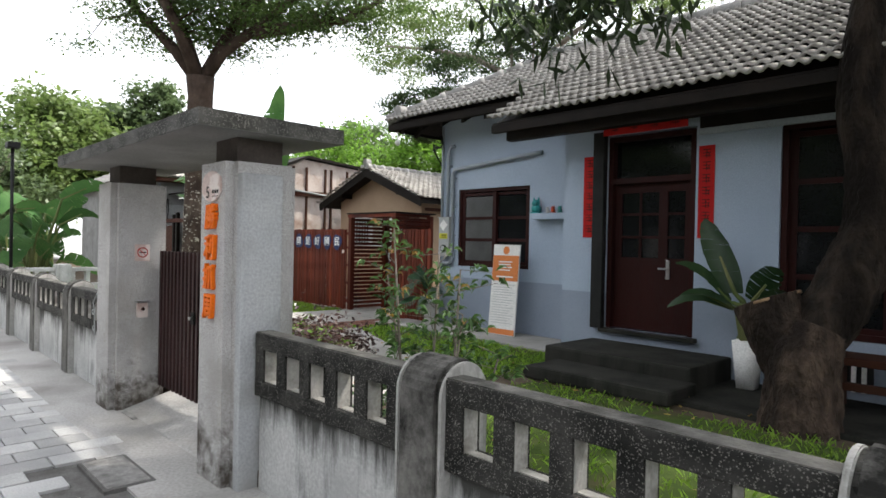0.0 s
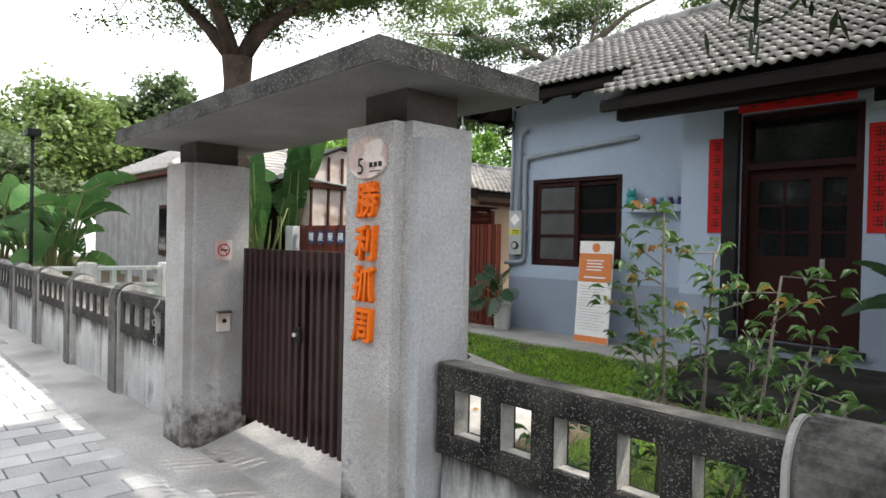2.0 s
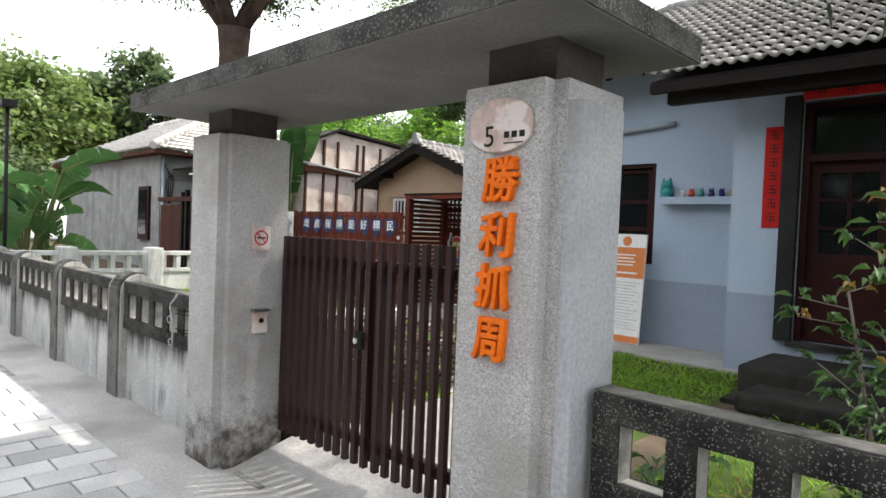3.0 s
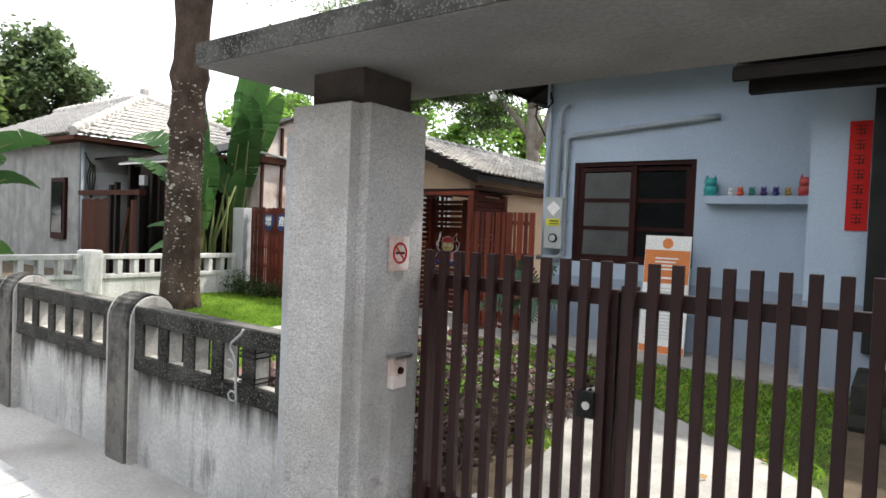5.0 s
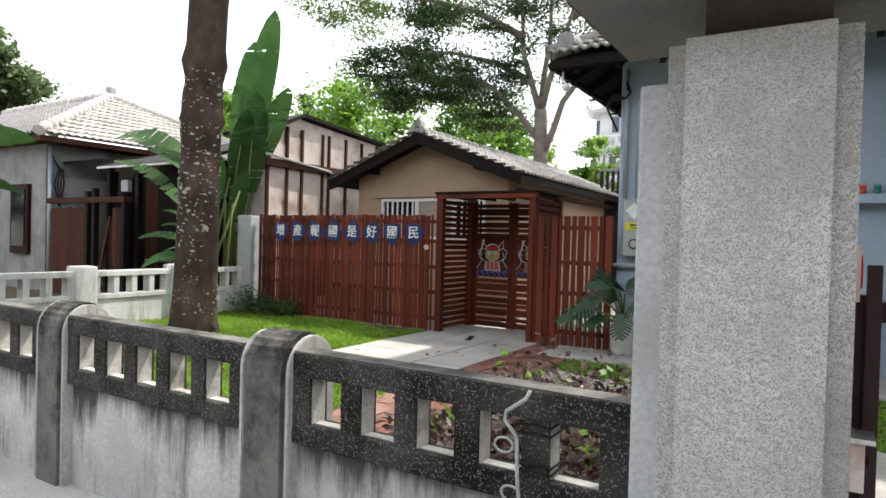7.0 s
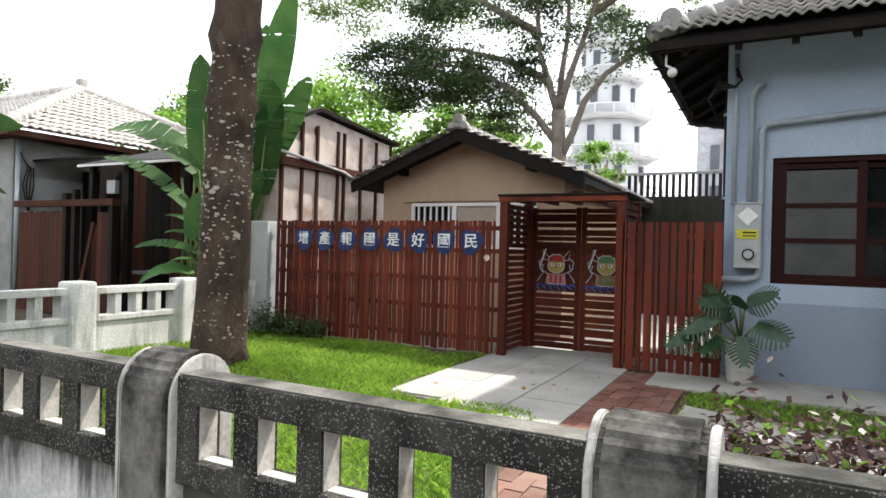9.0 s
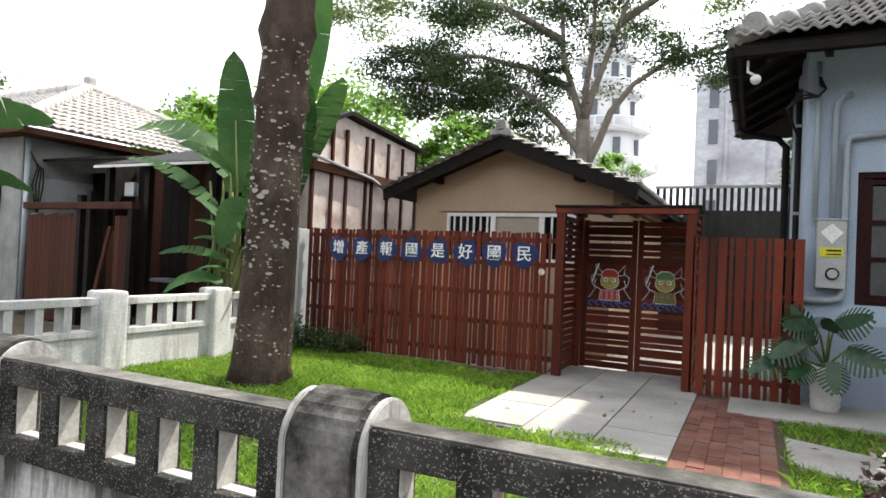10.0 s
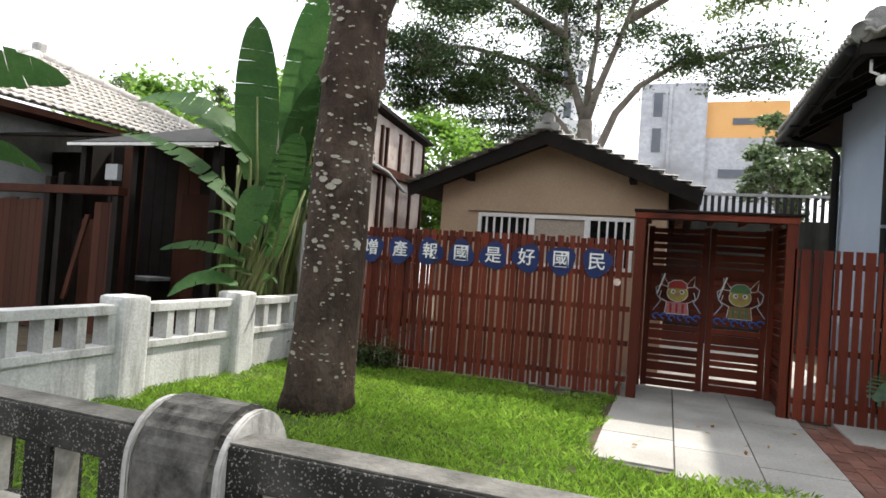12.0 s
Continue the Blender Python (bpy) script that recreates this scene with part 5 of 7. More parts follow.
sp += [p for p in tiers(9, -13.2, -11.6, 4.3, 4.7, 0.25)]
sp += tiers(52, -15.4, -9.7, 6.1, 7.6, 0.42)
sp += tiers(20, -9.3, -6.9, 5.0, 6.0, 0.36, 12.6, 14.0)
sp += tiers(6, -11.9, -10.5, 5.2, 5.8, 0.3)
bm = bmesh.new()
twig_set(bm, [tuple(Vector(p).lerp(Vector(q), k / 5)) for L in limbs_b for p, q in zip(L[1:], L[2:]) for k in range(5)], sp, 0.016)
tagged(part("twig", bm, M_BRANCH, tb), "", "", "", "stuff")
crown(tb, sp, 330, (0.33, 0.33, 0.065), 0.095, 0.048, M_LEAF_B)
sp2 = tiers(105, -18.5, -6.6, 7.2, 9.6, 0.45, 12.5, 15.5)
crown(tb, sp2, 300, (0.42, 0.42, 0.10), 0.115, 0.058, M_LEAF_MID, "upper_crown")


def far_tree(at, radius, height, base, mat, label, n=70, per=190, size=0.28):
    t = thing("background_tree", (at[0], at[1], 0), label, "tree", "background trees")
    bm = tube(bmesh.new(), [(at[0], at[1], 0), (at[0] + 0.1, at[1], base), (at[0], at[1], height * 0.75)], [0.3, 0.22, 0.08], 8, 0.1)
    for k in range(7):
        a = rng.uniform(0, 6.28)
        tube(bm, [(at[0], at[1], base * 0.8 + k * 0.2), (at[0] + math.cos(a) * radius * 0.6, at[1] + math.sin(a) * radius * 0.6, base + (height - base) * rng.uniform(0.3, 0.8))], [0.1, 0.03], 5)
    part("trunk", bm, M_BRANCH, t)
    pts = []
    while len(pts) < n:
        p = rng.uniform(-1, 1, 3)
        d = np.linalg.norm(p)
        if 0.35 < d < 0.95:
            p[2] = p[2] * (1 if p[2] > 0 else 0.8)
            pts.append((at[0] + p[0] * radius, at[1] + p[1] * radius, (height + base) / 2 + p[2] * (height - base) / 2))
    crown(t, pts, per, (radius * 0.12, radius * 0.12, radius * 0.085), size, size * 0.55, mat)


GREEN = "broad green tree with a dense uneven crown in the distance"
far_tree((-37, 6.6), 4.4, 8.7, 1.5, M_LEAF_MID, GREEN, 150, 200, 0.36)
far_tree((-43, 11.0), 4.2, 9.2, 2.0, M_LEAF_MID, GREEN, 130, 200, 0.38)
far_tree((-37.5, 12.9), 3.0, 10.4, 3.0, M_LEAF_FAR, GREEN, 110, 200, 0.34)
far_tree((-37, 27), 3.0, 10.4, 3.0, M_LEAF_FAR, GREEN, 90, 190, 0.34)
far_tree((-33, 30), 3.0, 10.6, 3.0, M_LEAF_FAR, GREEN, 60, 170, 0.32)
far_tree((-27, 19), 3.2, 7.6, 1.0, M_LEAF_LIGHT, "bright green leafy tree behind the roofs", 70, 200, 0.26)
far_tree((-22, 21), 3.4, 8.2, 1.0, M_LEAF_LIGHT, "bright green leafy tree behind the roofs", 80, 220, 0.26)
far_tree((-17.5, 23), 3.0, 7.4, 1.0, M_LEAF_LIGHT, "bright green leafy tree behind the roofs", 70, 200, 0.26)
far_tree((-11.4, 19.8), 1.0, 5.0, 2.0, M_LEAF_LIGHT, "small yellow-green feathery tree beside the pagoda", 30, 160, 0.14)
far_tree((-4.6, 30), 2.0, 9.0, 3.4, M_LEAF_FAR, "green tree beyond the rear parapet", 50, 170, 0.26)
far_tree((-30, 3.4), 3.0, 5.6, 0.6, M_LEAF_FAR, GREEN, 60, 190, 0.28)
far_tree((-48, 2.0), 5.0, 9.0, 0.5, M_LEAF_FAR, GREEN, 70, 170, 0.4)
# unseen trees and wall behind the camera, added to darken porch and panes
for k in range(6):
    far_tree((5.0 - k * 5.2, -9.5 - 0.6 * (k % 2)), 3.2, 7.6, 1.2, M_LEAF_FAR, "leafy tree added unseen across the road to cut light", 60, 130, 0.42)
solid("wall_across", boxes((-60, 30, -12.2, -12.0, 0, 3.2)), M_GREYWALL, "plain grey wall added unseen across the street to cut light", "wall", "structure")

# cut tree with leaning limb before the porch
ct = thing("cut_tree", (-1.3, 5.15, YARD), "dark rough tree trunk with one sawn limb", "tree")


def rough_tube(bm, pts, radii, rings=46, sides=52, ridge=0.15):
    """A limb with furrowed bark: the path resampled, its skin pushed in and out."""
    pts = [Vector(p) for p in pts]
    n = len(pts) - 1
    spine, rad = [], []
    for k in range(rings + 1):
        u = k / rings * n
        i = min(int(u), n - 1)
        f = u - i
        p0, p1, p2, p3 = pts[max(i - 1, 0)], pts[i], pts[i + 1], pts[min(i + 2, n)]
        spine.append(0.5 * ((2 * p1) + (p2 - p0) * f + (2 * p0 - 5 * p1 + 4 * p2 - p3) * f * f + (3 * p1 - p0 - 3 * p2 + p3) * f ** 3))
        rad.append(radii[i] * (1 - f) + radii[i + 1] * f)
    first = len(bm.verts)
    tube(bm, spine, rad, sides, 0.04)
    bm.verts.ensure_lookup_table()
    for k in range(rings + 1):
        for q in range(sides):
            v = bm.verts[first + k * sides + q]
            out = v.co - spine[k]
            w = Vector((v.co.x * 16, v.co.y * 16, v.co.z * 5))
            v.co = spine[k] + out * (1 + ridge * noise.noise(w) + ridge * 0.8 * noise.noise(w * 2.6) + 0.06 * noise.noise(v.co * 3.1))


bm = bmesh.new()
rough_tube(bm, [(-1.2, 4.95, 0.0), (-1.2, 4.97, 0.2), (-1.2, 5.0, 0.45), (-1.2, 5.03, 0.62), (-1.15, 5.1, 0.8)], [0.30, 0.26, 0.25, 0.25, 0.2], 60, ridge=0.08)
rough_tube(bm, [(-1.24, 5.03, 0.42), (-1.33, 5.05, 0.62), (-1.43, 5.07, 0.84), (-1.49, 5.08, 0.985)], [0.19, 0.215, 0.23, 0.245], 40, ridge=0.07)
part("trunk", bm, M_STUMP, ct)
bm = bmesh.new()
rough_tube(bm, [(-1.2, 5.05, 0.6), (-1.1, 5.18, 0.9), (-0.98, 5.3, 1.2), (-0.88, 5.38, 1.55), (-0.9, 5.42, 2.0), (-0.97, 5.42, 2.5), (-0.92, 5.45, 3.2), (-0.7, 5.5, 4.3)], [0.18, 0.21, 0.21, 0.19, 0.17, 0.16, 0.155, 0.14], 90, ridge=0.11)
part("main_limb", bm, M_STUMPBARK, ct, "blackened leaning main limb")
part("cut_face", tube(bmesh.new(), [(-1.485, 5.08, 0.975), (-1.493, 5.08, 0.995)], 0.246, 24, 0.12), M_CUTWOOD, ct, "sawn face of the cut limb")
# crown clumps out of view, placed and thickened to shade gate, wall and porch
over = [(rng.uniform(-5.4, 2.5), rng.uniform(2.0, 6.5), rng.uniform(4.9, 6.8)) for _ in range(50)]
over += [(rng.uniform(-1.8, 5.0), rng.uniform(-1.5, 5.5), rng.uniform(4.6, 6.6)) for _ in range(120)]
limbs_c = [[(-0.7, 5.5, 4.2), (-1.8, 4.8, 5.0), (-3.4, 4.2, 5.6)], [(-0.7, 5.5, 4.2), (0.4, 4.6, 5.2), (1.6, 3.6, 5.9)], [(-0.7, 5.5, 4.2), (-0.5, 6.0, 5.4), (-0.8, 6.6, 6.6)], [(-0.75, 5.5, 3.9), (-1.6, 4.6, 4.1), (-2.3, 3.8, 3.6)]]
bm = bmesh.new()
for L in limbs_c:
    tube(bm, L, [0.11, 0.07, 0.035], 8, 0.1)
twig_set(bm, [p for L in limbs_c for p in L], over, 0.03)
part("limb", bm, M_STUMPBARK, ct)
crown(ct, over, 170, (0.42, 0.42, 0.22), 0.2, 0.05, M_LEAF_DARK)
low = [(-2.35 + rng.normal() * 0.3, 3.75 + rng.normal() * 0.25, 3.2 + rng.normal() * 0.2) for _ in range(24)]
crown(ct, low, 42, (0.13, 0.13, 0.12), 0.19, 0.042, M_LEAF_DARK, "hanging_leaves", 1.0)


# ---- paddle-leaved plants ----
def paddle(bm, base, tip, width, arch=0.25, tear=0.0, seg=14):
    """A long banana-like blade from base to tip, folded along its rib; torn blades are cut into strips."""
    b, t = Vector(base), Vector(tip)
    d = t - b
    side = d.cross(Vector((0, 0, 1)))
    if side.length < 0.45 * d.length:
        side = Vector((0.8, 0.6, 0)) * d.length
    side.normalize()
    turn_a = rng.uniform(0.45, 0.95)
    flat_up = side.cross(d.normalized())
    side = (side * math.cos(turn_a) + flat_up * math.sin(turn_a)).normalized() if abs(d.normalized().z) < 0.8 else side
    spine = [b.lerp(t, k / seg) + Vector((0, 0, arch * 4 * (k / seg) * (1 - k / seg) * d.length * 0.5)) for k in range(seg + 1)]
    for s in (-1, 1):
        for k in range(seg):
            if tear and rng.uniform() < tear * 0.6:
                gapk = 0.14
            else:
                gapk = 0.0
            w0 = width * (math.sin(math.pi * min(1, (k / seg) * 0.86 + 0.12)) ** 0.55) * 0.5
            w1 = width * (math.sin(math.pi * min(1, ((k + 1) / seg) * 0.86 + 0.12)) ** 0.55) * 0.5
            if k == seg - 1:
                w1 = 0.01
            lift = 0.22 + 0.05 * rng.normal()
            p0, p1 = spine[k], spine[k].lerp(spine[k + 1], 1 - gapk)
            up = Vector((0, 0, 1)) if abs(d.normalized().z) < 0.8 else d.cross(side).normalized()
            e0 = p0 + side * s * w0 + up * w0 * lift
            e1 = p1 + side * s * w1 + up * w1 * lift - (up * w1 * tear * rng.uniform(0, 0.35) if tear else Vector())
            f = bm.faces.new([bm.verts.new(q) for q in ((p0, p1, e1, e0) if s > 0 else (p0, e0, e1, p1))])
            f.smooth = True
    bmesh.ops.remove_doubles(bm, verts=bm.verts, dist=0.0005)


def paddle_plant(name, at, rows, label, category="plant", mat=None):
    """rows: leaf base, tip, width, arch, tear."""
    p = thing(name, at, label, category)
    for base, tip, width, arch, tear in rows:
        bm = bmesh.new()
        paddle(bm, base, tip, width, arch, tear)
        blade = part("leaf", bm, mat or M_BANANA, p)
        foot = Vector(at) + Vector((rng.uniform(-0.1, 0.1), rng.uniform(-0.1, 0.1), 0))
        mid = foot.lerp(Vector(base), 0.55) + Vector((0, 0, 0.15))
        st = tube(bmesh.new(), [foot, mid, base, Vector(base).lerp(Vector(tip), 0.5) + Vector((0, 0, arch * (Vector(tip) - Vector(base)).length * 0.5 - 0.012))], [0.045, 0.03, 0.02, 0.01], 7)
        part("stalk", st, M_STALK, blade)
    return p


paddle_plant("bird_of_paradise_tree", (-13.45, 6.15, YARD), [
    ((-13.25, 6.0, 2.0), (-13.36, 5.95, 3.74), 0.46, 0.03, 0.0),
    ((-13.28, 5.9, 2.2), (-14.25, 5.3, 2.68), 0.56, 0.34, 0.14),
    ((-13.4, 5.9, 1.7), (-14.7, 5.55, 2.4), 0.24, 0.22, 0.6),
    ((-13.05, 5.85, 1.92), (-13.1, 5.65, 1.3), 0.32, 0.3, 0.15),
    ((-13.3, 5.9, 0.86), (-13.8, 5.45, 0.74), 0.2, 0.4, 0.1),
    ((-13.3, 5.95, 1.15), (-14.1, 5.6, 1.2), 0.14, 0.2, 0.5),
    ((-13.0, 6.0, 1.55), (-12.75, 5.95, 2.5), 0.36, 0.1, 0.5),
    ((-13.0, 6.0, 1.2), (-12.7, 5.9, 1.9), 0.2, 0.2, 0.5),
    ((-13.1, 5.9, 1.35), (-13.5, 5.6, 1.62), 0.07, 0.3, 0.0),
    ((-13.1, 5.9, 1.3), (-12.8, 5.6, 1.6), 0.07, 0.3, 0.0),
    ((-13.15, 5.9, 1.25), (-13.45, 5.55, 1.4), 0.06, 0.35, 0.0),
    ((-13.05, 5.9, 1.2), (-12.75, 5.65, 1.3), 0.06, 0.35, 0.0),
    ((-13.15, 5.9, 1.0), (-13.5, 5.6, 1.0), 0.06, 0.35, 0.0),
    ((-13.0, 5.9, 0.95), (-12.7, 5.7, 0.95), 0.07, 0.35, 0.0),
], "giant bird-of-paradise plant with torn paddle leaves behind the wall")
paddle_plant("bird_of_paradise_tree", (-13.6, 7.05, YARD), [
    ((-13.45, 7.05, 2.6), (-12.95, 7.2, 5.0), 0.5, 0.04, 0.12),
    ((-13.5, 7.1, 2.3), (-13.42, 7.2, 4.55), 0.62, 0.04, 0.3),
    ((-13.2, 7.1, 2.4), (-12.6, 7.2, 3.7), 0.42, 0.08, 0.4),
    ((-13.3, 7.0, 2.0), (-13.0, 6.9, 3.6), 0.5, 0.05, 0.45),
    ((-13.5, 6.9, 2.1), (-13.1, 6.8, 3.3), 0.38, 0.12, 0.3),
    ((-13.7, 6.9, 1.9), (-14.5, 6.7, 2.9), 0.4, 0.25, 0.2),
    ((-13.5, 6.9, 1.5), (-13.0, 6.7, 2.3), 0.3, 0.25, 0.35),
], "tall bird-of-paradise plant with upright paddle leaves beside the shed")
bare = bmesh.new()
for k in range(14):
    bx, by = -13.45 + rng.normal() * 0.14, 6.4 + rng.normal() * 0.35
    tube(bare, [(bx, by, YARD), (bx + rng.normal() * 0.08, by, 1.0), (bx + rng.normal() * 0.2, by + rng.normal() * 0.1, rng.uniform(1.5, 2.3))], [0.035, 0.026, 0.014], 6)
solid("dry_stalks", bare, M_STALK, "cluster of green and dry upright stalks", "plant", "stuff")
for k, (bx, by, hh) in enumerate(((-14.4, 2.65, 2.3), (-15.3, 2.3, 2.6), (-16.2, 2.9, 2.8), (-15.1, 3.0, 2.2), (-16.9, 2.2, 2.4))):
    rows = [((-13.9, 3.0, 2.1), (-13.1, 3.65, 2.35), 0.3, 0.2, 0.0), ((-14.0, 3.0, 1.6), (-13.15, 3.55, 1.7), 0.22, 0.35, 0.0)] if k == 0 else []
    for q in range(9):
        a = q * 2.4 + k
        reach = rng.uniform(0.6, 1.0)
        z = hh * rng.uniform(0.35, 0.8)
        foot = (bx + math.cos(a) * 0.2, by + math.sin(a) * 0.2, z)
        rows.append((foot, (bx + math.cos(a) * reach, by + math.sin(a) * reach, z + rng.uniform(-0.5, 0.6)), rng.uniform(0.3, 0.44), rng.uniform(0.15, 0.4), (0.0, 0.2, 0.3)[q % 3]))
    paddle_plant("banana_plant", (bx, by, YARD), rows, "lush banana plant with broad arching leaves")
potted = paddle_plant("potted_plant", (-1.9, 5.85, 0.5), [
    ((-2.02, 5.83, 0.98), (-2.27, 5.75, 1.66), 0.27, 0.02, 0.0),
    ((-1.86, 5.82, 0.92), (-1.62, 5.75, 1.22), 0.24, 0.08, 0.0),
    ((-2.05, 5.8, 0.9), (-2.5, 5.65, 1.24), 0.11, 0.3, 0.0),
    ((-2.05, 5.8, 0.85), (-2.55, 5.6, 0.82), 0.13, 0.35, 0.0),
    ((-2.0, 5.75, 0.85), (-2.35, 5.45, 0.95), 0.12, 0.3, 0.0),
    ((-1.8, 5.8, 0.85), (-1.45, 5.6, 1.0), 0.14, 0.3, 0.0),
], "dark broad-leaved plant in a tapered white pot", mat=M_DEEPLEAF)
pb = tube(bmesh.new(), [(-1.9, 5.85, 0.13), (-1.9, 5.85, 0.56), (-1.9, 5.85, 0.565), (-1.9, 5.85, 0.52)], [0.10, 0.15, 0.13, 0.12], 4)
part("pot", pb, M_WHITE, potted, "tapered white square pot")

# ---- things on the house front ----
shelf = solid("wall_shelf", boxes((-5.17, -4.16, 6.78, 6.93, 1.74, 1.825), bevel=0.006), M_WALLBLUE, "blue-grey concrete wall shelf beside the window", "shelf", "structure")


def figurine(x, h, mat, label):
    bm = bmesh.new()
    bmesh.ops.create_uvsphere(bm, u_segments=12, v_segments=8, radius=1, matrix=Matrix.Translation((x, 6.86, 1.825 + h * 0.30)) @ Matrix.Diagonal((h * 0.34, h * 0.3, h * 0.32, 1)))
    bmesh.ops.create_uvsphere(bm, u_segments=12, v_segments=8, radius=1, matrix=Matrix.Translation((x, 6.85, 1.825 + h * 0.66)) @ Matrix.Diagonal((h * 0.3, h * 0.26, h * 0.24, 1)))
    for s in (-1, 1):
        bmesh.ops.create_cone(bm, cap_ends=True, segments=8, radius1=h * 0.1, radius2=h * 0.03, depth=h * 0.25, matrix=Matrix.Translation((x + s * h * 0.18, 6.86, 1.825 + h * 0.9)))
    for f in bm.faces:
        f.smooth = True
    box(bm, x - h * 0.28, x + h * 0.28, 6.86 - h * 0.22, 6.86 + h * 0.22, 1.824, 1.824 + h * 0.1)
    solid("figurine", bm, mat, label, "figurine", group="figurines on the shelf")


for x, h, c, nm in ((-5.13, 0.215, (0.03, 0.30, 0.30), "teal"), (-4.93, 0.09, (0.6, 0.58, 0.55), "white"), (-4.84, 0.1, (0.6, 0.08, 0.03), "orange-red"), (-4.73, 0.1, (0.05, 0.25, 0.22), "sea-green"),
                    (-4.62, 0.1, (0.05, 0.03, 0.14), "purple"), (-4.51, 0.1, (0.03, 0.03, 0.15), "navy"), (-4.40, 0.09, (0.42, 0.28, 0.08), "ochre"), (-4.25, 0.21, (0.45, 0.06, 0.06), "red")):
    figurine(x, h, material(nm + "_glaze", c, tuple(v * 0.85 for v in c), 6, 0.3, 0.0), f"glossy {nm} eared ceramic figurine standing on the shelf")

pipes = thing("wall_conduit", (-6.9, 6.88, 1.0), "blue-grey painted conduit bent along the wall", "conduit")
part("long_pipe", tube(bmesh.new(), [(-5.08, 6.9, 2.675), (-5.26, 6.88, 2.66), (-6.72, 6.88, 2.555), (-6.79, 6.88, 2.54), (-6.815, 6.88, 2.49), (-6.815, 6.88, 1.17), (-6.83, 6.88, 1.10), (-6.9, 6.88, 1.07), (-7.16, 6.88, 1.06)], 0.03, 10), M_PIPE, pipes)
part("hooked_pipe", tube(bmesh.new(), [(-6.80, 6.9, 2.93), (-6.86, 6.87, 2.92), (-6.90, 6.87, 2.86), (-6.91, 6.87, 2.78), (-6.91, 6.87, 1.79)], 0.028, 10), M_PIPE, pipes)
part("upright_pipe", tube(bmesh.new(), [(-7.05, 6.88, 3.25), (-7.05, 6.88, 1.79)], 0.022, 10), M_PIPE, pipes)
for z in (2.4, 1.95, 1.5):
    part("clip", boxes((-6.855, -6.775, 6.9, 6.93, z, z + 0.03)), M_PIPE, pipes)
    part("clip", boxes((-6.945, -6.875, 6.9, 6.93, z + 0.2, z + 0.23)), M_PIPE, pipes)
cb = bmesh.new()
for k in range(3):
    tube(cb, [(-7.05, 6.85, 3.1 - 0.03 * k), (-7.0, 6.82, 2.98), (-7.06, 6.83, 2.92), (-7.2, 6.8, 2.98 - 0.04 * k), (-7.3, 6.95, 2.85), (-7.2, 7.05, 2.6)], 0.012, 6)
part("loose_cable", cb, M_BLACK, pipes, "black cable loops under the eave")
met = thing("electric_meter", (-6.920, 6.86, 1.160), "grey electric meter box with a yellow sticker", "meter")
part("case", boxes((-7.035, -6.805, 6.80, 6.925, 1.180, 1.790), bevel=0.01), M_METER, met)
part("lid", boxes((-7.045, -6.795, 6.79, 6.93, 1.790, 1.805), bevel=0.003), M_METER, met)
part("label_panel", prism([(-6.920, 1.760), (-6.830, 1.680), (-6.920, 1.580), (-7.010, 1.680)], "y", 6.792, 6.80), M_WHITE, met, "white diamond notice")
st = part("sticker", boxes((-7.010, -6.830, 6.793, 6.80, 1.460, 1.545)), M_YELLOW, met, "yellow warning sticker")
part("print", boxes((-6.960, -6.845, 6.789, 6.7932, 1.510, 1.525), (-6.960, -6.845, 6.789, 6.7932, 1.480, 1.490)), M_BLACK, st)
dl = disc(bmesh.new(), (-6.910, 6.79, 1.310), 0.055, "y", 0.03, 20)
part("dial", dl, M_BLACK, met)
part("dial_glass", disc(bmesh.new(), (-6.910, 6.773, 1.310), 0.04, "y", 0.008, 20), M_METER, met)

cam_l = thing("eave_lamp", (-7.64, 6.42, 2.96), "small white lamp hanging from the eave", "lamp")
part("bracket", tube(bmesh.new(), [(-7.64, 6.42, 3.18), (-7.64, 6.42, 3.08), (-7.59, 6.38, 3.04)], 0.012, 6), M_WHITE, cam_l)
lm = bmesh.new()
bmesh.ops.create_uvsphere(lm, u_segments=12, v_segments=8, radius=0.045, matrix=Matrix.Translation((-7.575, 6.36, 2.99)))
part("globe", lm, M_WHITE, cam_l)
pl1 = thing("porch_lamp", (-3.3, 5.85, 2.72), "round white porch ceiling lamp above the door", "lamp")
part("base", disc(bmesh.new(), (-3.3, 5.85, 2.80), 0.10, "z", 0.16, 20), M_BLACK, pl1)
part("shade", disc(bmesh.new(), (-3.3, 5.85, 2.71), 0.14, "z", 0.035, 24), M_PLASTER, pl1, "flat pale disc shade")


def ink(bm, x, z, s, y):
    """Strokes of one unreadable character in a square of side s."""
    for k in range(3):
        zz = z + s * (k / 3 - 0.3)
        box(bm, x - s * 0.42, x + s * 0.42, y - 0.0015, y, zz, zz + s * 0.09)
    box(bm, x - s * 0.05, x + s * 0.05, y - 0.0018, y, z - s * 0.45, z + s * 0.45)
    box(bm, x + s * 0.2, x + s * 0.3, y - 0.0016, y, z - s * 0.4, z + s * 0.1)


for x0, x1 in ((-3.87, -3.71), (-2.52, -2.36)):
    c = thing("couplet_banner", ((x0 + x1) / 2, 6.135, 1.5), "long red paper couplet with dark brush characters", "banner", "door couplets")
    part("paper", boxes((x0, x1, 6.13, 6.137, 1.485, 2.41)), M_RED, c)
    bm = bmesh.new()
    for k in range(7):
        ink(bm, (x0 + x1) / 2, 2.33 - k * 0.125, 0.095, 6.13)
    part("writing", bm, M_GOLD, c, "dark brush strokes")
bn = thing("lintel_banner", (-3.05, 6.05, 2.7), "red paper banner across the door head", "banner")
part("paper", boxes((-3.54, -2.58, 6.0, 6.008, 2.60, 2.76)), M_RED, bn)
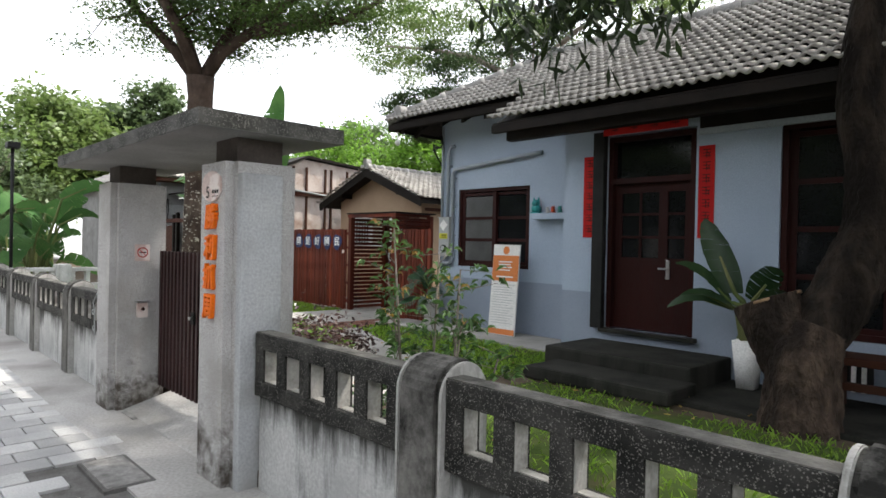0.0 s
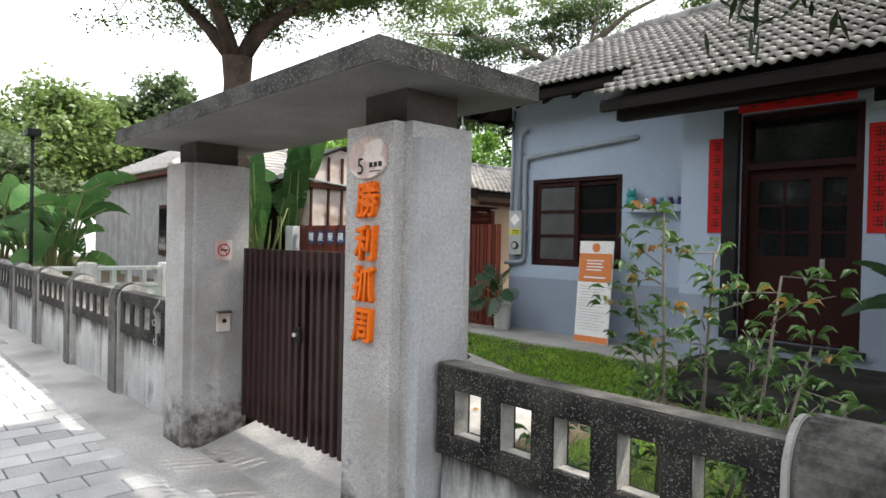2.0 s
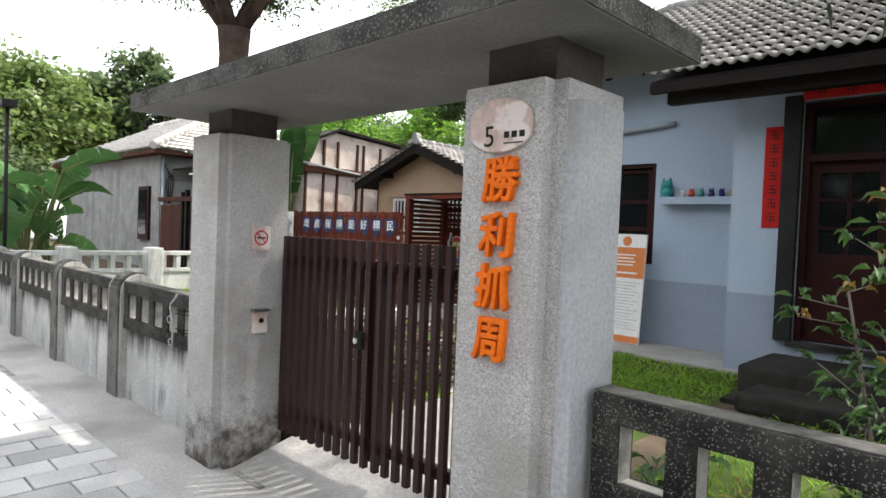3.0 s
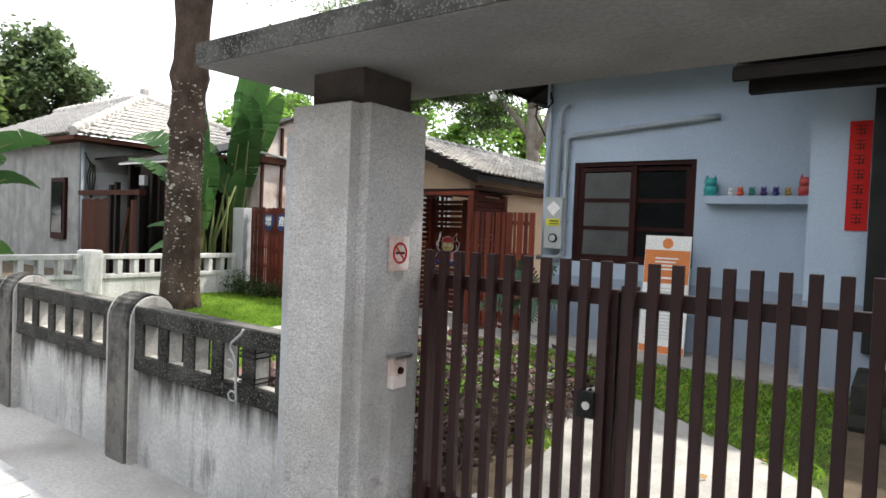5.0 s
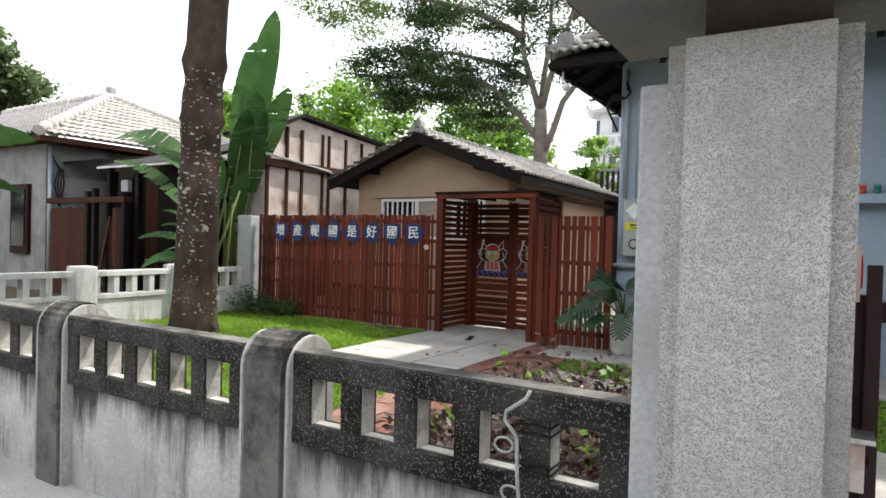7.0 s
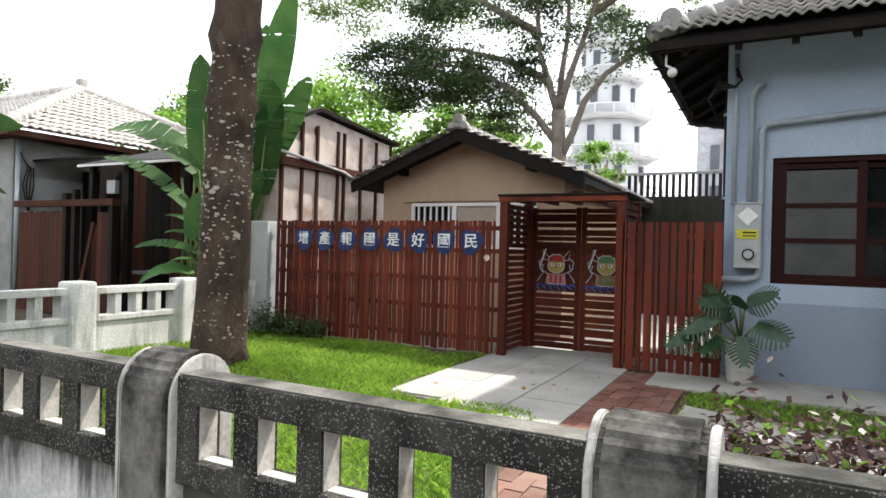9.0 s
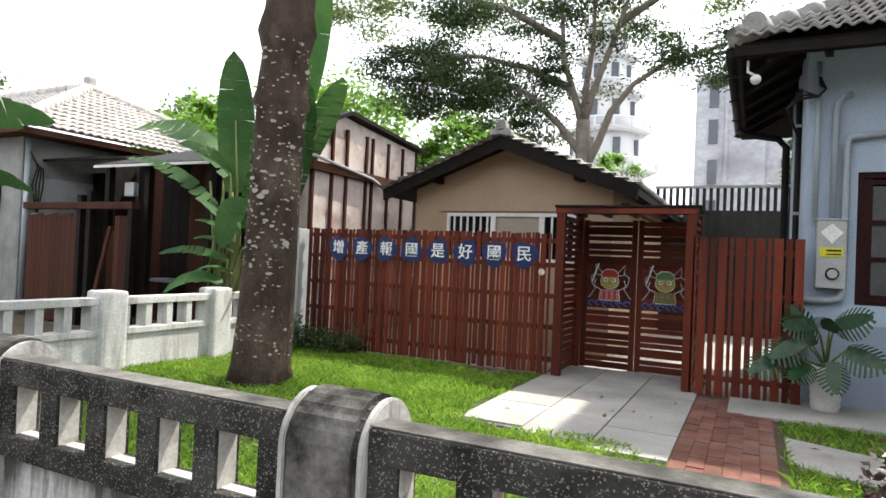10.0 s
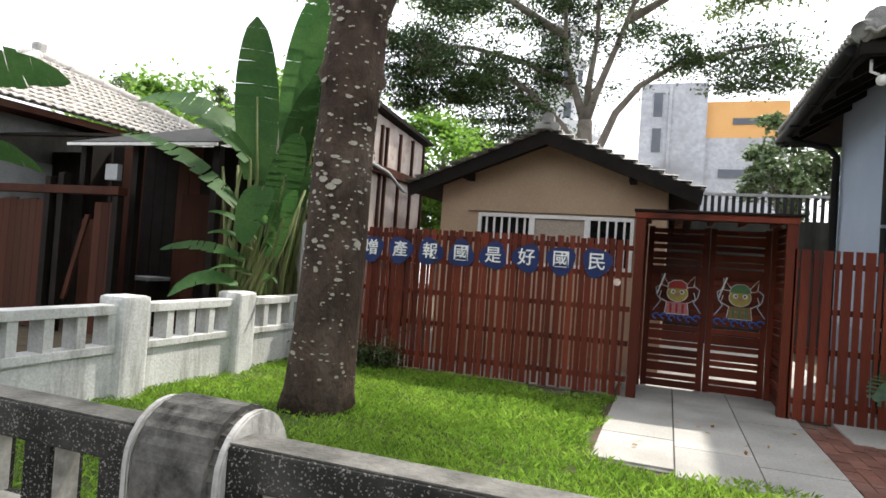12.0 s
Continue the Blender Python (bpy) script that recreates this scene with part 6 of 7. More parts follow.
bm = bmesh.new()
for k in range(4):
    ink(bm, -3.4 + k * 0.23, 2.68, 0.1, 6.0)
part("writing", bm, M_GOLD, bn)

board = thing("info_board", (-5.49, 6.55, 0.125), "white and orange printed notice board leaning on the wall", "sign")
lean_m = Matrix.Translation((-5.49, 6.58, 0.125)) @ Matrix.Diagonal((0.94, 1, 0.965, 1)) @ Matrix.Rotation(radians(-4.5), 4, "X")


def flat(x0, x1, z0, z1, y0, y1):
    bm = boxes((x0, x1, y0, y1, z0, z1))
    bm.transform(lean_m)
    return bm


part("panel", flat(-0.255, 0.255, 0, 1.31, 0, 0.02), M_WHITE, board)
part("orange_field", flat(-0.25, 0.25, 0.78, 1.15, -0.003, 0.0), M_ORANGEPRINT, board)
part("orange_foot", flat(-0.25, 0.25, 0.005, 0.085, -0.003, 0.0), M_ORANGEPRINT, board)
em = disc(bmesh.new(), (0, -0.003, 1.225), 0.06, "y", 0.004, 18)
em.transform(lean_m)
part("emblem", em, M_ORANGEPRINT, board, "round orange emblem")
bm = boxes(*[(-0.13, 0.13 - 0.03 * (k % 2), -0.006, -0.0032, 1.05 - k * 0.04, 1.066 - k * 0.04) for k in range(4)], (-0.16, 0.16, -0.006, -0.0032, 0.83, 0.85))
bm.transform(lean_m)
part("title_lines", bm, M_WHITE, board)
bm = boxes(*[(-0.21, 0.21 - 0.05 * (k % 3), -0.003, -0.0002, 0.72 - k * 0.037, 0.728 - k * 0.037) for k in range(16)])
bm.transform(lean_m)
part("text_lines", bm, M_PLASTER, board)

# monstera in a ribbed pot
mon = thing("monstera_plant", (-6.95, 6.6, 0.125), "monstera with slit leaves in a white ribbed pot", "plant")
prof = [(0.0, 0.1)] + [(0.02 + k * 0.03, 0.105 + 0.004 * k * 0.5 + (0.009 if k % 2 else 0)) for k in range(13)]
part("pot", tube(bmesh.new(), [(-6.95, 6.6, 0.125 + h) for h, r in prof], [r for h, r in prof], 20), M_POT, mon)


def monstera_leaf(base, tip, width):
    b, t = Vector(base), Vector(tip)
    d = (t - b)
    side = d.cross(Vector((0, -0.75, 0.66))).normalized()
    up = side.cross(d).normalized()
    bm = bmesh.new()
    n = 9
    for s in (-1, 1):
        for k in range(n):
            u0, u1 = k / n, (k + 0.5) / n
            w0, w1 = (width * 0.62 * math.sin(math.pi * min(1, 0.22 + 0.78 * u)) ** 0.7 for u in (u0, u1))
            q0, q1 = b + d * u0, b + d * ((k + 1) / n)
            e0 = b + d * (u0 + 0.10) + side * s * w0 - up * w0 * 0.25
            e1 = b + d * (u1 + 0.10) + side * s * w1 - up * w1 * 0.25
            m0 = q0 + side * s * w0 * 0.45
            m1 = q1 + side * s * w1 * 0.45
            for quad in ((q0, q1, m1, m0), (m0, m0.lerp(m1, 0.55), e1, e0)):
                vs_ = [bm.verts.new(p) for p in quad]
                bm.faces.new(vs_ if s > 0 else vs_[::-1])
    return bm


for bx, by, bz, tx, ty, tz, w in ((0.05, -0.1, 0.75, 0.3, -0.2, 0.85, 0.28), (0.12, -0.15, 0.55, 0.4, -0.25, 0.45, 0.28), (-0.1, -0.1, 0.75, -0.35, -0.2, 0.72, 0.26), (-0.2, -0.2, 0.6, -0.45, -0.35, 0.45, 0.26),
                                  (0.0, -0.15, 0.7, -0.02, -0.35, 0.82, 0.26), (-0.3, -0.2, 0.5, -0.6, -0.4, 0.32, 0.26), (0.02, -0.2, 0.45, 0.05, -0.32, 0.2, 0.2), (-0.1, 0.0, 0.55, -0.28, -0.05, 0.9, 0.22), (-0.15, -0.2, 0.42, -0.3, -0.42, 0.3, 0.22)):
    B0, T0 = (-6.95 + bx, 6.6 + by, 0.125 + bz), (-6.95 + tx, 6.6 + ty, 0.125 + tz)
    lf = part("leaf", monstera_leaf(B0, T0, w), M_MONSTERA, mon)
    part("stalk", tube(bmesh.new(), [(-6.95, 6.6, 0.5), (-6.95 + bx * 0.5, 6.6 + by * 0.5, 0.125 + bz * 0.85), B0], [0.012, 0.01, 0.007], 6), M_STALK, lf)

# bench, white planter and vent by the porch
bench = thing("bench", (-0.85, 5.75, 0.13), "small brown wooden bench against the porch wall", "bench")
part("seat", boxes((-1.25, -0.3, 5.55, 5.95, 0.50, 0.56), bevel=0.008), M_OLDWOOD, bench)
for lx in (-1.2, -0.4):
    part("leg", boxes((lx, lx + 0.06, 5.58, 5.92, 0.13, 0.5), bevel=0.004), M_OLDWOOD, bench)
part("stretcher", boxes((-1.14, -0.4, 5.7, 5.76, 0.28, 0.34)), M_OLDWOOD, bench)
vent = thing("floor_vent", (-1.35, 6.1, 0.2), "white slatted vent low in the porch wall", "vent")
part("frame", boxes((-1.7, -1.0, 6.11, 6.138, 0.2, 0.42)), M_BLACK, vent)
for k in range(9):
    part("slat", boxes((-1.68 + k * 0.075, -1.645 + k * 0.075, 6.095, 6.112, 0.2, 0.42)), M_WHITE, vent)

# ---- things on the gate ----
pq = thing("house_number_plate", (-3.195, 1.435, 1.66), "pink enamel house number plate on the pillar", "number plate")
out = [(-3.195 + 0.135 * math.cos(a) * (1.0 if abs(math.sin(a)) > 0.3 else 0.94), 1.672 + 0.086 * math.sin(a)) for a in [2 * math.pi * k / 28 for k in range(28)]]
part("plate", prism(out, "y", 1.438, 1.449, 0.002), M_PINKPLATE, pq)
words("number", "5", 0.095, 0.001, M_BLACK, pq, Matrix.Translation((-3.235, 1.437, 1.635)) @ Matrix.Rotation(radians(90), 4, "X"))
part("print", boxes((-3.175, -3.155, 1.4362, 1.438, 1.63, 1.65), (-3.145, -3.125, 1.4362, 1.438, 1.63, 1.65), (-3.115, -3.095, 1.4362, 1.438, 1.63, 1.65), (-3.175, -3.10, 1.4362, 1.438, 1.612, 1.616)), M_BLACK, pq)
ps = thing("pillar_lettering", (-3.2, 1.43, 1.2), "raised orange characters down the pillar", "lettering")
for k, (ch, z, dx) in enumerate((("勝", 1.49, 0.015), ("利", 1.315, 0.01), ("抓", 1.15, 0.0), ("周", 0.985, 0.0))):
    words("character", ch, 0.15, 0.011, M_ORANGE, ps, Matrix.Translation((-3.2 + dx, 1.44, z)) @ Matrix.Rotation(radians(90), 4, "X") @ Matrix.Diagonal((0.92, 1.0, 1.0, 1)), bold=0.0004, rounded=0.0032)
ns = thing("no_smoking_sign", (-5.055, 1.68, 1.25), "small square no-smoking plate on the pillar", "sign")
part("plate", boxes((-5.061, -5.052, 1.62, 1.735, 1.185, 1.32), bevel=0.002), M_PINKPLATE, ns)
rg = tube(bmesh.new(), [(-5.05, 1.678 + 0.038 * math.cos(a), 1.255 + 0.038 * math.sin(a)) for a in [2 * math.pi * k / 18 for k in range(19)]], 0.004, 6)
tube(rg, [(-5.05, 1.65, 1.285), (-5.05, 1.706, 1.225)], 0.003, 6)
part("ring", rg, M_RED, ns)
part("cigarette", boxes((-5.052, -5.0495, 1.655, 1.705, 1.25, 1.26)), M_BLACK, ns)
db = thing("door_bell", (-5.055, 1.68, 0.78), "cream door bell box with a metal hood", "door bell")
part("case", boxes((-5.062, -5.03, 1.64, 1.72, 0.73, 0.85), bevel=0.004), M_PINKPLATE, db)
part("hood", boxes((-5.062, -5.01, 1.63, 1.73, 0.85, 0.862)), M_STEEL, db)
part("button", disc(bmesh.new(), (-5.027, 1.68, 0.8), 0.014, "x", 0.012, 12), M_DOORWOOD, db)

# letters on the slat fence
ls = thing("fence_lettering", (-11.0, 6.71, 1.42), "white brush characters on navy plates along the fence", "lettering")
for k, ch in enumerate("增產報國是好國民"):
    cx = -12.2 + k * 0.3485
    rr = [0.142 * (1 + 0.12 * math.sin(3 * a + k)) for a in [2 * math.pi * q / 16 for q in range(16)]]
    pt = [(cx + rr[q] * math.cos(2 * math.pi * q / 16), 1.375 + rr[q] * 1.02 * math.sin(2 * math.pi * q / 16)) for q in range(16)]
    pp = part("plate", prism(pt, "y", 6.706, 6.714), M_BLUEPLATE, ls)
    words("character", ch, 0.178, 0.004, M_LETTER, ls, Matrix.Translation((cx, 6.702, 1.375)) @ Matrix.Rotation(radians(90), 4, "X"), bold=0.0016)
tag = solid("round_tag", disc(bmesh.new(), (-9.56, 6.708, 1.2), 0.035, "y", 0.01, 18), M_PINKPLATE, "small round pale tag on the fence", "tag")


def painted_panel(cx, parent, cap, skin, robe):
    """A plain painted guardian emblem in flat raised shapes: face, cap, ears, robe, ribbons and waves."""
    y, cz = 7.515, 1.085

    def lines(pts_list, rad):
        bm = bmesh.new()
        for pts in pts_list:
            tube(bm, [(cx + u, y, cz + v) for u, v in pts], rad, 5)
        return bm

    def ring(u, v, rad, sides=16, squash=1.0):
        return [(u + rad * math.cos(2 * math.pi * k / sides), v + rad * squash * math.sin(2 * math.pi * k / sides)) for k in range(sides + 1)]

    def flat_shape(pts, lift):
        return prism([(cx + u, cz + v) for u, v in pts], "y", y - lift, y + 0.008)

    waves = [[(u + 0.032 * math.cos(a), -0.215 + dz + 0.028 * math.sin(a)) for a in [k * 0.6 for k in range(9)]] for u, dz in ((-0.2, -0.005), (-0.12, 0.0), (-0.04, -0.015), (0.05, -0.005), (0.13, -0.015), (0.2, 0.0))]
    em = part("painted_emblem", lines(waves, 0.010), M_WAVE, parent, "flat painted guardian emblem in bright colours")
    part("ribbon", lines([[(s * 0.15, 0.13), (s * 0.215, 0.08), (s * 0.20, 0.0), (s * 0.16, -0.05), (s * 0.20, -0.11), (s * 0.235, -0.16)] for s in (-1, 1)], 0.006), M_PALEBLUE, em)
    part("face", flat_shape(ring(0, 0.035, 0.10, 18, 0.85)[:-1], 0.006), skin, em)
    part("cap", flat_shape([(-0.095, 0.085), (0.095, 0.085), (0.08, 0.135), (0.04, 0.165), (-0.04, 0.165), (-0.08, 0.135)], 0.009), cap, em)
    part("robe", flat_shape([(-0.10, -0.06), (0.10, -0.06), (0.115, -0.18), (-0.115, -0.18)], 0.004), robe, em)
    for u in (-0.06, 0.0, 0.06):
        part("stripe", flat_shape([(u - 0.012, -0.075), (u + 0.012, -0.075), (u + 0.012, -0.175), (u - 0.012, -0.175)], 0.007), cap, em)
    part("outline", lines([ring(0, 0.035, 0.103, 18, 0.85), ring(0, 0.125, 0.028), [(-0.1, 0.085), (-0.085, 0.14), (-0.04, 0.17), (0.04, 0.17), (0.085, 0.14), (0.1, 0.085)],
                           [(-0.09, 0.13), (-0.165, 0.225), (-0.16, 0.11), (-0.10, 0.10)], [(0.09, 0.13), (0.165, 0.225), (0.16, 0.11), (0.10, 0.10)],
                           [(-0.10, -0.055), (-0.12, -0.185), (0.12, -0.185), (0.10, -0.055)], [(-0.10, -0.11), (0.10, -0.11)], [(-0.06, -0.015), (0.0, -0.04), (0.06, -0.015)],
                           [(-0.11, -0.06), (-0.18, -0.02), (-0.16, 0.05)], [(0.11, -0.06), (0.18, -0.02), (0.16, 0.05)]], 0.0045), M_LETTER, em)
    part("blade", lines([[(-0.20, 0.02), (-0.165, 0.13), (-0.13, 0.235)]], 0.009), M_LETTER, em)
    for s in (-1, 1):
        part("eye", disc(bmesh.new(), (cx + s * 0.045, y - 0.008, cz + 0.05), 0.024, "y", 0.006, 14), M_LETTER, em)
        part("pupil", disc(bmesh.new(), (cx + s * 0.042, y - 0.012, cz + 0.05), 0.012, "y", 0.004, 10), M_BLACK, em)
    part("nose", disc(bmesh.new(), (cx, y - 0.009, cz + 0.02), 0.019, "y", 0.008, 12), P_PNK, em)


M_WAVE = material("paint_blue", (0.06, 0.12, 0.40), (0.08, 0.16, 0.48), 5, 0.6, 0.0)
M_PALEBLUE = material("paint_pale_blue", (0.45, 0.52, 0.62), (0.5, 0.56, 0.66), 5, 0.6, 0.0)
P_RED = material("paint_red", (0.4, 0.05, 0.04), (0.36, 0.045, 0.04), 5, 0.6, 0.0)
P_GRN = material("paint_green", (0.10, 0.2, 0.1), (0.12, 0.24, 0.12), 5, 0.6, 0.0)
P_YEL = material("paint_yellow", (0.45, 0.36, 0.1), (0.4, 0.33, 0.1), 5, 0.6, 0.0)
P_PNK = material("paint_pink", (0.5, 0.22, 0.24), (0.45, 0.2, 0.2), 5, 0.6, 0.0)
P_OCH = material("paint_ochre", (0.3, 0.18, 0.08), (0.26, 0.16, 0.07), 5, 0.6, 0.0)
painted_panel(-9.0, pl, P_RED, P_YEL, P_PNK)
painted_panel(-8.4, pr, P_GRN, P_YEL, P_OCH)

# wire bundle tied to a baluster
wb = thing("wire_bundle", (-5.86, 1.6, 0.6), "black wire and a bent grey pipe tied to the baluster", "wire")
for z in (0.625, 0.645, 0.74, 0.765):
    part("wire", tube(bmesh.new(), [(-5.888, 1.572, z), (-5.83, 1.568, z + 0.008), (-5.787, 1.575, z), (-5.787, 1.682, z), (-5.888, 1.682, z + 0.006), (-5.888, 1.572, z)], 0.0036, 5), M_BLACK, wb)
part("bent_pipe", tube(bmesh.new(), [(-5.85, 1.56, 0.87), (-5.86, 1.555, 0.845), (-5.92, 1.55, 0.80), (-5.925, 1.55, 0.775), (-5.885, 1.55, 0.73), (-5.88, 1.55, 0.62), (-5.87, 1.55, 0.5)], 0.006, 8), M_METER, wb)
for cx, cz in ((-5.925, 0.70), (-5.9, 0.56)):
    part("tie", tube(bmesh.new(), [(cx + 0.03 * math.cos(a), 1.548, cz + 0.022 * math.sin(a)) for a in [math.pi * k / 8 for k in range(17)]], 0.004, 6), M_METER, wb, "pale plastic tie loop")

# street lamp beyond the side wall
sl = thing("flood_lamp_post", (-13.4, 2.1, 0.1), "thin black lamp post with a flat floodlight head", "street lamp")
part("pole", tube(bmesh.new(), [(-13.4, 2.1, 0.1), (-13.4, 2.1, 2.95)], 0.028, 8), M_BLACK, sl)
part("head", boxes((-13.52, -13.24, 2.0, 2.2, 2.95, 3.06), bevel=0.015), M_BLACK, sl)
part("arm", tube(bmesh.new(), [(-13.4, 2.1, 2.8), (-13.34, 2.12, 2.97)], 0.014, 6), M_BLACK, sl)

# ---- shrubs ----
sh = thing("young_shrub", (-2.05, 2.1, YARD), "thin young shrub with whorled green leaves behind the wall", "shrub")
tips = []
for bx, by, tx, ty, tz in ((-2.15, 2.1, -2.05, 1.95, 1.46), (-2.1, 2.15, -2.22, 2.05, 1.2), (-1.95, 2.2, -1.72, 2.1, 1.25), (-1.9, 2.1, -1.6, 2.0, 1.05), (-2.0, 2.2, -1.85, 2.25, 0.95), (-1.85, 2.2, -1.55, 2.2, 0.85), (-2.1, 2.2, -1.98, 2.2, 1.32)):
    b, t = Vector((bx - 0.13, by, YARD)), Vector((tx - 0.13, ty, tz))
    mid = b.lerp(t, 0.5) + Vector((0.03, 0, 0))
    part("stem", tube(bmesh.new(), [b, mid, t], [0.011, 0.008, 0.004], 6), M_BRANCH, sh)
    twigs = bmesh.new()
    for k in range(15):
        p = b.lerp(t, 0.35 + 0.65 * k / 14)
        q = p + Vector((rng.normal() * 0.075, rng.normal() * 0.075, rng.uniform(-0.02, 0.09)))
        tube(twigs, [p, q], [0.003, 0.0015], 4)
        tips.append(q)
        tips.append(p.lerp(q, 0.5))
    tagged(part("twig", twigs, M_BRANCH, sh), "", "", "", "stuff")


def whorl_leaves(tips, per, length, width, mat, parent, name="leaf"):
    vs, fs, cnt = [], [], 0
    for p in tips:
        for k in range(per):
            a = rng.uniform(0, 6.28)
            d = Vector((math.cos(a), math.sin(a), rng.uniform(-0.35, 0.6))).normalized()
            s = d.cross(Vector((0, 0, 1))).normalized()
            L, W = length * rng.uniform(0.6, 1.2), width * rng.uniform(0.8, 1.2)
            q = Vector(p) + d * 0.015
            c1, c2 = q + d * L * 0.35 + Vector((0, 0, 0.012)), q + d * L * 0.7 + Vector((0, 0, 0.004))
            e = q + d * L - Vector((0, 0, L * 0.22))
            up = Vector((0, 0, W * 0.3))
            pts = [q, c1 + s * W / 2 + up, c2 + s * W * 0.4 + up, e, c2 - s * W * 0.4 + up, c1 - s * W / 2 + up, c1, c2]
            vs += [tuple(v) for v in pts]
            fs += [(cnt, cnt + 1, cnt + 2, cnt + 7), (cnt, cnt + 7, cnt + 4, cnt + 5), (cnt + 7, cnt + 2, cnt + 3, cnt + 4)]
            cnt += 8
    return array_part(name, vs, fs, mat, parent)


whorl_leaves(tips, 4, 0.064, 0.021, M_SHRUB, sh, "foliage")
whorl_leaves([t for t in tips if t.z > 1.0][::5], 3, 0.055, 0.019, M_YOUNG, sh, "young_leaves")
sh2 = thing("low_shrub", (-3.2, 2.6, YARD), "low leafy shrub in the yard grass", "shrub")
whorl_leaves([Vector((-3.0 + rng.normal() * 0.15, 2.5 + rng.normal() * 0.15, YARD + abs(rng.normal()) * 0.13)) for _ in range(26)], 5, 0.1, 0.04, M_SHRUB, sh2, "foliage")
hg = thing("fence_foot_shrub", (-12.4, 6.4, YARD), "dark green low shrub at the foot of the fence", "shrub")
crown(hg, [(-12.72 + k * 0.055, 6.42 + rng.normal() * 0.09, YARD + 0.08 + rng.uniform(0, 0.26) * (1 - k / 24)) for k in range(18)], 130, (0.09, 0.09, 0.08), 0.06, 0.02, M_LEAF_B, "foliage")
mr = thing("maroon_bed", (-6.2, 2.3, YARD), "bed of dark maroon broad leaves behind the wall", "plants", kind="stuff")
mc = [(rng.uniform(-7.0, -5.2), rng.uniform(1.85, 4.25), YARD + 0.04 + abs(rng.normal()) * 0.16) for _ in range(9000)]
v, f = leaves(mc, 0.07, 0.034, 0.1)
array_part("foliage", v, f, M_MAROON, mr)
v, f = leaves([(rng.uniform(-6.9, -5.2), rng.uniform(2.8, 4.0), YARD + 0.12 + abs(rng.normal()) * 0.12) for _ in range(420)], 0.08, 0.05, 0.1)
array_part("pale_foliage", v, f, M_LEAF_LIGHT, mr)

# ---- lawn ----
PATH_POLY = [(-4.95, 2.28), (-3.5, 2.28), (-3.75, 3.5), (-5.0, 4.55), (-7.3, 5.45), (-7.3, 4.75), (-5.9, 4.1), (-5.1, 3.3)]


def inside(poly, x, y):
    x, y = np.asarray(x), np.asarray(y)
    ok = np.zeros(x.shape, bool)
    for (xa, ya), (xb, yb) in zip(poly, poly[1:] + poly[:1]):
        ok ^= ((ya > y) != (yb > y)) & (x < (xb - xa) * (y - ya) / (yb - ya + 1e-12) + xa)
    return ok


def turf(x, y):
    """Where grass grows."""
    a = (x > -13.0) & (x < -9.55 + 0.06 * np.sin(y * 7)) & (y > 1.8) & (y < 6.66)
    b = (x >= -9.55) & (x < -7.98 + 0.05 * np.sin(y * 9)) & (y > 1.8) & (y < 4.62 + 0.12 * np.sin(x * 5) + (x + 9.5) * -0.12)
    c = (x > -7.32) & (x < -3.75) & (y > 3.1) & (y < 6.02)
    d = (x > -3.45) & (x < 4) & (y > 1.8) & (y < 4.72)
    return (a | b | c | d) & ~inside(PATH_POLY, x, y)


lawn = thing("lawn", (-11, 4, YARD), "bright green mown lawn inside the wall", "lawn", kind="structure")
n = 230000
gx, gy = rng.uniform(-13, 4, n), rng.uniform(1.8, 6.7, n)
thin = np.array([noise.noise(Vector((a * 1.3, b * 1.3, 0))) for a, b in zip(gx[::1], gy[::1])])
ok = turf(gx, gy) & ((gx < -7.9) | (rng.uniform(size=n) < np.where(gx > -3.5, 0.17, 0.5))) & (thin + rng.uniform(-0.3, 0.5, n) > -0.25)
gx, gy, thin = gx[ok], gy[ok], thin[ok]
m = len(gx)
ang, h = rng.uniform(0, 6.28, m), rng.uniform(0.025, 0.062, m) * (1 + 0.35 * thin)
lx, ly = rng.normal(size=m) * 0.022, rng.normal(size=m) * 0.022
w = 0.0042
dx, dy = np.cos(ang) * w, np.sin(ang) * w
z0 = np.full(m, YARD - 0.008)
v = np.stack([np.stack([gx - dx, gy - dy, z0], 1), np.stack([gx + dx, gy + dy, z0], 1), np.stack([gx + lx * 0.5 + dx * 0.7, gy + ly * 0.5 + dy * 0.7, z0 + h * 0.65], 1), np.stack([gx + lx * 1.4, gy + ly * 1.4, z0 + h], 1)], 1).reshape(-1, 3)
array_part("grass", v, np.arange(4 * m).reshape(m, 4), M_GRASS, lawn, kind="stuff")
M_TURF = material("turf_base", (0.045, 0.075, 0.015), (0.07, 0.10, 0.022), 9, 0.95, 0.5, 60, (0.075, 0.06, 0.035), 2.5, (0.55, 0.75))
cells_v, cells_f = [], []
st_ = 0.15
for ix in range(int(17 / st_)):
    for iy in range(int(4.9 / st_)):
        cx, cy = -13 + (ix + 0.5) * st_, 1.8 + (iy + 0.5) * st_
        if turf(np.array([cx]), np.array([cy]))[0]:
            k = len(cells_v)
            cells_v += [(cx - st_ / 2, cy - st_ / 2, YARD - 0.006), (cx + st_ / 2, cy - st_ / 2, YARD - 0.006), (cx + st_ / 2, cy + st_ / 2, YARD - 0.006), (cx - st_ / 2, cy + st_ / 2, YARD - 0.006)]
            cells_f.append((k, k + 1, k + 2, k + 3))
array_part("turf", cells_v, cells_f, M_TURF, lawn, kind="stuff")
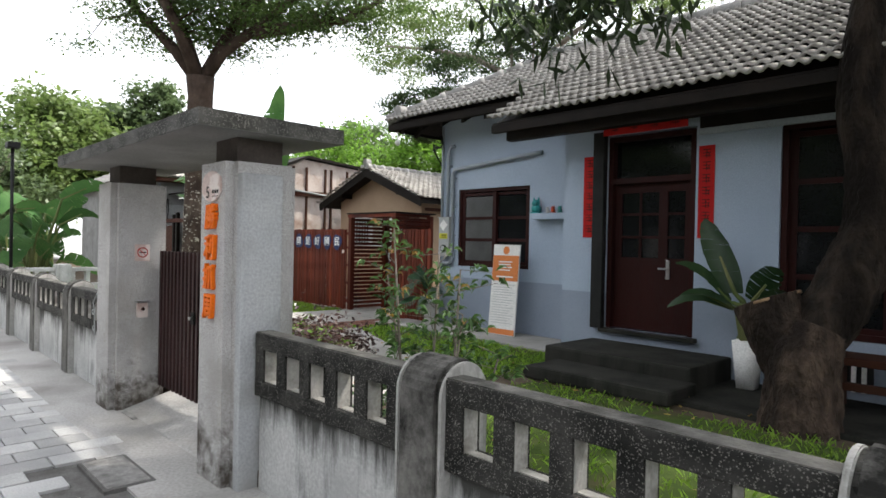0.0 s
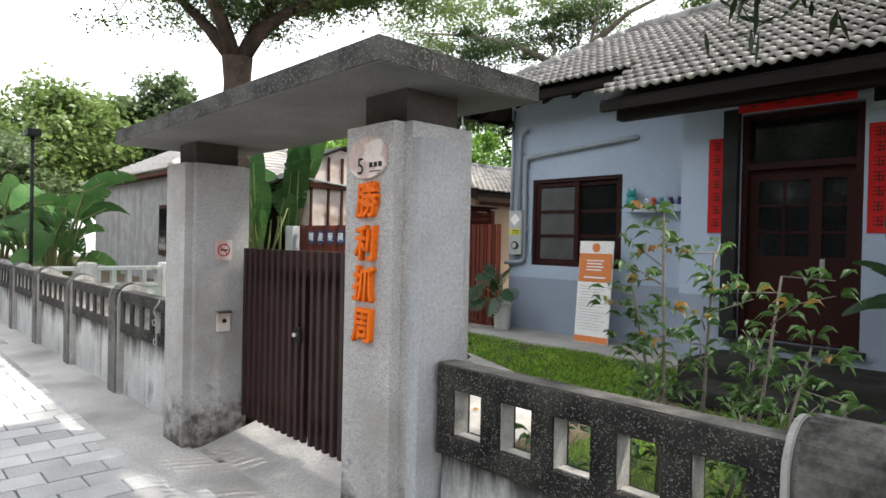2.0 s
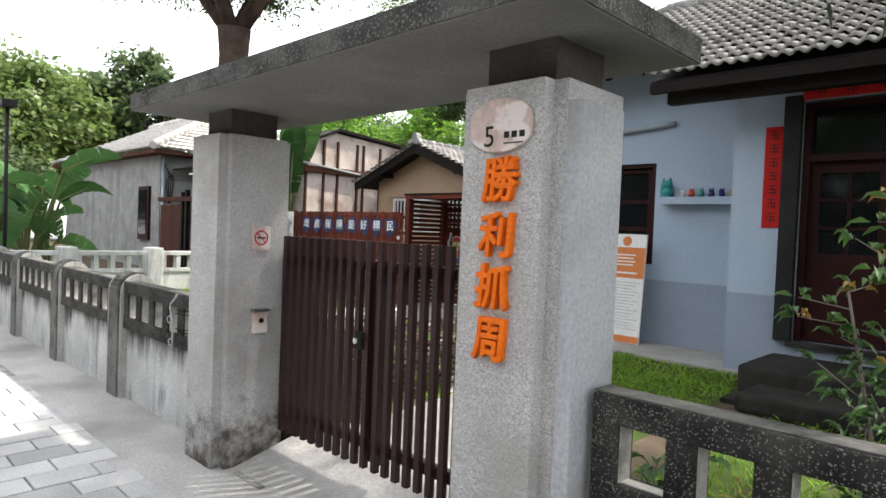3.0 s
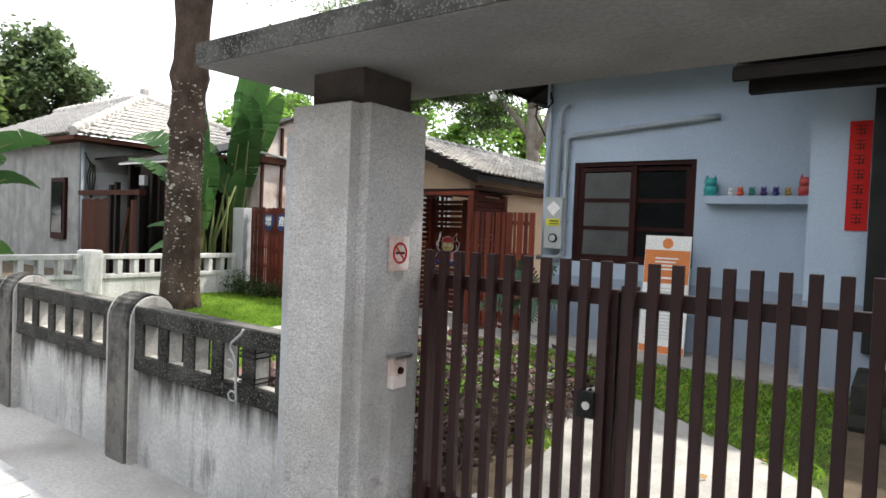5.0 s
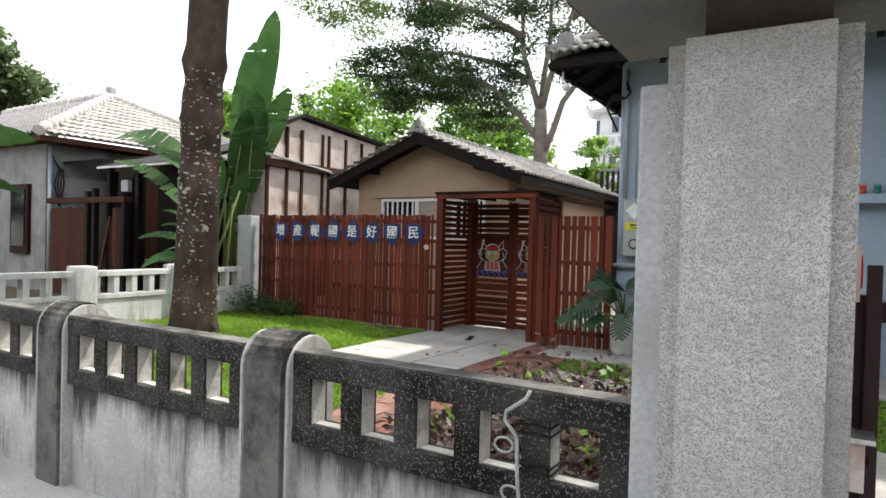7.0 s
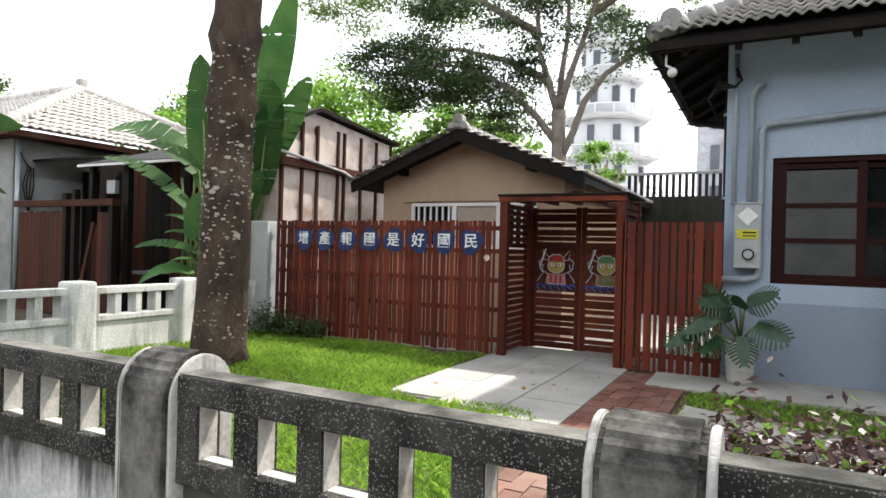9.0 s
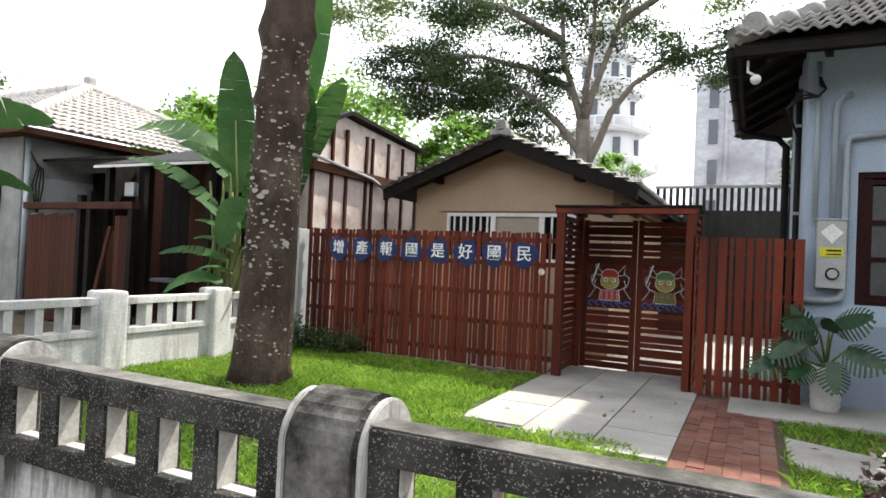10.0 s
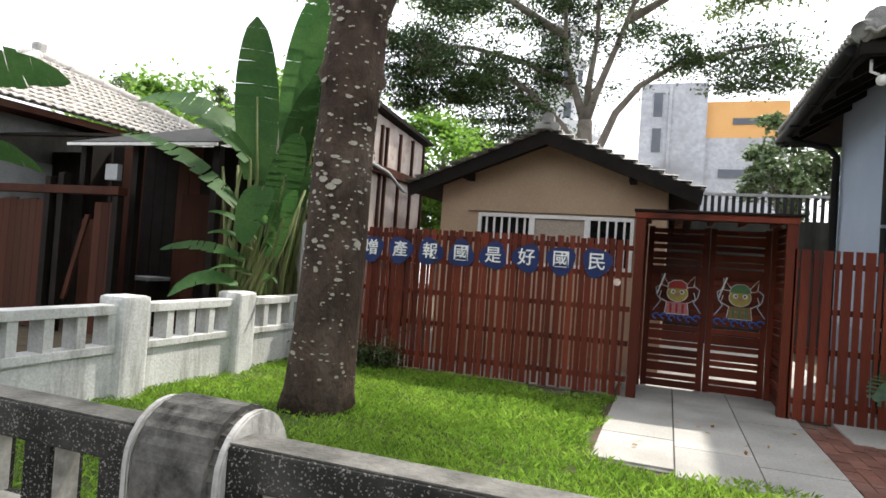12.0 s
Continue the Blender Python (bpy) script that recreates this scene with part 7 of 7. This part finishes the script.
lit = [(rng.uniform(-7.2, -3.8), rng.uniform(3.0, 5.9), YARD + 0.03) for _ in range(60)] + [(rng.uniform(-3.2, 1.0), rng.uniform(2.0, 5.2), YARD + 0.03) for _ in range(70)] + [(rng.uniform(-9.4, -8.0), rng.uniform(4.6, 6.5), YARD + 0.035) for _ in range(14)]
v, f = leaves(lit, 0.06, 0.03, 0.0, 0.1)
solid_l = array_part("fallen_leaves", v, f, M_YOUNG, None, "dry brown fallen leaves on the ground", "stuff")
tagged(solid_l, "", "leaves")

# ---- paths and paving, piece by piece ----
solid("courtyard_floor", boxes((-13.0, -7.2, 7.62, 13.0, 0.0, YARD + 0.004), (-13.0, -9.55, 6.8, 7.62, 0.0, YARD + 0.004), (-7.95, -7.2, 6.8, 7.62, 0.0, YARD + 0.004)), M_SLAB, "pale concrete floor behind the slat fence", "floor", "structure")
path = thing("garden_path", (-4.9, 3.6, YARD), "worn pale concrete garden path from the gate", "path", kind="structure")
part("path_bed", prism(PATH_POLY, "z", 0.02, YARD + 0.012), M_SLAB, path)
slab_walk = thing("slab_walk", (-8.75, 5.9, YARD), "large pale concrete slabs before the timber portal", "path", kind="structure")
part("bed", boxes((-9.5, -7.98, 4.55, 7.6, 0.0, YARD + 0.002)), M_JOINT, slab_walk)
for i in range(3):
    y = 4.45 + (0.15, 0.0, -0.1)[i]
    while y < 7.55:
        l_ = rng.uniform(0.62, 0.78)
        part("slab", boxes((-9.5 + i * 0.51, -9.0 + i * 0.51, y, min(y + l_ - 0.008, 7.6), YARD - 0.03, YARD + 0.016 + rng.uniform(-0.003, 0.003)), bevel=0.004), M_SLAB, slab_walk)
        y += l_
bp = thing("brick_path", (-7.65, 4.2, YARD), "strip of worn red brick paving", "path", kind="structure")
part("bed", boxes((-7.98, -7.36, 1.75, 6.7, 0.0, YARD + 0.0)), M_SOIL, bp)
bmesh_brick = finish(boxes((0, 0.098, 0, 0.198, -0.03, 0.0)), "brick", M_BRICKPATH)
for i in range(6):
    for j in range(25):
        y = 1.78 + j * 0.203 - (0.1 if i % 2 else 0)
        if y < 1.75 or y > 6.5:
            continue
        b = new("brick", bmesh_brick)
        b.parent = bp
        b.matrix_parent_inverse = Matrix.Translation(bp.location).inverted()
        b.location = Vector((-7.97 + i * 0.101, y, YARD + 0.012 + rng.uniform(-0.004, 0.004))) * U

cover = thing("manhole_cover", (-3.66, 1.1, 0), "square grey manhole cover set in the paving", "manhole cover", kind="structure")
part("rim", boxes((-3.945, -3.385, 0.965, 1.235, -0.02, 0.004), bevel=0.003), M_JOINT, cover)
part("lid", boxes((-3.92, -3.41, 0.985, 1.215, -0.02, 0.008), bevel=0.003), M_COVER, cover)
cover2 = thing("drain_cover", (-5.0, 1.72, 0), "small brown drain cover beside the pillar", "drain cover", kind="structure")
part("lid", boxes((-5.0, -4.72, 1.52, 1.78, -0.02, 0.006), bevel=0.003), M_COVER, cover2)
kinds = [finish(boxes((0, 0.192, 0, l_, -0.05, 0.0), bevel=0.006), "paver", M_PAVER) for l_ in (0.296, 0.146)]
count = 0
rest_v, rest_f = [], []
unit = np.array([(0, 0, 0), (1, 0, 0), (1, 1, 0), (0, 1, 0), (0, 0, -0.05), (1, 0, -0.05), (1, 1, -0.05), (0, 1, -0.05)])
unit_f = np.array([(0, 1, 2, 3), (0, 4, 5, 1), (1, 5, 6, 2), (2, 6, 7, 3), (3, 7, 4, 0)])
pavement_bed = thing("street_paving", (-6, 0, 0), "grey concrete block pavers laid in staggered courses", "paving", kind="structure")
for i in range(150):
    x = -1.0 - i * 0.2
    y = -4.0 + (0.15 if i % 2 else 0.0)
    edge = 1.10 + 0.16 * noise.noise(Vector((x * 0.8, 0, 0)))
    while y < edge:
        half = y + 0.3 > edge + 0.2
        l_ = 0.146 if half else 0.296
        if not (-4.1 < x < -3.35 and y + l_ > 0.96):
            near = -8.2 < x < -3.2 and y > -0.75
            at = (x, y, rng.uniform(-0.003, 0.003) + 0.002)
            if near and count < 300:
                p = new("paver", kinds[1 if half else 0])
                p.parent = pavement_bed
                p.matrix_parent_inverse = Matrix.Translation(pavement_bed.location).inverted()
                p.location = Vector(at) * U
                count += 1
            else:
                rest_f.append(unit_f + 8 * len(rest_v))
                rest_v.append(unit * (0.192, l_, 1) + np.array(at))
        y += l_ + 0.008
array_part("paver_field", np.concatenate(rest_v), np.concatenate(rest_f), M_PAVER, pavement_bed, kind="stuff")
